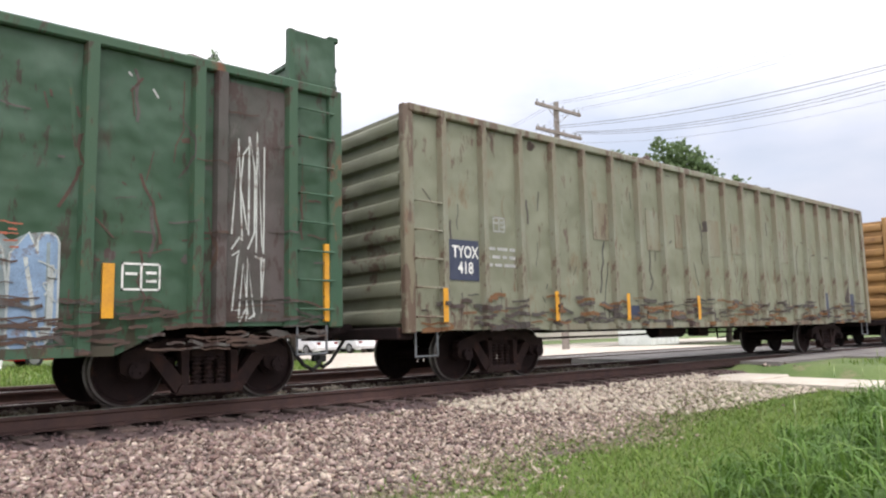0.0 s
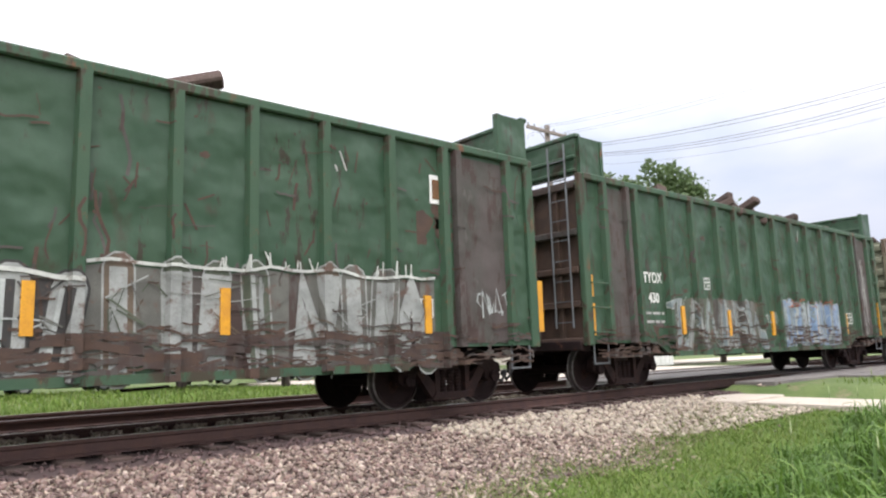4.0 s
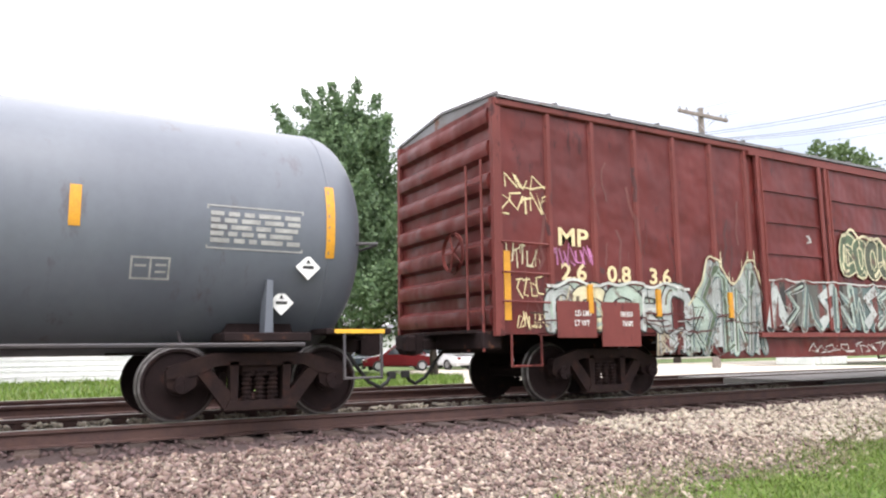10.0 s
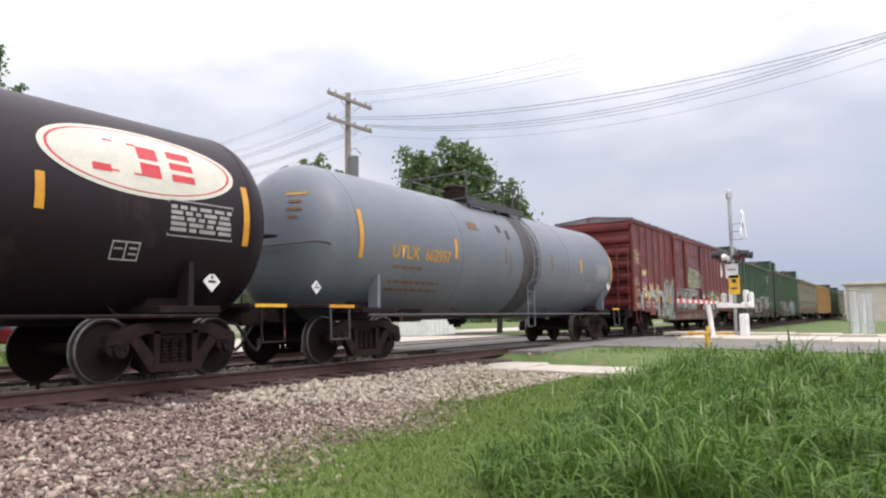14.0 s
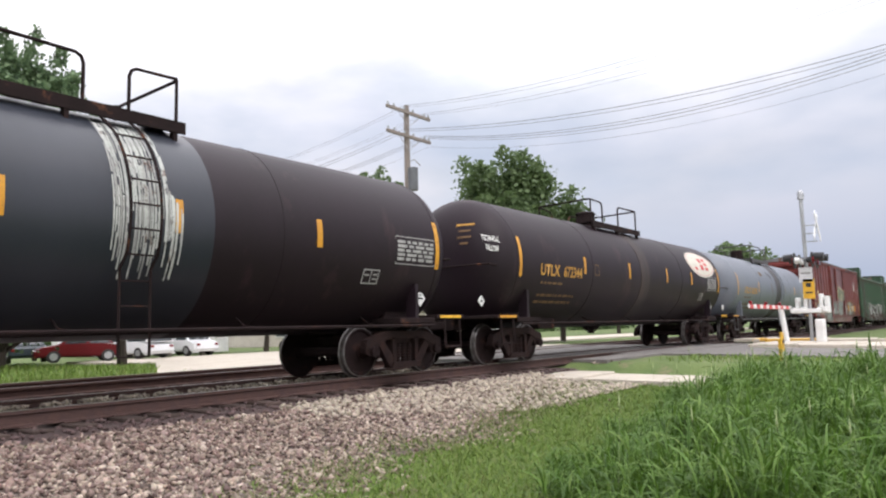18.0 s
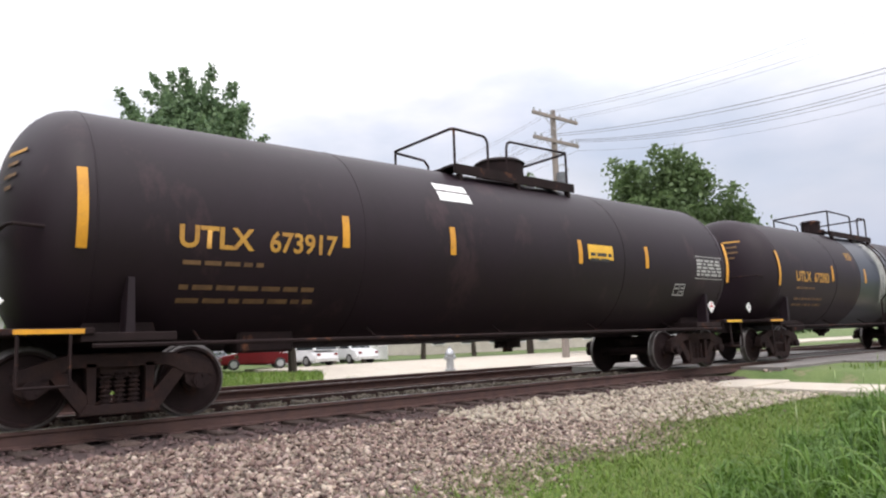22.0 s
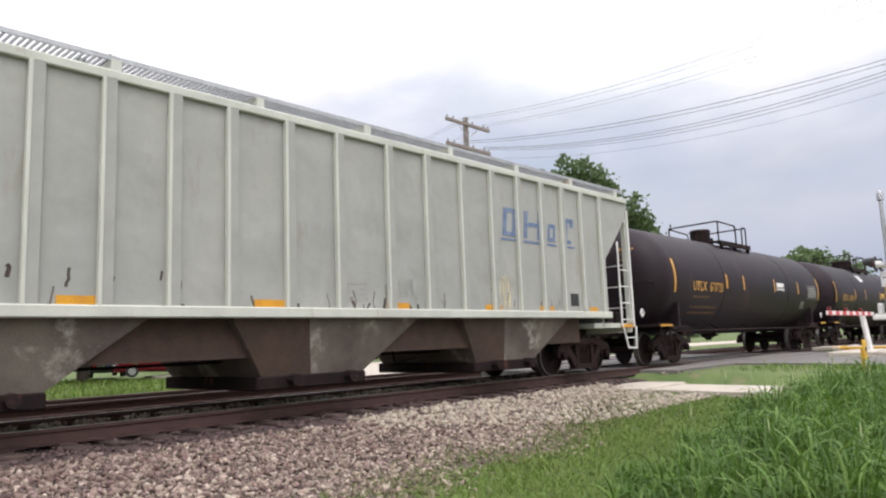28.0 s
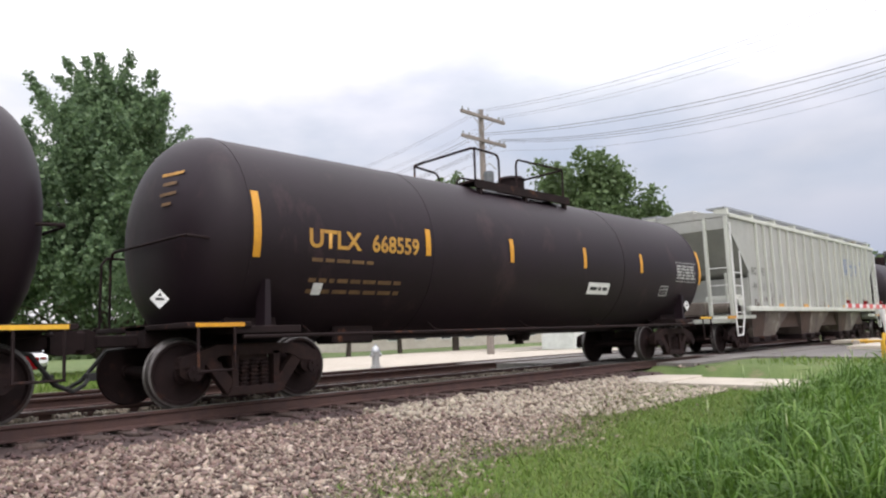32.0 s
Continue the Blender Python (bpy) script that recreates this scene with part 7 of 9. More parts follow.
# olive gondola
G0 = 15.60
r418 = [7.14 + 0.889 * i for i in range(20)]
c418 = gondola("gondola_car", G0 - 1.02, 18.3, 4.02, [(x - G0, 0.15, False) for x in r418], M["olive"], M["olive_rib"],
               "faded olive high-sided gondola car with many side posts", -6.8, 6.9, (0.80, 0.78, 6.0), raised=False, ends=8, end_mat=M["olive"], stretch=0.94)
bulge(c418, 7.22 - G0, 7.92 - G0, 1.55, 2.17, M["navy"], name="number_patch", label="navy number patch")
lettering(c418, "TYOX", 0.255, 7.62 - G0, SIDE - 0.017, 1.90, M["ltr_white"], "white reporting mark", sx=0.82, bold=0.005)
lettering(c418, "418", 0.25, 7.62 - G0, SIDE - 0.017, 1.66, M["ltr_white"], "white car number", sx=0.9, bold=0.005)
outline_box(c418, 8.42 - G0, 2.35, 0.28, 0.24, M["ltr_grey"])
bars(c418, 8.1 - G0, 8.8 - G0, 2.05, 3, 0.13, M["ltr_grey"], 15)
strips(c418, [(7.10 - G0, 0.92), (9.74 - G0, 0.92), (11.9 - G0, 0.92), (14.55 - G0, 0.92)], 0.10, 0.5, SIDE - 0.10)
for i, x in enumerate((11.0, 12.8, 13.9, 15.3, 16.4, 18.9)):
    bulge(c418, x - G0, x - G0 + 0.5, 2.4 - 0.1 * (i % 2), 3.1, M["olive_rib"], name="faded_letter", label="ghost of painted-over lettering")
for i, x in enumerate((12.0, 21.4, 23.3)):
    bulge(c418, x - G0, x - G0 + 0.42, 0.95, 1.2 + 0.4 * (i > 0), M["navy"], name="number_patch", label="dark paint patch")
rungs(c418, 6.55 - G0, 7.06 - G0, [1.0 + 0.42 * i for i in range(5)], mat=M["olive_rib"])
R418 = [(x - G0, 0.15) for x in r418]
rust_lines(c418, 260, -9.0, 9.0, 0.80, 1.35, ["rust_panel", "rust_orange", "rust_panel"], 201, R418, width=(0.015, 0.07))
rust_lines(c418, 90, -9.0, 9.0, 0.9, 3.4, ["rust_panel", "olive_rib"], 211, R418, upright=True, length=(0.2, 1.1), width=(0.01, 0.05))
for car_, ribs_, k_ in ((c430, R430, 0), (c438, R438, 20)):
    rust_lines(car_, 330, -7.3, 7.3, 0.64, 1.25, ["rust_panel", "rust_and_shade", "rust_and_shade"], 222 + k_, ribs_, width=(0.008, 0.04))
    rust_lines(car_, 70, -7.3, 7.3, 1.2, 3.7, ["rust_and_shade", "rust_panel"], 223 + k_, ribs_, length=(0.05, 0.45), width=(0.008, 0.03))
    rust_lines(car_, 90, -7.3, 7.3, 1.0, 3.85, ["rust_and_shade", "green_rib", "rust_panel"], 224 + k_, ribs_, upright=True, length=(0.2, 1.0), width=(0.008, 0.04))
rust_patches(c430, 40, -6.9, 6.9, 0.66, 1.5, ["rust_panel", "rust_and_shade"], 202, (0.03, 0.14))
rust_patches(c438, 40, -6.9, 6.9, 0.64, 1.4, ["rust_panel", "rust_and_shade"], 203, (0.03, 0.14))
rust_patches(c430, 24, -6.5, 6.5, 1.6, 3.7, ["rust_and_shade", "rust_panel"], 204, (0.02, 0.09))
rust_patches(c438, 24, -6.5, 6.5, 1.9, 3.7, ["rust_and_shade", "rust_panel"], 205, (0.02, 0.09))
rust_lines(c438, 170, -4.6, 5.4, 0.62, 1.10, ["rust_panel", "rust_and_shade"], 262, R438, width=(0.02, 0.09))
scratches(c430, 60, -6.9, 6.9, 1.7, 3.8, "rust_and_shade", 206)
scratches(c438, 70, -6.9, 6.9, 2.1, 3.8, "rust_and_shade", 207)
scratches(c430, 9, -6.9, 6.9, 1.7, 3.8, "ltr_grey", 208)
scratches(c438, 7, -6.9, 6.9, 2.1, 3.8, "ltr_grey", 209)
scratches(c418, 40, -8.9, 8.9, 1.2, 3.9, "rust_panel", 210)
# cars at the head of the train
gondola("gondola_car", 34.5, 18.3, 4.02, [(-8.45 + 0.889 * i, 0.15, False) for i in range(20)], M["ochre"], M["ochre"],
                 "ochre high-sided gondola car ahead of the olive one", -6.8, 6.9, (0.80, 0.78, 6.0), raised=False, ends=8)
gondola("gondola_car", 51.8, 14.9, 3.95, [(-6.9 + 0.99 * i, 0.17, False) for i in range(15)], M["green"], M["green_rib"],
                  "green high-sided gondola car near the head of the train", -5.9, 5.9, (0.90, 0.62, 4.75))
gondola("gondola_car", 68.3, 14.9, 3.95, [(-6.9 + 0.99 * i, 0.17, False) for i in range(15)], M["olive"], M["olive_rib"],
                  "olive high-sided gondola car near the head of the train", -5.9, 5.9, (0.90, 0.62, 4.75))


def scrap_load(xc, x0, x1, n, seed):
    """Old ties thrown in a gondola; the top ones show above its sides."""
    rr = random.Random(seed)
    root = thing("tie_load", (xc, TRACK_Y, 1.06), "heap of old broken wooden ties in a gondola", "tie load", "loads")
    for i in range(n):
        bm = bmesh.new()
        l, k = rr.uniform(0.14, 0.55), rr.uniform(0.08, 0.15)
        bx(bm, -l, l, -k, k, -0.09, 0.09, bevel=0.03)
        o = part("scrap_tie", bm, M["tie"], root, at=(rr.uniform(x0, x1), rr.uniform(-1.25, 0.2), 2.90 + rr.uniform(0.0, 0.30) * rr.random()))
        o.rotation_euler = (rr.uniform(-0.5, 0.5), rr.uniform(-0.45, 0.45), rr.uniform(0, 3.14))
    part("heap", box(x0 - 0.3, x1 + 0.3, -1.33, 1.45, 0.0, 2.75, bevel=0.1), M["tie"], root, "packed old ties")
    CARS.append((root, xc))


scrap_load(G1 - 0.44, -6.8, 6.6, 80, 41)
scrap_load(G2 - 0.40, -6.6, 6.6, 50, 42)
scrap_load(G0 - 1.02, -8.0, 8.0, 18, 43)


# ---- boxcar ----
def shield(car, x, z, w, y):
    """A railway shield as plain shapes: white shield, navy upper field with bars for its writing."""
    def poly(k):
        hw, hh = w / 2 * k, w * 0.52 * k
        p = [(-hw, hh * 0.85), (-hw * 0.72, hh), (-hw * 0.3, hh * 0.92), (0, hh), (hw * 0.3, hh * 0.92), (hw * 0.72, hh), (hw, hh * 0.85), (hw * 0.86, hh * 0.3),
             (hw, -hh * 0.35), (hw * 0.8, -hh * 0.75), (hw * 0.4, -hh * 0.98), (0, -hh * 1.06), (-hw * 0.4, -hh * 0.98), (-hw * 0.8, -hh * 0.75), (-hw, -hh * 0.35), (-hw * 0.86, hh * 0.3)]
        return [(x + a, z + b) for a, b in p]
    bm = bmesh.new()
    prism(bm, poly(1.0), y - 0.004, y)
    part("shield_sign", bm, M["white"], car, "white railway shield", smooth=False)
    bm = bmesh.new()
    top = [(a, b) for a, b in poly(0.93) if b > z]
    prism(bm, top, y - 0.007, y - 0.004)
    part("shield_field", bm, M["navy"], car, "navy shield field", smooth=False)
    bm = bmesh.new()
    for k in range(5):
        bx(bm, x - w * 0.30 + k * w * 0.125, x - w * 0.30 + k * w * 0.125 + w * 0.09, y - 0.010, y - 0.007, z + w * 0.26, z + w * 0.37)
    for k in range(7):
        bx(bm, x - w * 0.33 + k * w * 0.098, x - w * 0.33 + k * w * 0.098 + w * 0.07, y - 0.010, y - 0.007, z + w * 0.09, z + w * 0.19)
    part("shield_bar", bm, M["ltr_white"], car, smooth=False)


B0 = -36.35
box_ribs = [-44.25, -43.42, -42.55, -41.70, -40.83, -39.95, -34.62, -33.60, -32.70, -31.78, -30.97, -30.09, -29.24, -28.33]


def boxcar():
    L, h = 17.6, 8.8
    zb, zt, zm = 0.98, 4.275, 0.58
    car = rail_car("boxcar", B0 - 0.28, "weathered oxide red double-door boxcar with graffiti", "railcar", 1.003)
    for s in (-1, 1):
        bm = bmesh.new()
        y = SIDE if s < 0 else FAR
        prism(bm, [(-h, zt), (h, zt), (h, zb), (-h, zb)], min(y, y - s * 0.05), max(y, y - s * 0.05))
        part("side_wall", bm, M["boxred"], car, smooth=False)
        bm = bmesh.new()
        bx(bm, -h - 0.02, h + 0.02, y - 0.06 if s < 0 else y - 0.05, y + 0.05 if s < 0 else y + 0.06, zt - 0.10, zt - 0.002, bevel=0.015)
        part("top_chord", bm, M["boxred_rib"], car)
        bm = bmesh.new()
        prism(bm, [(-5.6, zb + 0.02), (5.6, zb + 0.02), (5.6, zb - 0.12), (5.0, zb - 0.12), (4.45, zm), (-4.45, zm), (-5.0, zb - 0.12), (-5.6, zb - 0.12)], min(y, y - s * 0.03), max(y, y - s * 0.03))
        part("side_sill", bm, M["boxred"], car, "deep side sill", smooth=False)
        for x in (-6.9, 6.9):
            bm = bmesh.new()
            bx(bm, x - 1.25, x + 1.25, min(y, y - s * 0.02), max(y, y - s * 0.02), zb - 0.02, zb + 0.02)
            part("sill_plate", bm, M["boxred"], car, smooth=False)
    me = rib_mesh(zb + 0.02, zt - 0.1, 0.11, 0.045)
    me.materials.append(M["boxred_rib"])
    for x in box_ribs:
        put("rib", me, car, (x - B0, SIDE, 0))
        o = put("rib", me, car, (x - B0, FAR, 0))
        o.rotation_euler = (0, 0, math.pi)
    # roof: a low ridge of cross panels
    n = 17
    for i in range(n):
        a, b = -h + L * i / n, -h + L * (i + 1) / n
        bm = bmesh.new()
        v = [bm.verts.new(q) for q in ((a, -1.545, zt + 0.05), (b, -1.545, zt + 0.05), (b, 0, zt + 0.20), (a, 0, zt + 0.20), (b, 1.545, zt + 0.05), (a, 1.545, zt + 0.05),
                                       (a, -1.545, zt + 0.002), (b, -1.545, zt + 0.002), (b, 1.545, zt + 0.002), (a, 1.545, zt + 0.002))]
        for f in ((0, 1, 2, 3), (3, 2, 4, 5), (0, 6, 7, 1), (4, 8, 9, 5), (0, 3, 5, 9, 6), (1, 7, 8, 4, 2)):
            bm.faces.new([v[k] for k in f])
        part("roof_panel", bm, M["boxroof"], car, smooth=False)
        bm = bmesh.new()
        tube(bm, [(a, -1.550, zt + 0.06), (a, 0, zt + 0.22), (a, 1.550, zt + 0.06)], 0.03, 4)
        part("roof_seam", bm, M["boxroof"], car)
    for s in (-1, 1):
        corrugated_end(car, s * (h - 0.04), s, zb, zt, 7, M["boxred"], 1.445, 0.11)
        for k in (-1, 1):
            part("corner_post", box(s * h - 0.07, s * h + 0.03 if s > 0 else s * h + 0.07, k * FAR - 0.04, k * FAR + 0.04, zb - 0.02, zt), M["boxred_rib"], car)
        part("end_sill", box(s * h - 0.2, s * h + 0.12, -1.35, 1.35, 0.78, 1.02, bevel=0.02), M["under"], car)
        bm = bmesh.new()
        tube(bm, [(s * (h + 0.16), -1.33, 0.75), (s * (h + 0.16), -1.33, 3.4)], 0.02, 5)
        tube(bm, [(s * (h + 0.16), -0.93, 0.75), (s * (h + 0.16), -0.93, 3.4)], 0.02, 5)
        for i in range(6):
            tube(bm, [(s * (h + 0.16), -1.33, 0.85 + i * 0.45), (s * (h + 0.16), -0.93, 0.85 + i * 0.45)], 0.014, 4)
        part("end_ladder", bm, M["boxred_rib"], car)
        bm = bmesh.new()
        tube(bm, [(s * (h - 0.7), SIDE, zb), (s * (h - 0.7), SIDE, 0.55), (s * (h - 0.2), SIDE, 0.55), (s * (h - 0.2), SIDE, zb)], 0.018, 5)
        part("corner_step", bm, M["boxred_rib"], car)
    bm = bmesh.new()
    revolve(bm, [(0, 0.30), (0.03, 0.30), (0.03, 0.26), (0, 0.26)], "x", 20)
    for i in range(5):
        a = i * 1.2566
        tube(bm, [(0.015, 0, 0), (0.015, 0.28 * math.cos(a), 0.28 * math.sin(a))], 0.015, 4)
    part("brake_wheel", bm, M["boxred_rib"], car, "red hand brake wheel", (-h - 0.30, -0.75, 2.15))
    part("brake_platform", box(-h - 0.35, -h - 0.05, -1.2, 0.2, 1.0, 1.04), M["under"], car)
    # double plug doors on the near side
    for (a, b) in ((-39.72, -37.86), (-37.77, -34.86)):
        a, b = a - B0, b - B0
        d = part("door", box(a, b, SIDE - 0.055, SIDE - 0.004, zb + 0.06, zt - 0.14, bevel=0.01), M["boxred"], car, "oxide red plug door")
        for i in range(5):
            z = 1.26 + i * 0.56
            bm = bmesh.new()
            prism(bm, [(a + 0.12, z), (b - 0.12, z), (b - 0.12, z + 0.03), (a + 0.12, z + 0.03)], SIDE - 0.085, SIDE - 0.05)
            part("door_seam", bm, M["boxred"], d, smooth=False)
        for x in (a + 0.05, b - 0.05):
            part("door_stile", box(x - 0.05, x + 0.05, SIDE - 0.095, SIDE - 0.05, zb + 0.06, zt - 0.14, bevel=0.01), M["boxred_rib"], d)
        for x in (a + 0.10, b - 0.12):
            bm = bmesh.new()
            tube(bm, [(x, SIDE - 0.10, zb + 0.1), (x, SIDE - 0.10, zt - 0.2)], 0.022, 6)
            part("lock_bar", bm, M["boxred_rib"], d)
    for z in (zb + 0.0, zt - 0.12):
        part("door_track", box(-39.9 - B0, -33.9 - B0, SIDE - 0.10, SIDE, z - 0.05, z + 0.03), M["boxred_rib"], car, smooth=False)
    rungs(car, -45.1 - B0, -44.32 - B0, [1.42, 1.82, 2.24], mat=M["boxred_rib"], out=0.06)
    rungs(car, -28.25 - B0, -27.5 - B0, [1.42, 1.82, 2.24], mat=M["boxred_rib"], out=0.06)
    y = SIDE - 0.006
    lettering(car, "MP", 0.36, -43.83 - B0, y, 2.26, M["ltr_cream"], "cream reporting mark", sx=1.25, bold=0.008)
    for st, x in (("2.6", -43.83), ("0.8", -42.96), ("3.6", -42.11)):
        lettering(car, st, 0.34, x - B0, y, 1.76, M["ltr_cream"], "cream car number", sx=1.15, bold=0.008)
    lettering(car, "LD LMT", 0.115, -43.72 - B0, SIDE - 0.052, 1.24, M["ltr_white"], "white weight stencil", sx=0.8, bold=0.002)
    lettering(car, "LT WT", 0.115, -43.75 - B0, SIDE - 0.052, 1.10, M["ltr_white"], "white weight stencil", sx=0.8, bold=0.002)
    lettering(car, "186500", 0.105, -42.90 - B0, SIDE - 0.052, 1.24, M["ltr_white"], "white weight stencil", sx=0.8, bold=0.002)
    lettering(car, "76500", 0.105, -42.88 - B0, SIDE - 0.052, 1.10, M["ltr_white"], "white weight stencil", sx=0.8, bold=0.002)
    bulge(car, -44.2 - B0, -43.48 - B0, 0.93, 1.45, M["boxred_rib"], SIDE - 0.036, "stencil_patch", "repainted stencil patch")
    bulge(car, -43.38 - B0, -42.62 - B0, 0.80, 1.45, M["boxred_rib"], SIDE - 0.036, "stencil_patch", "repainted stencil patch")
    shield(car, -29.74 - B0, 3.17, 0.70, y)
    strips(car, [(-43.57 - B0, 1.28), (-42.2 - B0, 1.25), (-40.55 - B0, 1.25), (-39.25 - B0, 1.30), (-36.9 - B0, 1.3), (-35.17 - B0, 1.28), (-32.83 - B0, 1.30), (-31.44 - B0, 1.30), (-30.2 - B0, 1.30)], 0.085, 0.42, SIDE - 0.046)
    strips(car, [(-45.0 - B0, 1.17)], 0.11, 0.95, SIDE - 0.002)
    strips(car, [(-27.66 - B0, 1.12)], 0.11, 0.77, SIDE - 0.002)
    rb = [(x - B0, 0.11) for x in box_ribs]
    piece(car, -44.35 - B0, -41.50 - B0, 1.02, 1.76, 5, "round", ["g_cream", "g_mint", "g_pale"], "g_soot", 61, ribs=rb, depth=0.045, wide=0.30, edge=0.026, ground=("g_mint", "boxred", "g_pale"), inner=("g_brown", "g_white", "g_mint"), crest="g_white", scrawl=2, profile=(0.86, 1.0, 0.92, 1.0, 0.95, 1.0, 0.9))
    piece(car, -42.25 - B0, -41.45 - B0, 0.66, 1.10, 3, "sharp", ["g_pale", "g_tan"], "g_soot", 62, ribs=rb, depth=0.045, wide=0.20, edge=0.016, ground=("g_tan", "boxred_dark", "g_pale", "g_mint"), scrawl=6, soft=False)
    piece(car, -41.55 - B0, -39.74 - B0, 0.63, 2.26, 5, "sharp", ["g_mint", "g_pale", "g_mint", "g_grey"], "g_teal", 63, ribs=rb, depth=0.045, wide=0.40, edge=0.020, ground=("g_mint", "g_pale", "g_mint", "g_grey"), inner=("g_green", "g_white", "g_moss"), crest="g_cream", spikes=14, scrawl=7, soft=False,
          profile=(0.50, 0.62, 0.70, 0.98, 1.0, 0.90, 0.78, 0.74, 0.86, 0.99, 1.0, 0.72))
    piece(car, -39.65 - B0, -35.95 - B0, 1.06, 1.92, 8, "sharp", ["g_teal", "g_dim", "g_mint", "g_soot"], "g_pale", 23, y=SIDE - 0.088, wide=0.34, edge=0.016, ground=("g_dim", "g_teal", "g_soot", "boxred_dark"), inner=("g_teal", "g_mint"), crest="g_white", scrawl=3, soft=False)
    piece(car, -37.45 - B0, -35.0 - B0, 2.06, 2.93, 6, "round", ["g_green", "g_moss"], "g_cream", 64, y=SIDE - 0.088, wide=0.40, edge=0.030, ground=("g_green", "g_moss", "g_green"), inner=("g_moss", "g_cream"), crest="g_cream", scrawl=4, slope=-0.10, profile=(0.86, 1.0, 0.93, 1.0, 0.90, 0.98, 0.95, 0.90))
    piece(car, -33.62 - B0, -30.95 - B0, 1.02, 2.02, 5, "round", ["g_moss", "g_pale", "g_brown"], "g_brown", 25, ribs=rb, depth=0.045, wide=0.40, edge=0.022, ground=("g_pale", "g_cream", "g_mint", "g_pale"), inner=("g_tan", "g_white"), crest="g_rust", spikes=6, scrawl=5, profile=(0.95, 1.0, 0.92, 1.0, 0.97, 0.98, 0.85))
    piece(car, -34.55 - B0, -33.78 - B0, 1.05, 1.75, 2, "round", ["g_white", "boxred"], "g_white", 37, ribs=rb, depth=0.045, wide=0.20, edge=0.02, scrawl=9, crest="g_tan")
    piece(car, -30.85 - B0, -30.15 - B0, 1.10, 1.90, 2, "round", ["g_rust", "g_brown"], "g_rust", 38, ribs=rb, depth=0.045, wide=0.22, edge=0.02, scrawl=5)
    tag(car, -45.0 - B0, 3.02, 0.70, 0.26, "ltr_cream", 26, SIDE, 3, 0.026)
    tag(car, -45.1 - B0, 2.68, 0.90, 0.30, "ltr_cream", 27, SIDE, 5, 0.026)
    tag(car, -45.0 - B0, 1.95, 0.55, 0.24, "g_cream", 28, SIDE, 5, 0.022)
    tag(car, -44.85 - B0, 1.5, 0.45, 0.25, "ltr_cream", 29, SIDE, 4, 0.02)
    tag(car, -44.85 - B0, 1.08, 0.5, 0.2, "ltr_cream", 30, SIDE, 5, 0.02)
    tag(car, -44.2 - B0, 1.98, 0.85, 0.26, "g_pink", 31, SIDE, 6, 0.05)
    tag(car, -28.3 - B0, 2.78, 0.8, 0.24, "g_white", 32, SIDE, 5, 0.028)
    tag(car, -28.25 - B0, 2.52, 0.8, 0.24, "g_white", 33, SIDE, 6, 0.028)
    tag(car, -29.02 - B0, 1.72, 0.6, 0.34, "g_tan", 34, SIDE, 6, 0.028)
    tag(car, -29.55 - B0, 1.95, 0.3, 0.24, "ltr_yellow", 35, SIDE, 3, 0.022)
    tag(car, -38.5 - B0, 0.66, 3.2, 0.16, "g_white", 36, SIDE, 14, 0.02)
    tag(car, -38.42 - B0, 2.65, 0.16, 0.13, "g_white", 39, SIDE - 0.058, 2, 0.02)
    outline_box(car, -29.60 - B0, 1.42, 0.48, 0.27, M["ltr_yellow"])
    part("car_tag", box(-29.8 - B0, -29.5 - B0, SIDE - 0.01, SIDE, 1.79, 1.91), M["black"], car, smooth=False)
    bars(car, -29.86 - B0, -29.38 - B0, 1.10, 1, 0.1, M["ltr_grey"], 16, h=0.09)
    rust_lines(car, 110, -8.7, 8.7, 1.2, 4.1, ["boxred_soot", "boxred_dark"], 211, rb, 0.045, upright=True, length=(0.3, 1.4), width=(0.01, 0.06))
    rust_lines(car, 90, -8.7, 8.7, 1.0, 1.35, ["rust_and_shade", "boxred_soot"], 212, rb, 0.045, width=(0.008, 0.03))
    rust_patches(car, 26, -8.7, 8.7, 1.0, 2.2, ["rust_and_shade", "boxred_soot"], 213, (0.02, 0.08))
    running_gear(car, L, -6.60, 6.72, sill=True)


boxcar()


# ---- tank cars ----
TANK_R, TANK_Z = 1.485, 2.24


def on_tank(x, z):
    return -math.sqrt(max(0.01, TANK_R ** 2 - (z - TANK_Z) ** 2))


def tank_plate(car, name, x0, x1, z0, z1, mat, label="", lift=0.006, shear=0.0, n=8):
    """A thin plate bent to the shell."""
    bm = bmesh.new()
    rows = []
    for i in range(n + 1):
        z = z0 + (z1 - z0) * i / n
        y = on_tank(0, z) - lift
        rows.append([bm.verts.new((x0 + shear * (z - z0), y, z)), bm.verts.new((x1 + shear * (z - z0), y, z))])
    for a, b in zip(rows, rows[1:]):
        bm.faces.new((a[0], a[1], b[1], b[0]))
    return part(name, bm, mat, car, label)


def diamond(car, x, y, z, w, seed=0, red=False):
    """A hazard placard as plain shapes on a small holder."""
    bm = bmesh.new()
    prism(bm, [(x, z + w), (x + w, z), (x, z - w), (x - w, z)], y - 0.02, y)
    p = part("placard", bm, M["white"], car, "white diamond placard", smooth=False)
    bm = bmesh.new()
    bx(bm, x - w * 0.45, x + w * 0.45, y - 0.024, y - 0.019, z - w * 0.12, z + w * 0.12)
    prism(bm, [(x - w * 0.2, z + w * 0.3), (x + w * 0.2, z + w * 0.3), (x, z + w * 0.65)], y - 0.024, y - 0.019)
    part("placard_mark", bm, M["ltr_red"] if red else M["black"], p, smooth=False)


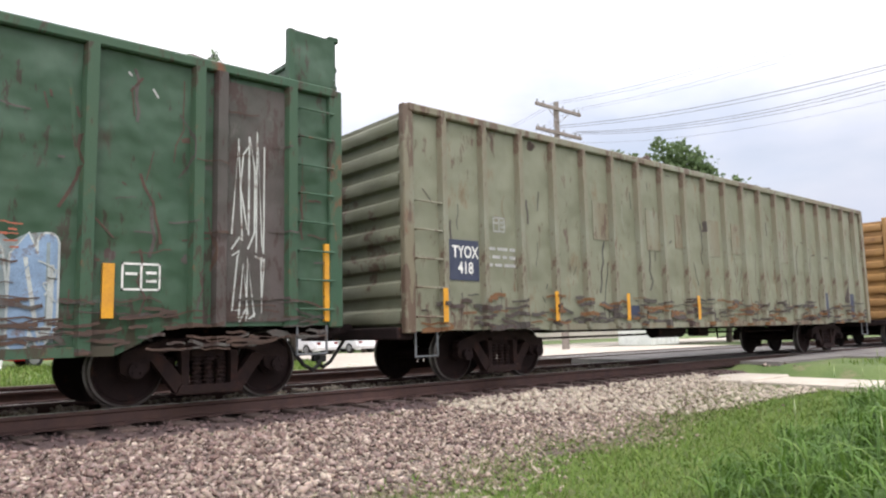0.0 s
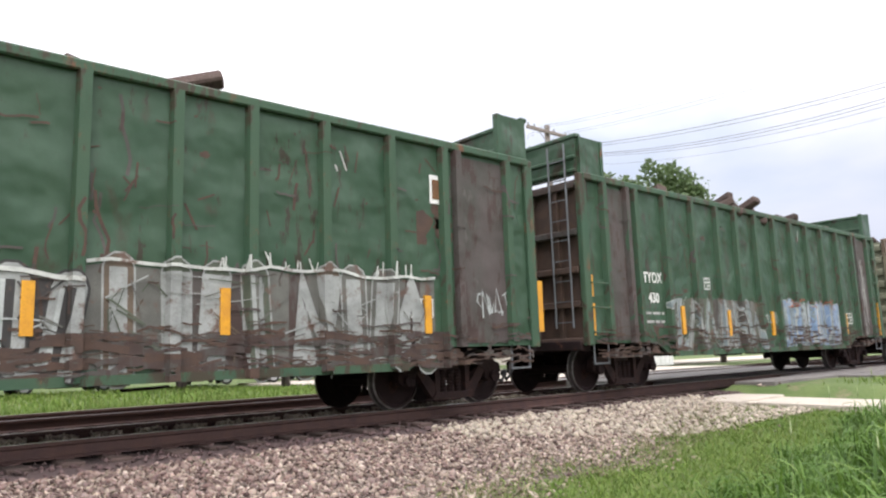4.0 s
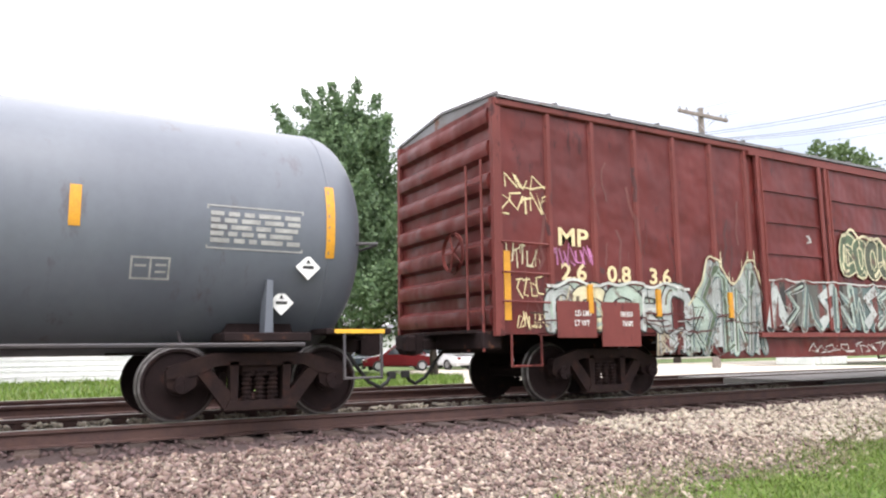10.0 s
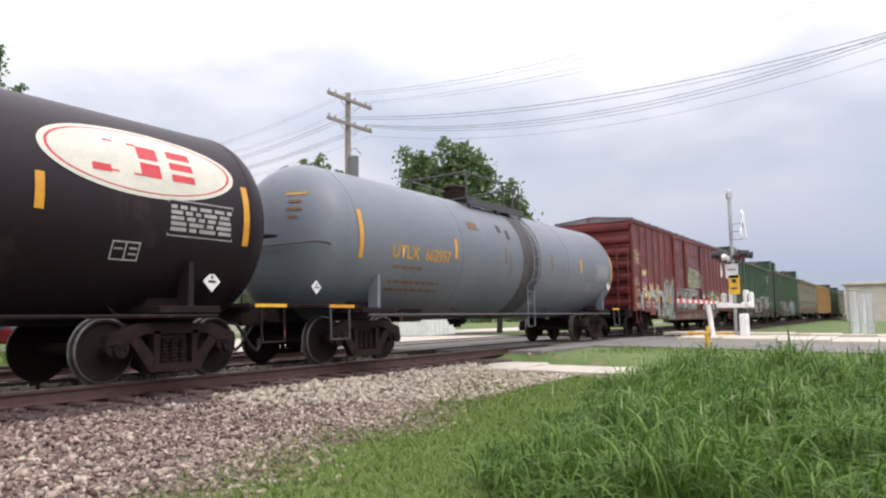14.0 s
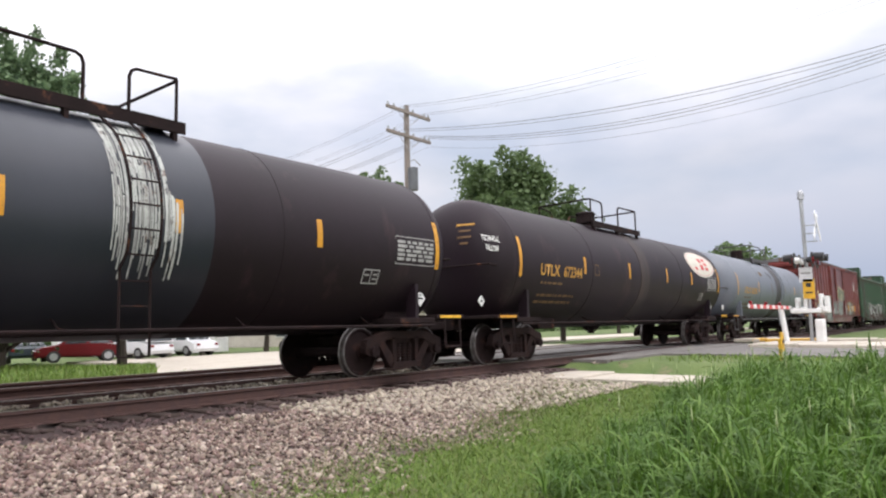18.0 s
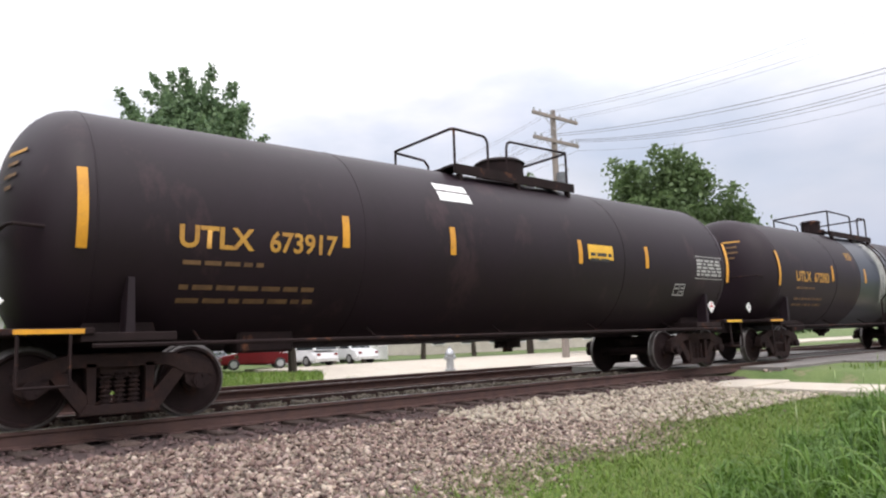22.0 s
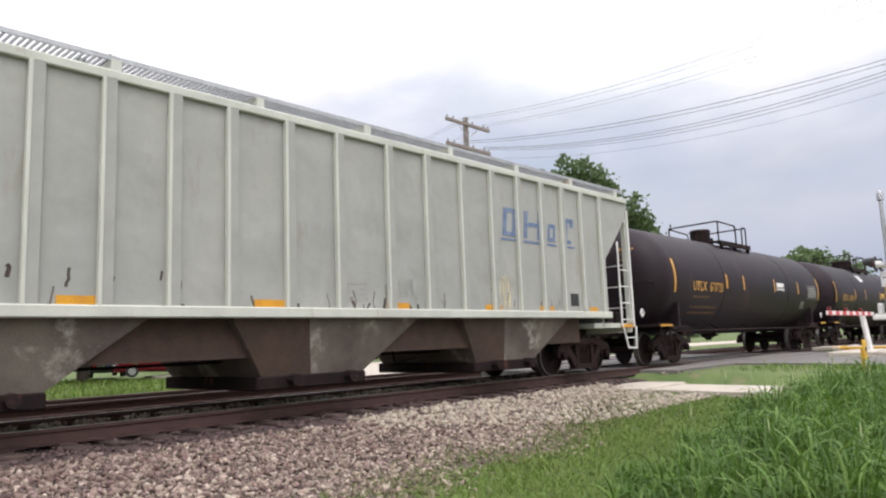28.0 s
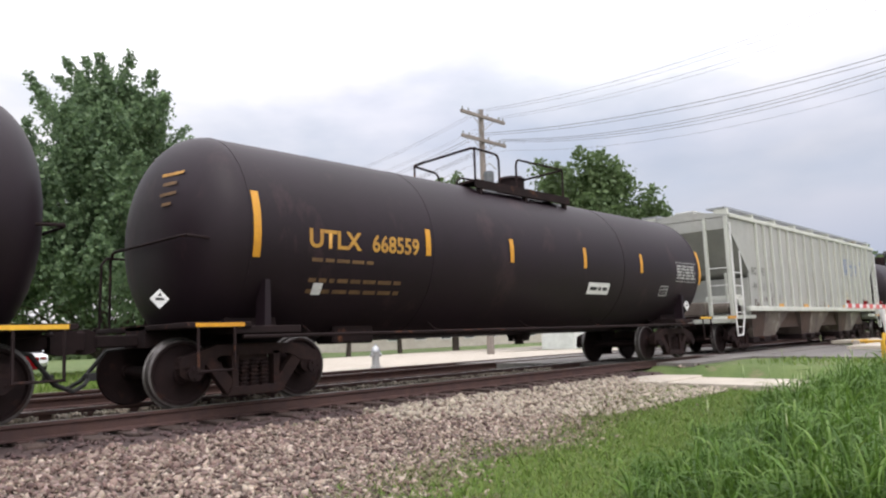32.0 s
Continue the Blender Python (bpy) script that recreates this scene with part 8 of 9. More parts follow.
def tank_car(xc, hl, tr, tf, mat, label, seed, mark="", number="", mark_x=None, text_mat="ltr_yellow", strip_x=(), dome=0.72, man_x=0.0, end_text=True,
             hr=None, ladder=True, ladder_mat=None, rail_mat=None, sill_mat=None, mark_size=0.355, mark_z=1.96, data=True, red=False,
             rails=((-0.14, -1.44), (0.14, 1.44)), ladder_x=0.0, df=None, man_r=0.28, stretch=1.0, dull=()):
    hr = hr or hl
    rm, sm = rail_mat or M["under"], sill_mat or M["under"]
    car = rail_car("tank_car", xc, label, "tank car", stretch)
    prof = []
    hs = hl - dome
    for i in range(13):
        a = math.pi / 2 * i / 12
        prof.append((-hr + dome - dome * math.cos(a), max(0.004, TANK_R * math.sin(a) ** 0.72 if i else 0.004)))
    prof += [(hs * (k / 6 * 2 - 1), TANK_R) for k in range(1, 6)]
    prof += [(-s - hr + hl, r) for s, r in prof[:13][::-1]]
    bm = bmesh.new()
    revolve(bm, prof, "x", 64)
    for v in bm.verts:
        v.co.z += TANK_Z
    part("tank", bm, mat, car, "welded shell with rounded heads")
    for x in (-hr + dome, -hs * 0.45, hs * 0.45, hs):
        bm = bmesh.new()
        revolve(bm, [(x - 0.012, TANK_R), (x - 0.008, TANK_R + 0.006), (x + 0.008, TANK_R + 0.006), (x + 0.012, TANK_R)], "x", 64)
        for v in bm.verts:
            v.co.z += TANK_Z
        part("weld_seam", bm, mat, car)
    # stub sills, saddles, end platforms
    for s, tx in ((-1, tr), (1, tf)):
        e = s * ((hl if s > 0 else hr) + 0.12)
        part("stub_sill", box(min(e, tx - s * 1.6), max(e, tx - s * 1.6), -0.30, 0.30, 0.76, 1.06), sm, car)
        for k in (-1, 1):
            bm = bmesh.new()
            prism(bm, [(tx - 0.42, 0.98), (tx + 0.42, 0.98), (tx + 0.30, 1.36), (tx - 0.30, 1.36)], k * 0.85 - 0.12, k * 0.85 + 0.12)
            part("saddle", bm, sm, car, smooth=False)
        part("bolster_plate", box(tx - 0.50, tx + 0.50, -1.42, 1.42, 0.90, 1.00, bevel=0.01), sm, car)
        bm = bmesh.new()
        prism(bm, [(tx - 0.05, 0.98), (tx + 0.05, 0.98), (tx + 0.035, 1.60), (tx - 0.035, 1.60)], -1.40, -1.18)
        part("bolster_web", bm, mat, car, smooth=False)
        bm = bmesh.new()
        prism(bm, [(tx - 0.05, 0.98), (tx + 0.05, 0.98), (tx + 0.035, 1.60), (tx - 0.035, 1.60)], 1.18, 1.36)
        part("bolster_web", bm, mat, car, smooth=False)
        a, b = sorted((e, e - s * 0.85))
        part("end_platform", box(a, b, -1.45, 1.45, 0.98, 1.05, bevel=0.01), sm, car)
        part("platform_tape", box(a + 0.1, b - 0.1, -1.458, -1.448, 0.99, 1.04), M["yellow"] if s > 0 else M["reflector"], car, smooth=False)
        bm = bmesh.new()
        tube(bm, [(e - s * 0.75, 1.40, 1.02), (e - s * 0.75, 1.40, 2.0), (e - s * 0.68, 1.40, 2.1), (e - s * 0.16, 1.40, 2.1), (e - s * 0.08, 1.38, 2.0), (e - s * 0.06, 1.36, 1.02)], 0.02, 6)
        part("end_handrail", bm, rm, car)
        bm = bmesh.new()
        tube(bm, [(e - s * 0.65, -1.22, 2.1), (e - s * 0.10, -1.22, 2.13), (e - s * 0.06, -1.1, 2.13), (e - s * 0.06, 0.9, 2.13), (e - s * 0.06, 1.0, 2.0), (e - s * 0.06, 1.0, 1.02)], 0.02, 6)
        part("end_handrail", bm, rm, car)
        bm = bmesh.new()
        tube(bm, [(e - s * 0.62, -1.44, 1.0), (e - s * 0.62, -1.46, 0.46), (e - s * 0.14, -1.46, 0.46), (e - s * 0.14, -1.44, 1.0)], 0.02, 5)
        part("corner_step", bm, rm, car)
        diamond(car, (df if df is not None else tf - 0.45) + 0.92 if s > 0 else tx - 1.25, -1.24 if s > 0 else -0.98, 1.35, 0.15 if s > 0 else 0.12, red=red)
    # long side rails with brackets
    for k in (-1, 1):
        bm = bmesh.new()
        tube(bm, [(tr - 0.4, k * 1.47, 0.86), (tf + 0.4, k * 1.47, 0.86)], 0.026, 6)
        n = 4
        for i in range(n + 1):
            x = tr + 0.9 + (tf - tr - 1.8) * i / n
            tube(bm, [(x, k * 1.47, 0.86), (x, k * 1.05, 0.90), (x, k * 0.8, 1.05)], 0.016, 5)
        part("side_rail", bm, rm, car)
    # bottom outlet and pipes
    bm = bmesh.new()
    cyl(bm, (man_x, 0, 0.66), (man_x, 0, 0.84), 0.22, 14, 0.30)
    cyl(bm, (man_x, 0, 0.55), (man_x, 0, 0.82), 0.10, 10)
    bx(bm, man_x - 0.3, man_x + 0.3, -0.05, 0.05, 0.62, 0.70)
    part("bottom_outlet", bm, M["under"], car)
    bm = bmesh.new()
    tube(bm, [(tr + 1.3, -0.5, 0.86), (man_x - 1.5, -0.5, 0.82), (tf - 1.3, -0.5, 0.86)], 0.02, 5)
    bx(bm, tr + 1.5, tr + 2.3, -0.8, -0.35, 0.72, 1.02, bevel=0.03)
    part("brake_rigging", bm, M["under"], car)
    # manway, platform and its rails
    zt = TANK_Z + TANK_R
    bm = bmesh.new()
    cyl(bm, (man_x, 0, zt - 0.1), (man_x, 0, zt + 0.40), man_r, 20)
    cyl(bm, (man_x, 0, zt + 0.40), (man_x, 0, zt + 0.46), man_r + 0.04, 20, man_r * 0.9)
    part("manway", bm, M["under"], car)
    for dx, vy, vh, vr in ((0.55, 0.0, 0.26, 0.09), (0.85, 0.0, 0.26, 0.09), (-0.6, -0.1, 0.2, 0.07)):
        bm = bmesh.new()
        cyl(bm, (man_x + dx, vy, zt - 0.1), (man_x + dx, vy, zt + vh), vr, 10)
        part("valve", bm, M["under"], car)
    xa, xb = min(q for r_ in rails for q in r_), max(q for r_ in rails for q in r_)
    for k in (-1, 1):
        part("walkway", box(xa - 0.03, xb + 0.03, k * 0.74 - 0.16, k * 0.74 + 0.16, zt - 0.06, zt - 0.02), rm, car, smooth=False)
        part("walkway_beam", box(xa - 0.05, xb + 0.05, k * 0.90 - 0.02, k * 0.90 + 0.02, zt - 0.19, zt - 0.03), rm, car, smooth=False)
        for x in (xa + 0.1, (xa + xb) / 2, xb - 0.1):
            part("walkway_bracket", box(x - 0.03, x + 0.03, k * 0.86 - 0.05, k * 0.86 + 0.05, TANK_Z + 1.05, zt - 0.06), rm, car, smooth=False)
    for (x1, x0), k in zip(rails, (-1, 1)):
        part("walkway", box(min(x0, x0 - k * 0.34), max(x0, x0 - k * 0.34), -0.58, 0.58, zt - 0.06, zt - 0.02), rm, car, smooth=False)
        bm = bmesh.new()
        d = 0.10 if x0 > x1 else -0.10
        tube(bm, [(x1, -0.82, zt - 0.15), (x1, -0.82, zt + 0.46), (x1 + d * 0.3, -0.82, zt + 0.54), (x1 + d, -0.82, zt + 0.58), (x0 - d * 0.5, -0.82, zt + 0.60), (x0, -0.76, zt + 0.60), (x0, 0.76, zt + 0.56), (x0 - d * 0.5, 0.82, zt + 0.55),
                  (x1 + d, 0.82, zt + 0.50), (x1, 0.82, zt + 0.40), (x1, 0.82, zt - 0.15)], 0.024, 6)
        for y in (-0.82, 0.82):
            tube(bm, [(x0 - d * 0.4, y, zt - 0.15), (x0 - d * 0.4, y, zt + 0.58)], 0.024, 6)
        part("platform_railing", bm, rm, car)
    if ladder:
        bm = bmesh.new()
        lx = ladder_x
        arc = [(-1.42 if z < 1.7 else on_tank(0, min(z, zt - 0.02)) - 0.16, z) for z in [0.55 + 0.15 * i for i in range(21)]]
        for x in (lx - 0.2, lx + 0.2):
            tube(bm, [(x, y, z) for y, z in arc], 0.02, 5)
        for i in range(0, 21, 2):
            tube(bm, [(lx - 0.2, arc[i][0], arc[i][1]), (lx + 0.2, arc[i][0], arc[i][1])], 0.014, 4)
        part("side_ladder", bm, ladder_mat or rm, car)
    for x in strip_x:
        end = abs(x) > tf - 0.7
        tank_plate(car, "reflector", x - 0.055, x + 0.055, 1.88 if end else 2.07, 2.76 if end else 2.50, M["reflector_dull"] if x in dull else M["reflector"], "amber reflector strip")
    if mark:
        mx = mark_x if mark_x is not None else -3.2
        lettering(car, mark, mark_size, mx - 0.12, 0, mark_z, M[text_mat], "yellow reporting mark", sx=1.02, on=on_tank, bold=0.010)
        lettering(car, number, mark_size * 0.98, mx + 1.04, 0, mark_z, M[text_mat], "yellow car number", sx=0.93, on=on_tank, bold=0.008)
        bars(car, mx - 0.5, mx + 0.6, mark_z - 0.20, 1, 0.2, M["ltr_dim"], seed + 1, on=on_tank, h=0.05)
        bars(car, mx - 0.5, mx + 1.3, mark_z - 0.48, 2, 0.15, M["ltr_dim"], seed + 2, on=on_tank, h=0.055)
    if data:
        bm = bmesh.new()
        x0 = df if df is not None else tf - 0.45
        x1, z0, z1 = x0 + 1.10, 1.92, 2.41
        t = 0.016
        for a, b, c, d in [(x0, x1, z0, z0 + t), (x0, x1, z1 - t, z1), (x0, x0 + t, z0, z1), (x1 - t, x1, z0, z1)]:
            bm.faces.new([bm.verts.new((p, on_tank(0, q) - 0.006, q)) for p, q in ((a, c), (b, c), (b, d), (a, d))])
        part("data_frame", bm, M["ltr_grey"], car, "stencilled test data frame", smooth=False)
        bars(car, x0 + 0.04, x1 - 0.04, z1 - 0.12, 5, 0.075, M["ltr_grey"], seed + 3, on=on_tank, h=0.05)
        outline_box(car, x0 - 0.55, 1.56, 0.40, 0.24, M["ltr_grey"], on=on_tank)
    if end_text:
        for r in range(4):
            bm = bmesh.new()
            w = (0.42, 0.28, 0.34, 0.20)[r]
            z = 3.02 - 0.14 * r
            xx = -hl + 0.28
            pts = []
            for yy in (-0.55 - w / 2, -0.55 + w / 2):
                for zz in (z, z + 0.045):
                    rr_ = math.hypot(yy, zz - TANK_Z) / TANK_R
                    pts.append((-hr + dome - dome * math.sqrt(max(0.0, 1 - rr_ ** 2.78)) - 0.02, yy, zz))
            bm.faces.new([bm.verts.new(pts[k]) for k in (0, 1, 3, 2)])
            part("end_stencil", bm, M[text_mat] if r < 1 else M["ltr_dim"], car, "small illegible stencil on the tank head", smooth=False)
    running_gear(car, hl * 2 + 0.24, tr, tf, gap=0.42, sill=False)
    return car


# grey-blue tallow tank
t957 = tank_car(-54.54, 7.38, -5.97, 5.98, M["tankgrey"], "blue-grey tank car with a dark ladder band", 100, "UTLX", "662957", -59.25 + 54.18, "ltr_yellow",
                (-6.57, -3.32, -0.97, 1.80, 3.94, 6.68), ladder_mat=M["tankgrey"], sill_mat=M["under"], rail_mat=M["steeldark"], man_x=-0.9,
                rails=((0.21, -1.75), (0.77, 1.18)), ladder_x=0.52, df=5.24, dull=(-0.97, 1.80))
diamond(t957, 6.42, -1.42, 1.76, 0.15)
bm = bmesh.new()
revolve(bm, [(0.0, TANK_R), (0.0, TANK_R + 0.006), (0.92, TANK_R + 0.006), (0.92, TANK_R)], "x", 64)
for v in bm.verts:
    v.co.z += TANK_Z
part("ladder_band", bm, M["tankband"], t957, "dark sooty band behind the ladder", (0.0, 0, 0))
tank_plate(t957, "stain", -1.15, -0.95, 2.85, 3.05, M["black"], "small dark paint patch")
tank_plate(t957, "stain", -0.75, -0.58, 2.72, 2.95, M["black"], "small dark paint patch")
tank_plate(t957, "stencil_patch", -2.6, -2.2, 2.80, 2.98, M["ltr_dim"], "faded stencil patch")
bars(t957, -2.55, -2.1, 2.92, 3, 0.06, M["black"], 6, on=on_tank, h=0.03)

# black tank with a white oval emblem
t344 = tank_car(-71.13, 8.25, -6.62, 6.5, M["tankblack"], "black tank car with a white oval emblem", 110, "UTLX", "672344", -76.5 + 70.95, "ltr_yellow",
                (-77.95 + 70.95, -74.8 + 70.95, -71.95 + 70.95, -68.97 + 70.95, -66.6 + 70.95, -63.55 + 70.95), man_x=-0.6, hr=7.85, ladder=False, rails=((-1.2, -2.0), (-0.1, 1.3)), stretch=0.99)


def oval(car, cx, cz, rx, rz, mat, lift, hole=0.0, name="emblem", label=""):
    bm = bmesh.new()
    n, rings = 48, 6
    prev = None
    for j in range(rings + 1):
        k = hole + (1 - hole) * j / rings
        ring = []
        for i in range(n):
            a = 2 * math.pi * i / n
            x, u = cx + rx * k * math.cos(a), cz + rz * k * math.sin(a)
            phi = u / TANK_R
            ring.append(bm.verts.new((x, -(TANK_R + lift) * math.cos(phi), TANK_Z + (TANK_R + lift) * math.sin(phi))))
        if prev:
            for i in range(n):
                bm.faces.new((prev[i], prev[(i + 1) % n], ring[(i + 1) % n], ring[i]))
        prev = ring
    return part(name, bm, mat, car, label)


oval(t344, -65.15 + 70.95, 0.66, 1.44, 0.52, M["emblem"], 0.006, 0.001, "emblem", "yellowed white oval emblem")
oval(t344, -65.15 + 70.95, 0.66, 1.36, 0.465, M["ltr_red"], 0.009, 0.972, "emblem_ring", "thin red ring")
for k, (x0, w) in enumerate(((-0.80, 0.42), (-0.28, 0.46), (0.30, 0.46))):
    bm = bmesh.new()
    for (a, b, c, d) in (((0.55, 0.85, -0.24, 0.24), (0.0, 0.6, -0.26, -0.16)), ((0.1, 0.35, -0.24, 0.24), (0.35, 1.0, 0.02, 0.22), (0.35, 1.0, -0.24, -0.04)), ((0.1, 0.9, 0.12, 0.24), (0.1, 0.9, -0.06, 0.05), (0.1, 0.9, -0.24, -0.13)))[k]:
        q = []
        for x, u in ((a, c), (b, c), (b, d), (a, d)):
            phi = (0.66 + u) / TANK_R
            q.append(bm.verts.new((5.80 + x0 + x * w, -(TANK_R + 0.010) * math.cos(phi), TANK_Z + (TANK_R + 0.010) * math.sin(phi))))
        bm.faces.new(q)
    part("emblem_mark", bm, M["ltr_red"], t344, "plain red shapes on the emblem", smooth=False)
for st, z in (("TECHNICAL", 2.56), ("TALLOW", 2.36)):
    lettering(t344, st, 0.17, -8.12 + 0.0, 0, z, M["ltr_white"], "white lettering on the tank shoulder", sx=0.72, on=lambda x, z_: on_tank(x, z_) * (1.0 if x > -7.5 else 0.985) - 0.02, bold=0.004)
bm = bmesh.new()
revolve(bm, [(-0.15, TANK_R), (-0.15, TANK_R + 0.005), (0.50, TANK_R + 0.005), (0.50, TANK_R)], "x", 64)
for v in bm.verts:
    v.co.z += TANK_Z
part("spill_band", bm, M["spill"], t344, "rust-brown spill band below the manway")
outline_box(t344, -74.1 + 70.95, 2.06, 0.26, 0.28, M["ltr_dim"], on=on_tank, split=False)

# black tank with a grey repaired band
t383 = tank_car(-87.58, 7.40, -6.15, 6.15, M["tankblack"], "black tank car with a grey patched band", 120, "UTLX", "670383", -92.85 + 87.75, "ltr_yellow",
                (-6.6, -3.3, -0.85, 1.27, 3.70, 6.68), man_x=-0.7, mark_z=2.02, ladder_mat=M["under"], rails=((0.31, -1.5), (0.92, 1.66)), ladder_x=0.72, df=5.50, hr=7.25, stretch=0.98)
bm = bmesh.new()
revolve(bm, [(-1.25, TANK_R), (-1.25, TANK_R + 0.004), (1.80, TANK_R + 0.004), (1.80, TANK_R)], "x", 64)
for v in bm.verts:
    v.co.z += TANK_Z
part("painted_band", bm, M["tankpatch"], t383, "grey patched band")
rr = random.Random(383)
for i in range(46):
    x = 0.40 + 0.92 * i / 45 + rr.uniform(-0.015, 0.015)
    hi = 3.55 - 0.05 * rr.random() - (0.9 if x > 1.12 else 0.0) - max(0, x - 1.12) * 1.5
    for _ in range(3):
        lo = hi - rr.uniform(0.25, 0.95)
        if lo < 1.45 or hi < 1.7:
            break
        tank_plate(t383, "paint_drip", x - rr.uniform(0.006, 0.014), x + rr.uniform(0.006, 0.014), lo, hi, M["g_white"] if rr.random() < 0.7 else M["ltr_grey"], lift=0.009, n=5)
        hi = lo - rr.uniform(0.01, 0.12)
bars(t383, -1.95, -1.5, 2.92, 4, 0.06, M["ltr_yellow"], 7, on=on_tank, h=0.03)
# plain black tanks
t917 = tank_car(-103.51, 7.33, -6.02, 5.98, M["tankblack"], "black tank car with amber strips and a yellow notice", 130, "UTLX", "673917", -108.85 + 103.88, "ltr_yellow",
                (-6.55, -3.3, -1.39, 1.64, 3.70, 6.85), man_x=1.19, man_r=0.46, hr=7.12, red=True, ladder=False, rails=((0.08, -0.74), (0.55, 2.23)), df=5.50)
tank_plate(t917, "notice", 1.86, 2.60, 2.17, 2.44, M["yellow"], "yellow notice board")
bars(t917, 1.92, 2.54, 2.23, 2, 0.1, M["black"], 8, y=0, on=lambda x, z: on_tank(x, z) - 0.004, h=0.06)
tank_plate(t917, "notice", -1.47, -0.80, 3.13, 3.25, M["white"], "blank white plate")
tank_plate(t917, "notice", -1.47, -0.80, 2.94, 3.10, M["white"], "blank white plate")
t723 = tank_car(-119.3, 7.25, -6.05, 5.76, M["tankblack"], "black tank car with a white notice", 140, "UTLX", "673723", -124.2 + 119.6, "ltr_yellow",
                (-6.3, -2.78, -1.39, 1.47, 4.03, 6.58), man_x=-0.84, man_r=0.32, ladder=False, rails=((0.12, -1.42), (0.69, 1.10)), df=5.17)
tank_plate(t723, "notice", 1.69, 2.44, 2.12, 2.40, M["white"], "white notice board")
bars(t723, 1.75, 2.38, 2.20, 2, 0.1, M["black"], 9, on=lambda x, z: on_tank(x, z) - 0.004, h=0.06)
t559 = tank_car(-153.41, 7.42, -6.05, 5.92, M["tankblack"], "black tank car with a white notice plate", 150, "UTLX", "668559", -158.13 + 153.25, "ltr_yellow",
                (-6.25, -3.15, -1.0, 1.42, 3.78, 6.85), man_x=0.98, hr=7.05, mark_z=2.07, ladder=False, rails=((-0.45, -1.21), (0.10, 1.78)), df=5.52, stretch=1.012)
tank_plate(t559, "notice", 1.62, 2.46, 1.55, 1.79, M["white"], "white notice plate")
bars(t559, 1.70, 2.38, 1.63, 1, 0.1, M["black"], 10, on=lambda x, z: on_tank(x, z) - 0.004, h=0.07)
tank_plate(t559, "notice", -5.28, -5.12, 1.42, 1.58, M["white"], "small white plate")
tank_car(-169.5, 7.5, -6.1, 6.1, M["tankblack"], "black tank car at the end of the view", 160, "", "", strip_x=(6.75, 3.2), ladder=False)


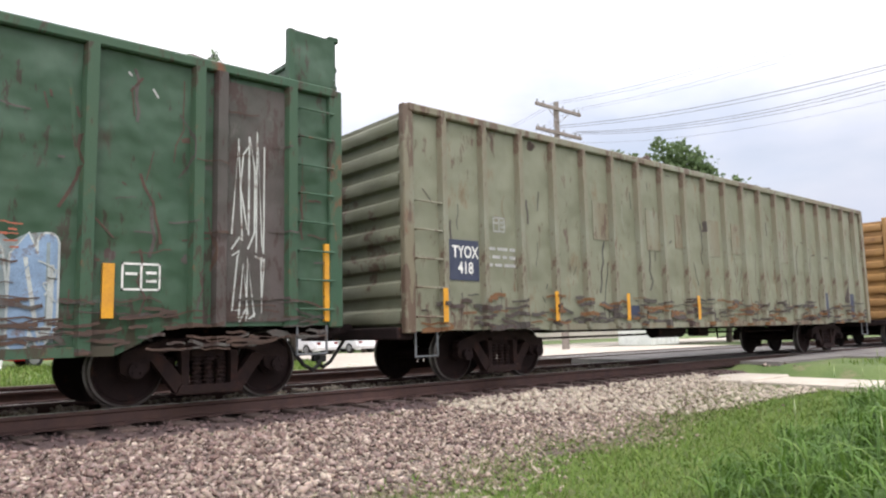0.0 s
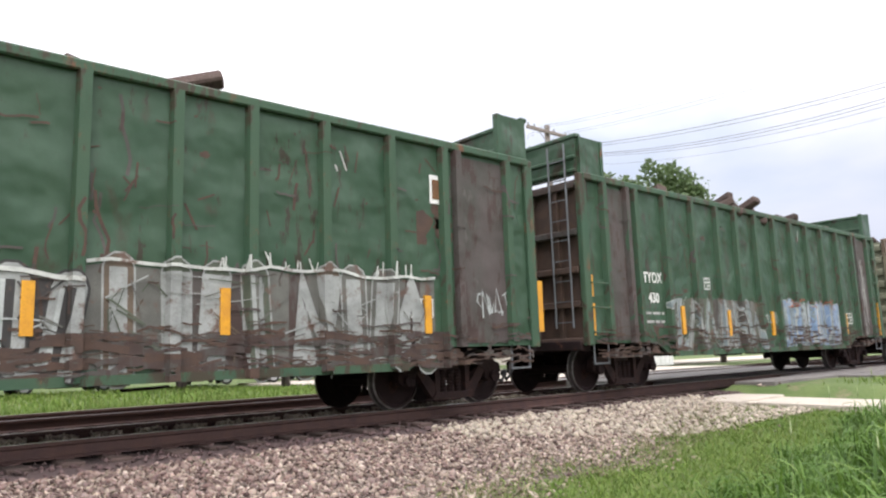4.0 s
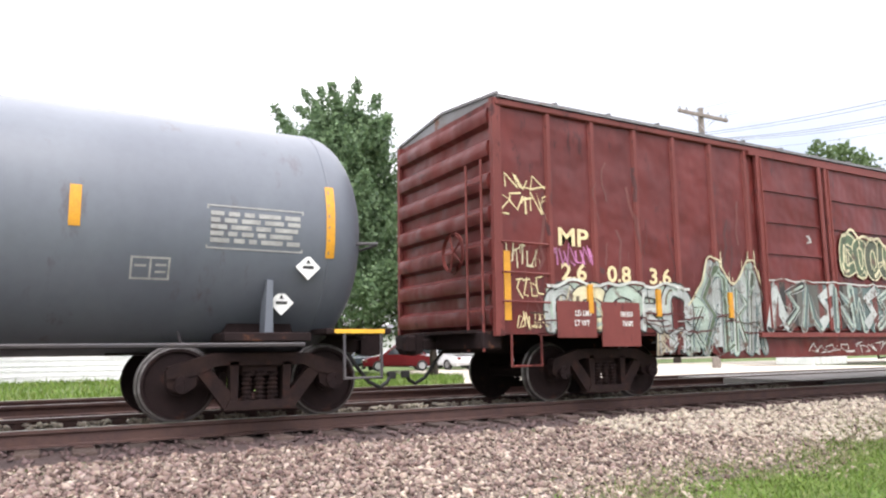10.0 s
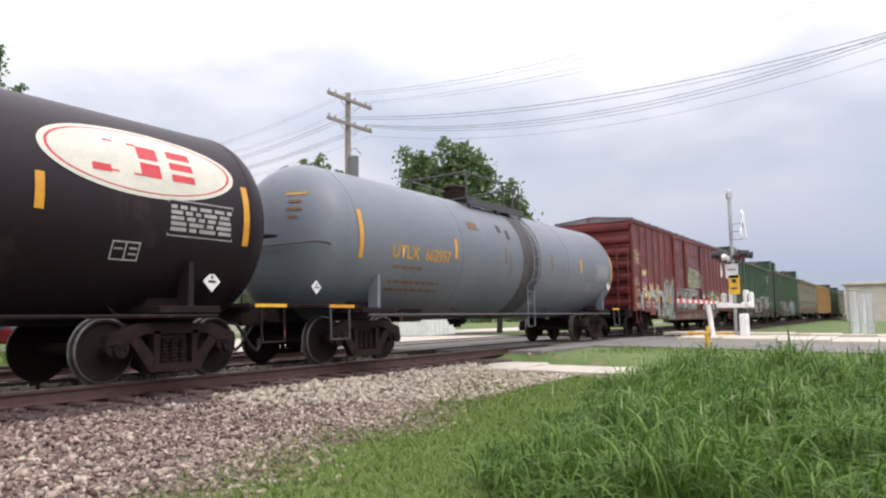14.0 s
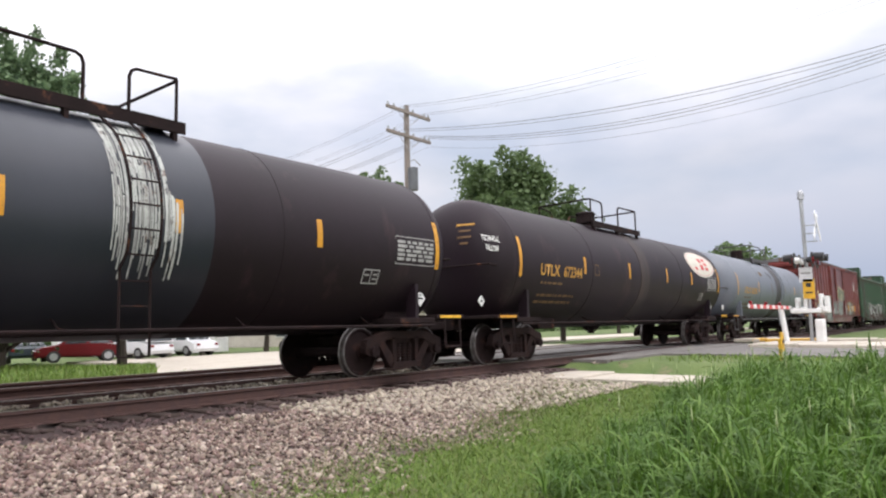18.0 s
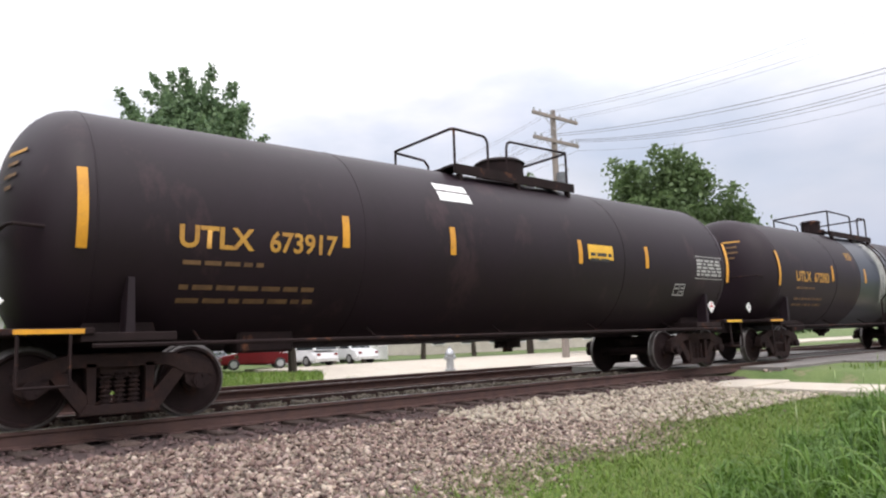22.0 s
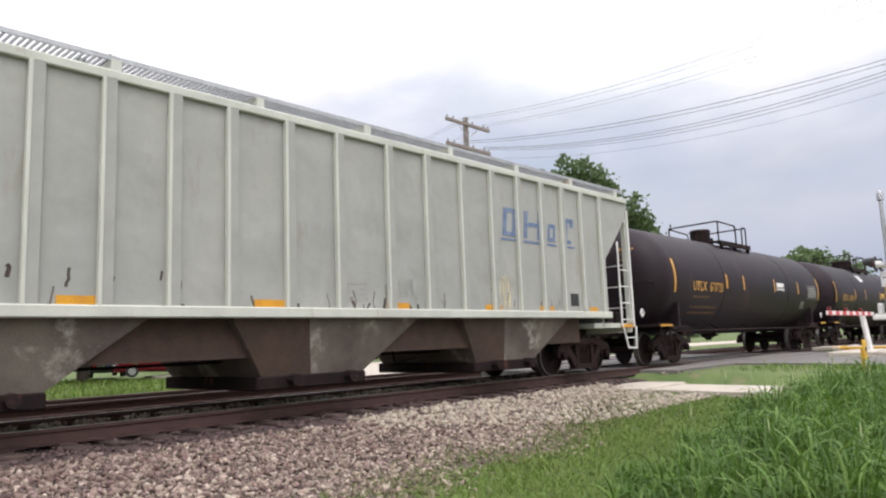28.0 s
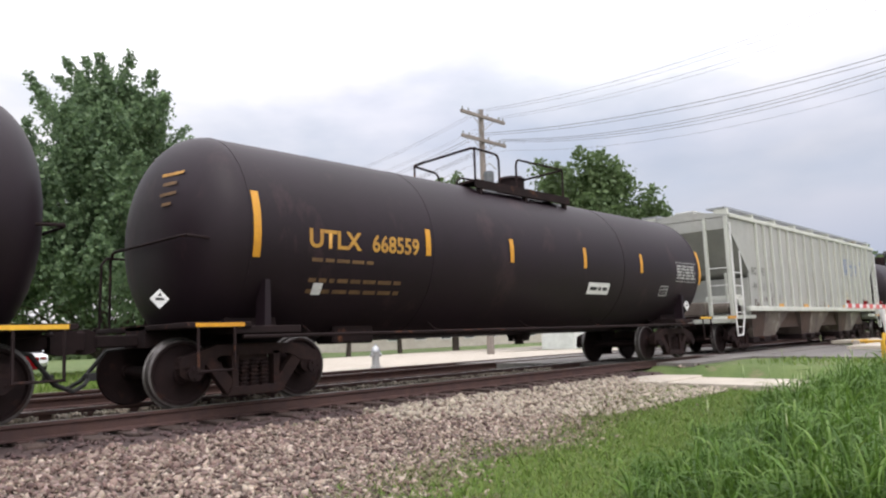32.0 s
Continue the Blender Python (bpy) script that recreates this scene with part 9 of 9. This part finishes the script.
# ---- covered hopper ----
def covered_hopper():
    H0 = -136.27
    car = rail_car("covered_hopper", H0 + 0.07, "pale grey covered hopper car with vertical side posts", "railcar")
    h, zb, zt = 8.17, 1.31, 3.94
    inset = 1.25
    for s in (-1, 1):
        y = s * -SIDE
        bm = bmesh.new()
        prism(bm, [(0.14 - h, zt), (h, zt), (h, zt - 0.35), (h - inset, 2.35), (h - inset, zb), (0.14 - h + inset, zb), (0.14 - h + inset, 2.35), (0.14 - h, zt - 0.35)], min(y, y - s * 0.05), max(y, y - s * 0.05))
        part("side_wall", bm, M["hopper"], car, smooth=False)
        bm = bmesh.new()
        bx(bm, -h + inset - 0.2, h - inset + 0.2, y - 0.08 if s < 0 else y - 0.05, y + 0.05 if s < 0 else y + 0.08, zb - 0.12, zb + 0.02, bevel=0.015)
        part("side_sill", bm, M["hopper_rib"], car)
        bm = bmesh.new()
        bx(bm, 0.14 - h, h, y - 0.06 if s < 0 else y - 0.04, y + 0.04 if s < 0 else y + 0.06, zt - 0.04, zt + 0.08, bevel=0.015)
        part("top_chord", bm, M["hopper_rib"], car)
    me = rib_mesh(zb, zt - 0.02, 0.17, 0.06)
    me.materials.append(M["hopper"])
    # a paler strip along the left edge of each near post
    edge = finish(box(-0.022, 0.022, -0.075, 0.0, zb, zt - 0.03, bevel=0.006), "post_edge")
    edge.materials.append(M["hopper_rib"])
    posts = [-142.32, -141.66, -141.01, -140.25, -139.46, -138.68, -137.79, -136.91, -135.9, -135.03, -134.14, -133.31, -132.5, -131.71, -130.97, -130.21, -129.42]
    for x in posts:
        x -= H0
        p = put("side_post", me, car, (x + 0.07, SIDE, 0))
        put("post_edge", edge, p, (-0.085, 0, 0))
        o = put("side_post", me, car, (x, -SIDE, 0))
        o.rotation_euler = (0, 0, math.pi)
    # roof: curved sheets, hatch row, walkway
    bm = bmesh.new()
    prof = [(-1.465, zt + 0.05), (-1.2, zt + 0.10), (-0.6, zt + 0.20), (0, zt + 0.26), (0.6, zt + 0.20), (1.2, zt + 0.10), (1.465, zt + 0.05)]
    a = [bm.verts.new((0.14 - h, y, z)) for y, z in prof]
    b = [bm.verts.new((h, y, z)) for y, z in prof]
    for i in range(6):
        bm.faces.new((a[i], b[i], b[i + 1], a[i + 1]))
    a0, b0 = [bm.verts.new((x, y, zt - 0.02)) for x in (0.14 - h, h) for y in (-1.465,)], [bm.verts.new((x, 1.465, zt - 0.02)) for x in (0.14 - h, h)]
    bm.faces.new([a0[0]] + a + [b0[0]])
    bm.faces.new([a0[1]] + b + [b0[1]])
    part("roof", bm, M["hopper"], car)
    part("hatch_row", box(-h + 0.5, h - 0.5, -0.32, 0.32, zt + 0.20, zt + 0.36, bevel=0.03), M["hopper"], car)
    for k in (-1, 1):
        yk = k * 1.05
        bm = bmesh.new()
        for q in (-0.26, 0.26):
            bx(bm, -h + 0.3, h + 0.2, yk + q - 0.012, yk + q + 0.012, zt + 0.27, zt + 0.33)
        for i in range(240):
            x = -h + 0.32 + i * (2 * h - 0.17) / 239
            bx(bm, x - 0.008, x + 0.008, yk - 0.25, yk + 0.25, zt + 0.285, zt + 0.32)
        part("running_board", bm, M["galv"], car, "open steel grating walkway", smooth=False)
        for i in range(9):
            x = -h + 0.45 + i * (2 * h - 0.65) / 8
            part("walkway_bracket", box(x - 0.06, x + 0.06, yk - 0.3 if k < 0 else yk - 0.1, yk + 0.1 if k < 0 else yk + 0.3, zt + 0.06, zt + 0.28), M["hopper_rib"], car, smooth=False)
    # ends: vertical bulkhead below a slope sheet, ladders and platforms
    for s, h in ((-1, 8.03), (1, 8.17)):
        bm = bmesh.new()
        v = [bm.verts.new(q) for q in ((s * h, -1.435, zt), (s * h, 1.435, zt), (s * h, 1.435, zt - 0.35), (s * (h - inset), 1.435, 2.35), (s * (h - 3.0), 1.0, 1.25), (s * (h - 3.0), -1.0, 1.25), (s * (h - inset), -1.435, 2.35), (s * h, -1.435, zt - 0.35))]
        bm.faces.new((v[0], v[1], v[2], v[7]))
        bm.faces.new((v[7], v[2], v[3], v[6]))
        bm.faces.new((v[6], v[3], v[4], v[5]))
        part("slope_sheet", bm, M["hopper"], car, "dusty sloping end sheet", smooth=False)
        part("end_bulkhead", box(s * (h - inset) - 0.03, s * (h - inset) + 0.03, -1.415, 1.415, 1.0, 2.2), M["hopper"], car, smooth=False)
        a_, b_ = sorted((s * (h - inset - 0.4), s * (h + 0.02)))
        part("end_platform", box(a_, b_, -1.415, 1.415, 0.98, 1.08), M["hopper_rib"], car, smooth=False)
        for k in (-1, 1):
            part("end_post", box(s * h - 0.07, s * h + 0.07, k * 1.395 - 0.05, k * 1.395 + 0.05, 0.98, zt), M["hopper_rib"], car)
            part("end_post", box(s * h - 0.05, s * h + 0.05, k * 0.75 - 0.04, k * 0.75 + 0.04, 1.08, zt), M["hopper_rib"], car)
        bm = bmesh.new()
        x0, x1 = s * (h + 0.0), s * (h - 0.56)
        tube(bm, [(x0, SIDE - 0.03, 1.0), (x0, SIDE - 0.03, zt - 0.2)], 0.025, 5)
        lad = part("side_ladder", bm, M["whitesteel"], car, "white painted side ladder")
        bm = bmesh.new()
        tube(bm, [(x1, SIDE - 0.03, 1.0), (x1, SIDE - 0.03, 2.95)], 0.025, 5)
        part("stile", bm, M["whitesteel"], lad)
        for i in range(4):
            bm = bmesh.new()
            tube(bm, [(x0, SIDE - 0.03, 1.16 + 0.38 * i), (x1, SIDE - 0.03, 1.16 + 0.38 * i)], 0.016, 4)
            part("rung", bm, M["whitesteel"], lad)
        bm = bmesh.new()
        tube(bm, [(x0 + s * 0.08, SIDE - 0.03, 1.0), (x0 + s * 0.04, SIDE - 0.03, 0.50), (x1 + s * 0.22, SIDE - 0.03, 0.52), (x1 + s * 0.05, SIDE - 0.03, 0.98)], 0.022, 5)
        tube(bm, [(x0 + s * 0.06, SIDE - 0.03, 0.75), (x1 + s * 0.14, SIDE - 0.03, 0.75)], 0.016, 4)
        part("corner_step", bm, M["whitesteel"], car)
        bm = bmesh.new()
        cyl(bm, (s * (h - 1.0), -1.25, 1.52), (s * (h - 1.0), -0.25, 1.52), 0.17, 16)
        part("air_reservoir", bm, M["hopper_rib"], car, "pale air reservoir")
        for xq in (0.42, 0.72):
            part("brake_valve", box(s * (h - xq) - 0.09, s * (h - xq) + 0.09, -1.32, -1.12, 1.08, 1.30 + 0.1 * xq, bevel=0.02), M["under"], car)
        part("sheet_brace", box(s * (h - 0.72) - 0.03, s * (h - 0.72) + 0.03, -1.0, -0.94, 1.08, 2.35), M["hopper_rib"], car, smooth=False)
        for z in (1.45, 1.95, 2.45):
            for k in (-1, 1):
                bm = bmesh.new()
                tube(bm, [(s * (h + 0.03), k * 1.37, z), (s * (h + 0.03), k * 0.75, z)], 0.018, 4)
                part("end_rung", bm, M["whitesteel"], car)
        bm = bmesh.new()
        bx(bm, s * (h - 0.55) - 0.35, s * (h - 0.55) + 0.3, -0.5, 0.3, 1.1, 1.5, bevel=0.04)
        cyl(bm, (s * (h - 0.5), -1.1, 1.3), (s * (h - 0.5), -0.6, 1.3), 0.15, 10)
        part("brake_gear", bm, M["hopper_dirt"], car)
        part("end_sill", box(s * h - 0.12, s * h + 0.14, -1.38, 1.38, 0.86, 1.02, bevel=0.02), M["hopper_rib"], car)
        part("reflector", box(s * h - 0.5, s * h + 0.05, SIDE - 0.012, SIDE + 0.05, 0.98, 1.06), M["reflector"], car, smooth=False)
    # hopper bays: chutes with a steep dark side and a slanting dusty side, closed sheets between them coloured dark for
    # shadow
    part("centre_sheet", box(-6.5, 6.2, -1.22, 1.22, 0.68, zb - 0.08), M["rust_and_shade"], car, "sheets between the chutes, coloured dark as in shadow", smooth=False)
    for cx in (-4.45, 0.0, 4.45):
        z1, z0 = zb - 0.09, 0.40
        top, bot = (cx - 2.3, cx + 1.1, 1.405), (cx - 1.75, cx + 0.0, 1.22)
        bm = bmesh.new()
        t_ = [bm.verts.new(q) for q in ((top[0], -top[2], z1), (top[1], -top[2], z1), (top[1], top[2], z1), (top[0], top[2], z1))]
        b_ = [bm.verts.new(q) for q in ((bot[0], -bot[2], z0), (bot[1], -bot[2], z0), (bot[1], bot[2], z0), (bot[0], bot[2], z0))]
        for i in range(4):
            bm.faces.new((t_[i], t_[(i + 1) % 4], b_[(i + 1) % 4], b_[i]))
        bm.faces.new(b_[::-1])
        bm.faces.new(t_)
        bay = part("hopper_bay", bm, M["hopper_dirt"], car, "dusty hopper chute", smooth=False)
        # the left half of each chute is coloured darker
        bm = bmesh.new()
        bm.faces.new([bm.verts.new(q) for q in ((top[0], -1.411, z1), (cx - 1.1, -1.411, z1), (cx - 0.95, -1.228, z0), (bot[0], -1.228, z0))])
        part("chute_panel", bm, M["rust_and_shade"], bay, "dark brown half of the chute", smooth=False)
        bm = bmesh.new()
        bx(bm, cx - 1.85, cx + 0.05, -1.26, 1.26, 0.24, 0.42, bevel=0.02)
        cyl(bm, (cx - 1.3, -1.40, 0.36), (cx - 1.3, -1.2, 0.36), 0.08, 8)
        cyl(bm, (cx - 0.3, -1.40, 0.36), (cx - 0.3, -1.2, 0.36), 0.08, 8)
        part("outlet_gate", bm, M["under"], bay)
    y = SIDE - 0.006
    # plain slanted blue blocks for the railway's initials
    def slant(x0, x1, z0, z1):
        k = 0.12
        b2 = bmesh.new()
        prism(b2, [(x0, z0), (x1, z0), (x1 + k * (z1 - z0), z1), (x0 + k * (z1 - z0), z1)], y - 0.003, y + 0.002)
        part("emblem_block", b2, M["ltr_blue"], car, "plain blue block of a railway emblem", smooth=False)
    for x0, w in ((-132.95, 0.40), (-132.28, 0.56), (-131.46, 0.26), (-130.85, 0.36)):
        x0 -= H0
        zz = 0.36 if w < 0.3 else 0.54
        t_ = 0.11 if w > 0.3 else 0.07
        slant(x0, x0 + t_, 2.74, 2.74 + zz)
        slant(x0 + w - t_, x0 + w, 2.74 if w != 0.36 else 3.10, 2.74 + zz)
        for z in ((2.74, 2.74 + zz - 0.08) if w != 0.56 else (2.98,)):
            slant(x0 + t_ + 0.12 * (z - 2.74), x0 + w - t_ + 0.12 * (z - 2.74), z, z + 0.08)
        slant(x0 - 0.06, x0 + w + 0.03, 2.65, 2.69)
    for st, x in (("RC", -142.67), ("PE", -141.98)):
        lettering(car, st, 0.31, x - H0, y, 2.30, M["g_dim"], "dark grey reporting mark", sx=0.95, bold=0.006)
    for st, x in (("49", -142.67), ("21", -141.97), ("5", -141.33)):
        lettering(car, st, 0.29, x - H0, y, 1.84, M["g_dim"], "dark grey car number", sx=0.95, bold=0.004)
    bars(car, -142.98 - H0, -141.415 - H0, 1.58, 2, 0.13, M["ltr_grey"], 55, h=0.05)
    outline_box(car, -136.35 - H0 - 0.2, 1.45, 0.42, 0.26, M["ltr_grey"])
    tag(car, -135.75 - H0, 1.50, 0.62, 0.26, "ltr_grey", 56, SIDE, 5, 0.02)
    tag(car, -133.15 - H0, 1.38, 0.4, 0.62, "ltr_cream", 57, SIDE, 4, 0.07)
    outline_box(car, -131.25 - H0, 1.42, 0.34, 0.24, M["ltr_grey"])
    part("data_plate", box(-130.72 - H0, -130.42 - H0, SIDE - 0.007, SIDE, 1.44, 1.70), M["black"], car, smooth=False)
    for x in (-140.45, -138.05, -135.7, -133.3, -131.6, -129.9):
        part("reflector", box(x - H0 - 0.24, x - H0 + 0.24, SIDE - 0.007, SIDE, 1.33, 1.43), M["reflector"], car, "amber reflector strip", smooth=False)
    rust_lines(car, 50, -6.7, 6.7, 1.34, 1.75, ["hopper_dirt", "rust_panel"], 301, upright=True, length=(0.1, 0.35), width=(0.01, 0.05))
    rust_patches(car, 12, -6.8, -5.0, 1.34, 1.7, ["hopper_dirt", "rust_panel"], 302, (0.03, 0.10))
    running_gear(car, 2 * h, -6.80, 6.55)


covered_hopper()


# ---- what moves ----
def motions():
    times = [0.5 * i for i in range(65)]
    for ob, x in CARS:
        z = ob.location.z
        walk(ob, [(t, pose(x + advance(t), TRACK_Y, z)) for t in times])
    fine = [0.1 * i for i in range(321)]
    angle = [math.degrees(advance(t) / WHEEL_R) for t in fine]
    for w, x in WHEELSETS:
        walk(w, [(t, pose(x, 0, WHEEL_R, 0, a, 0)) for t, a in zip(fine, angle)])


motions()
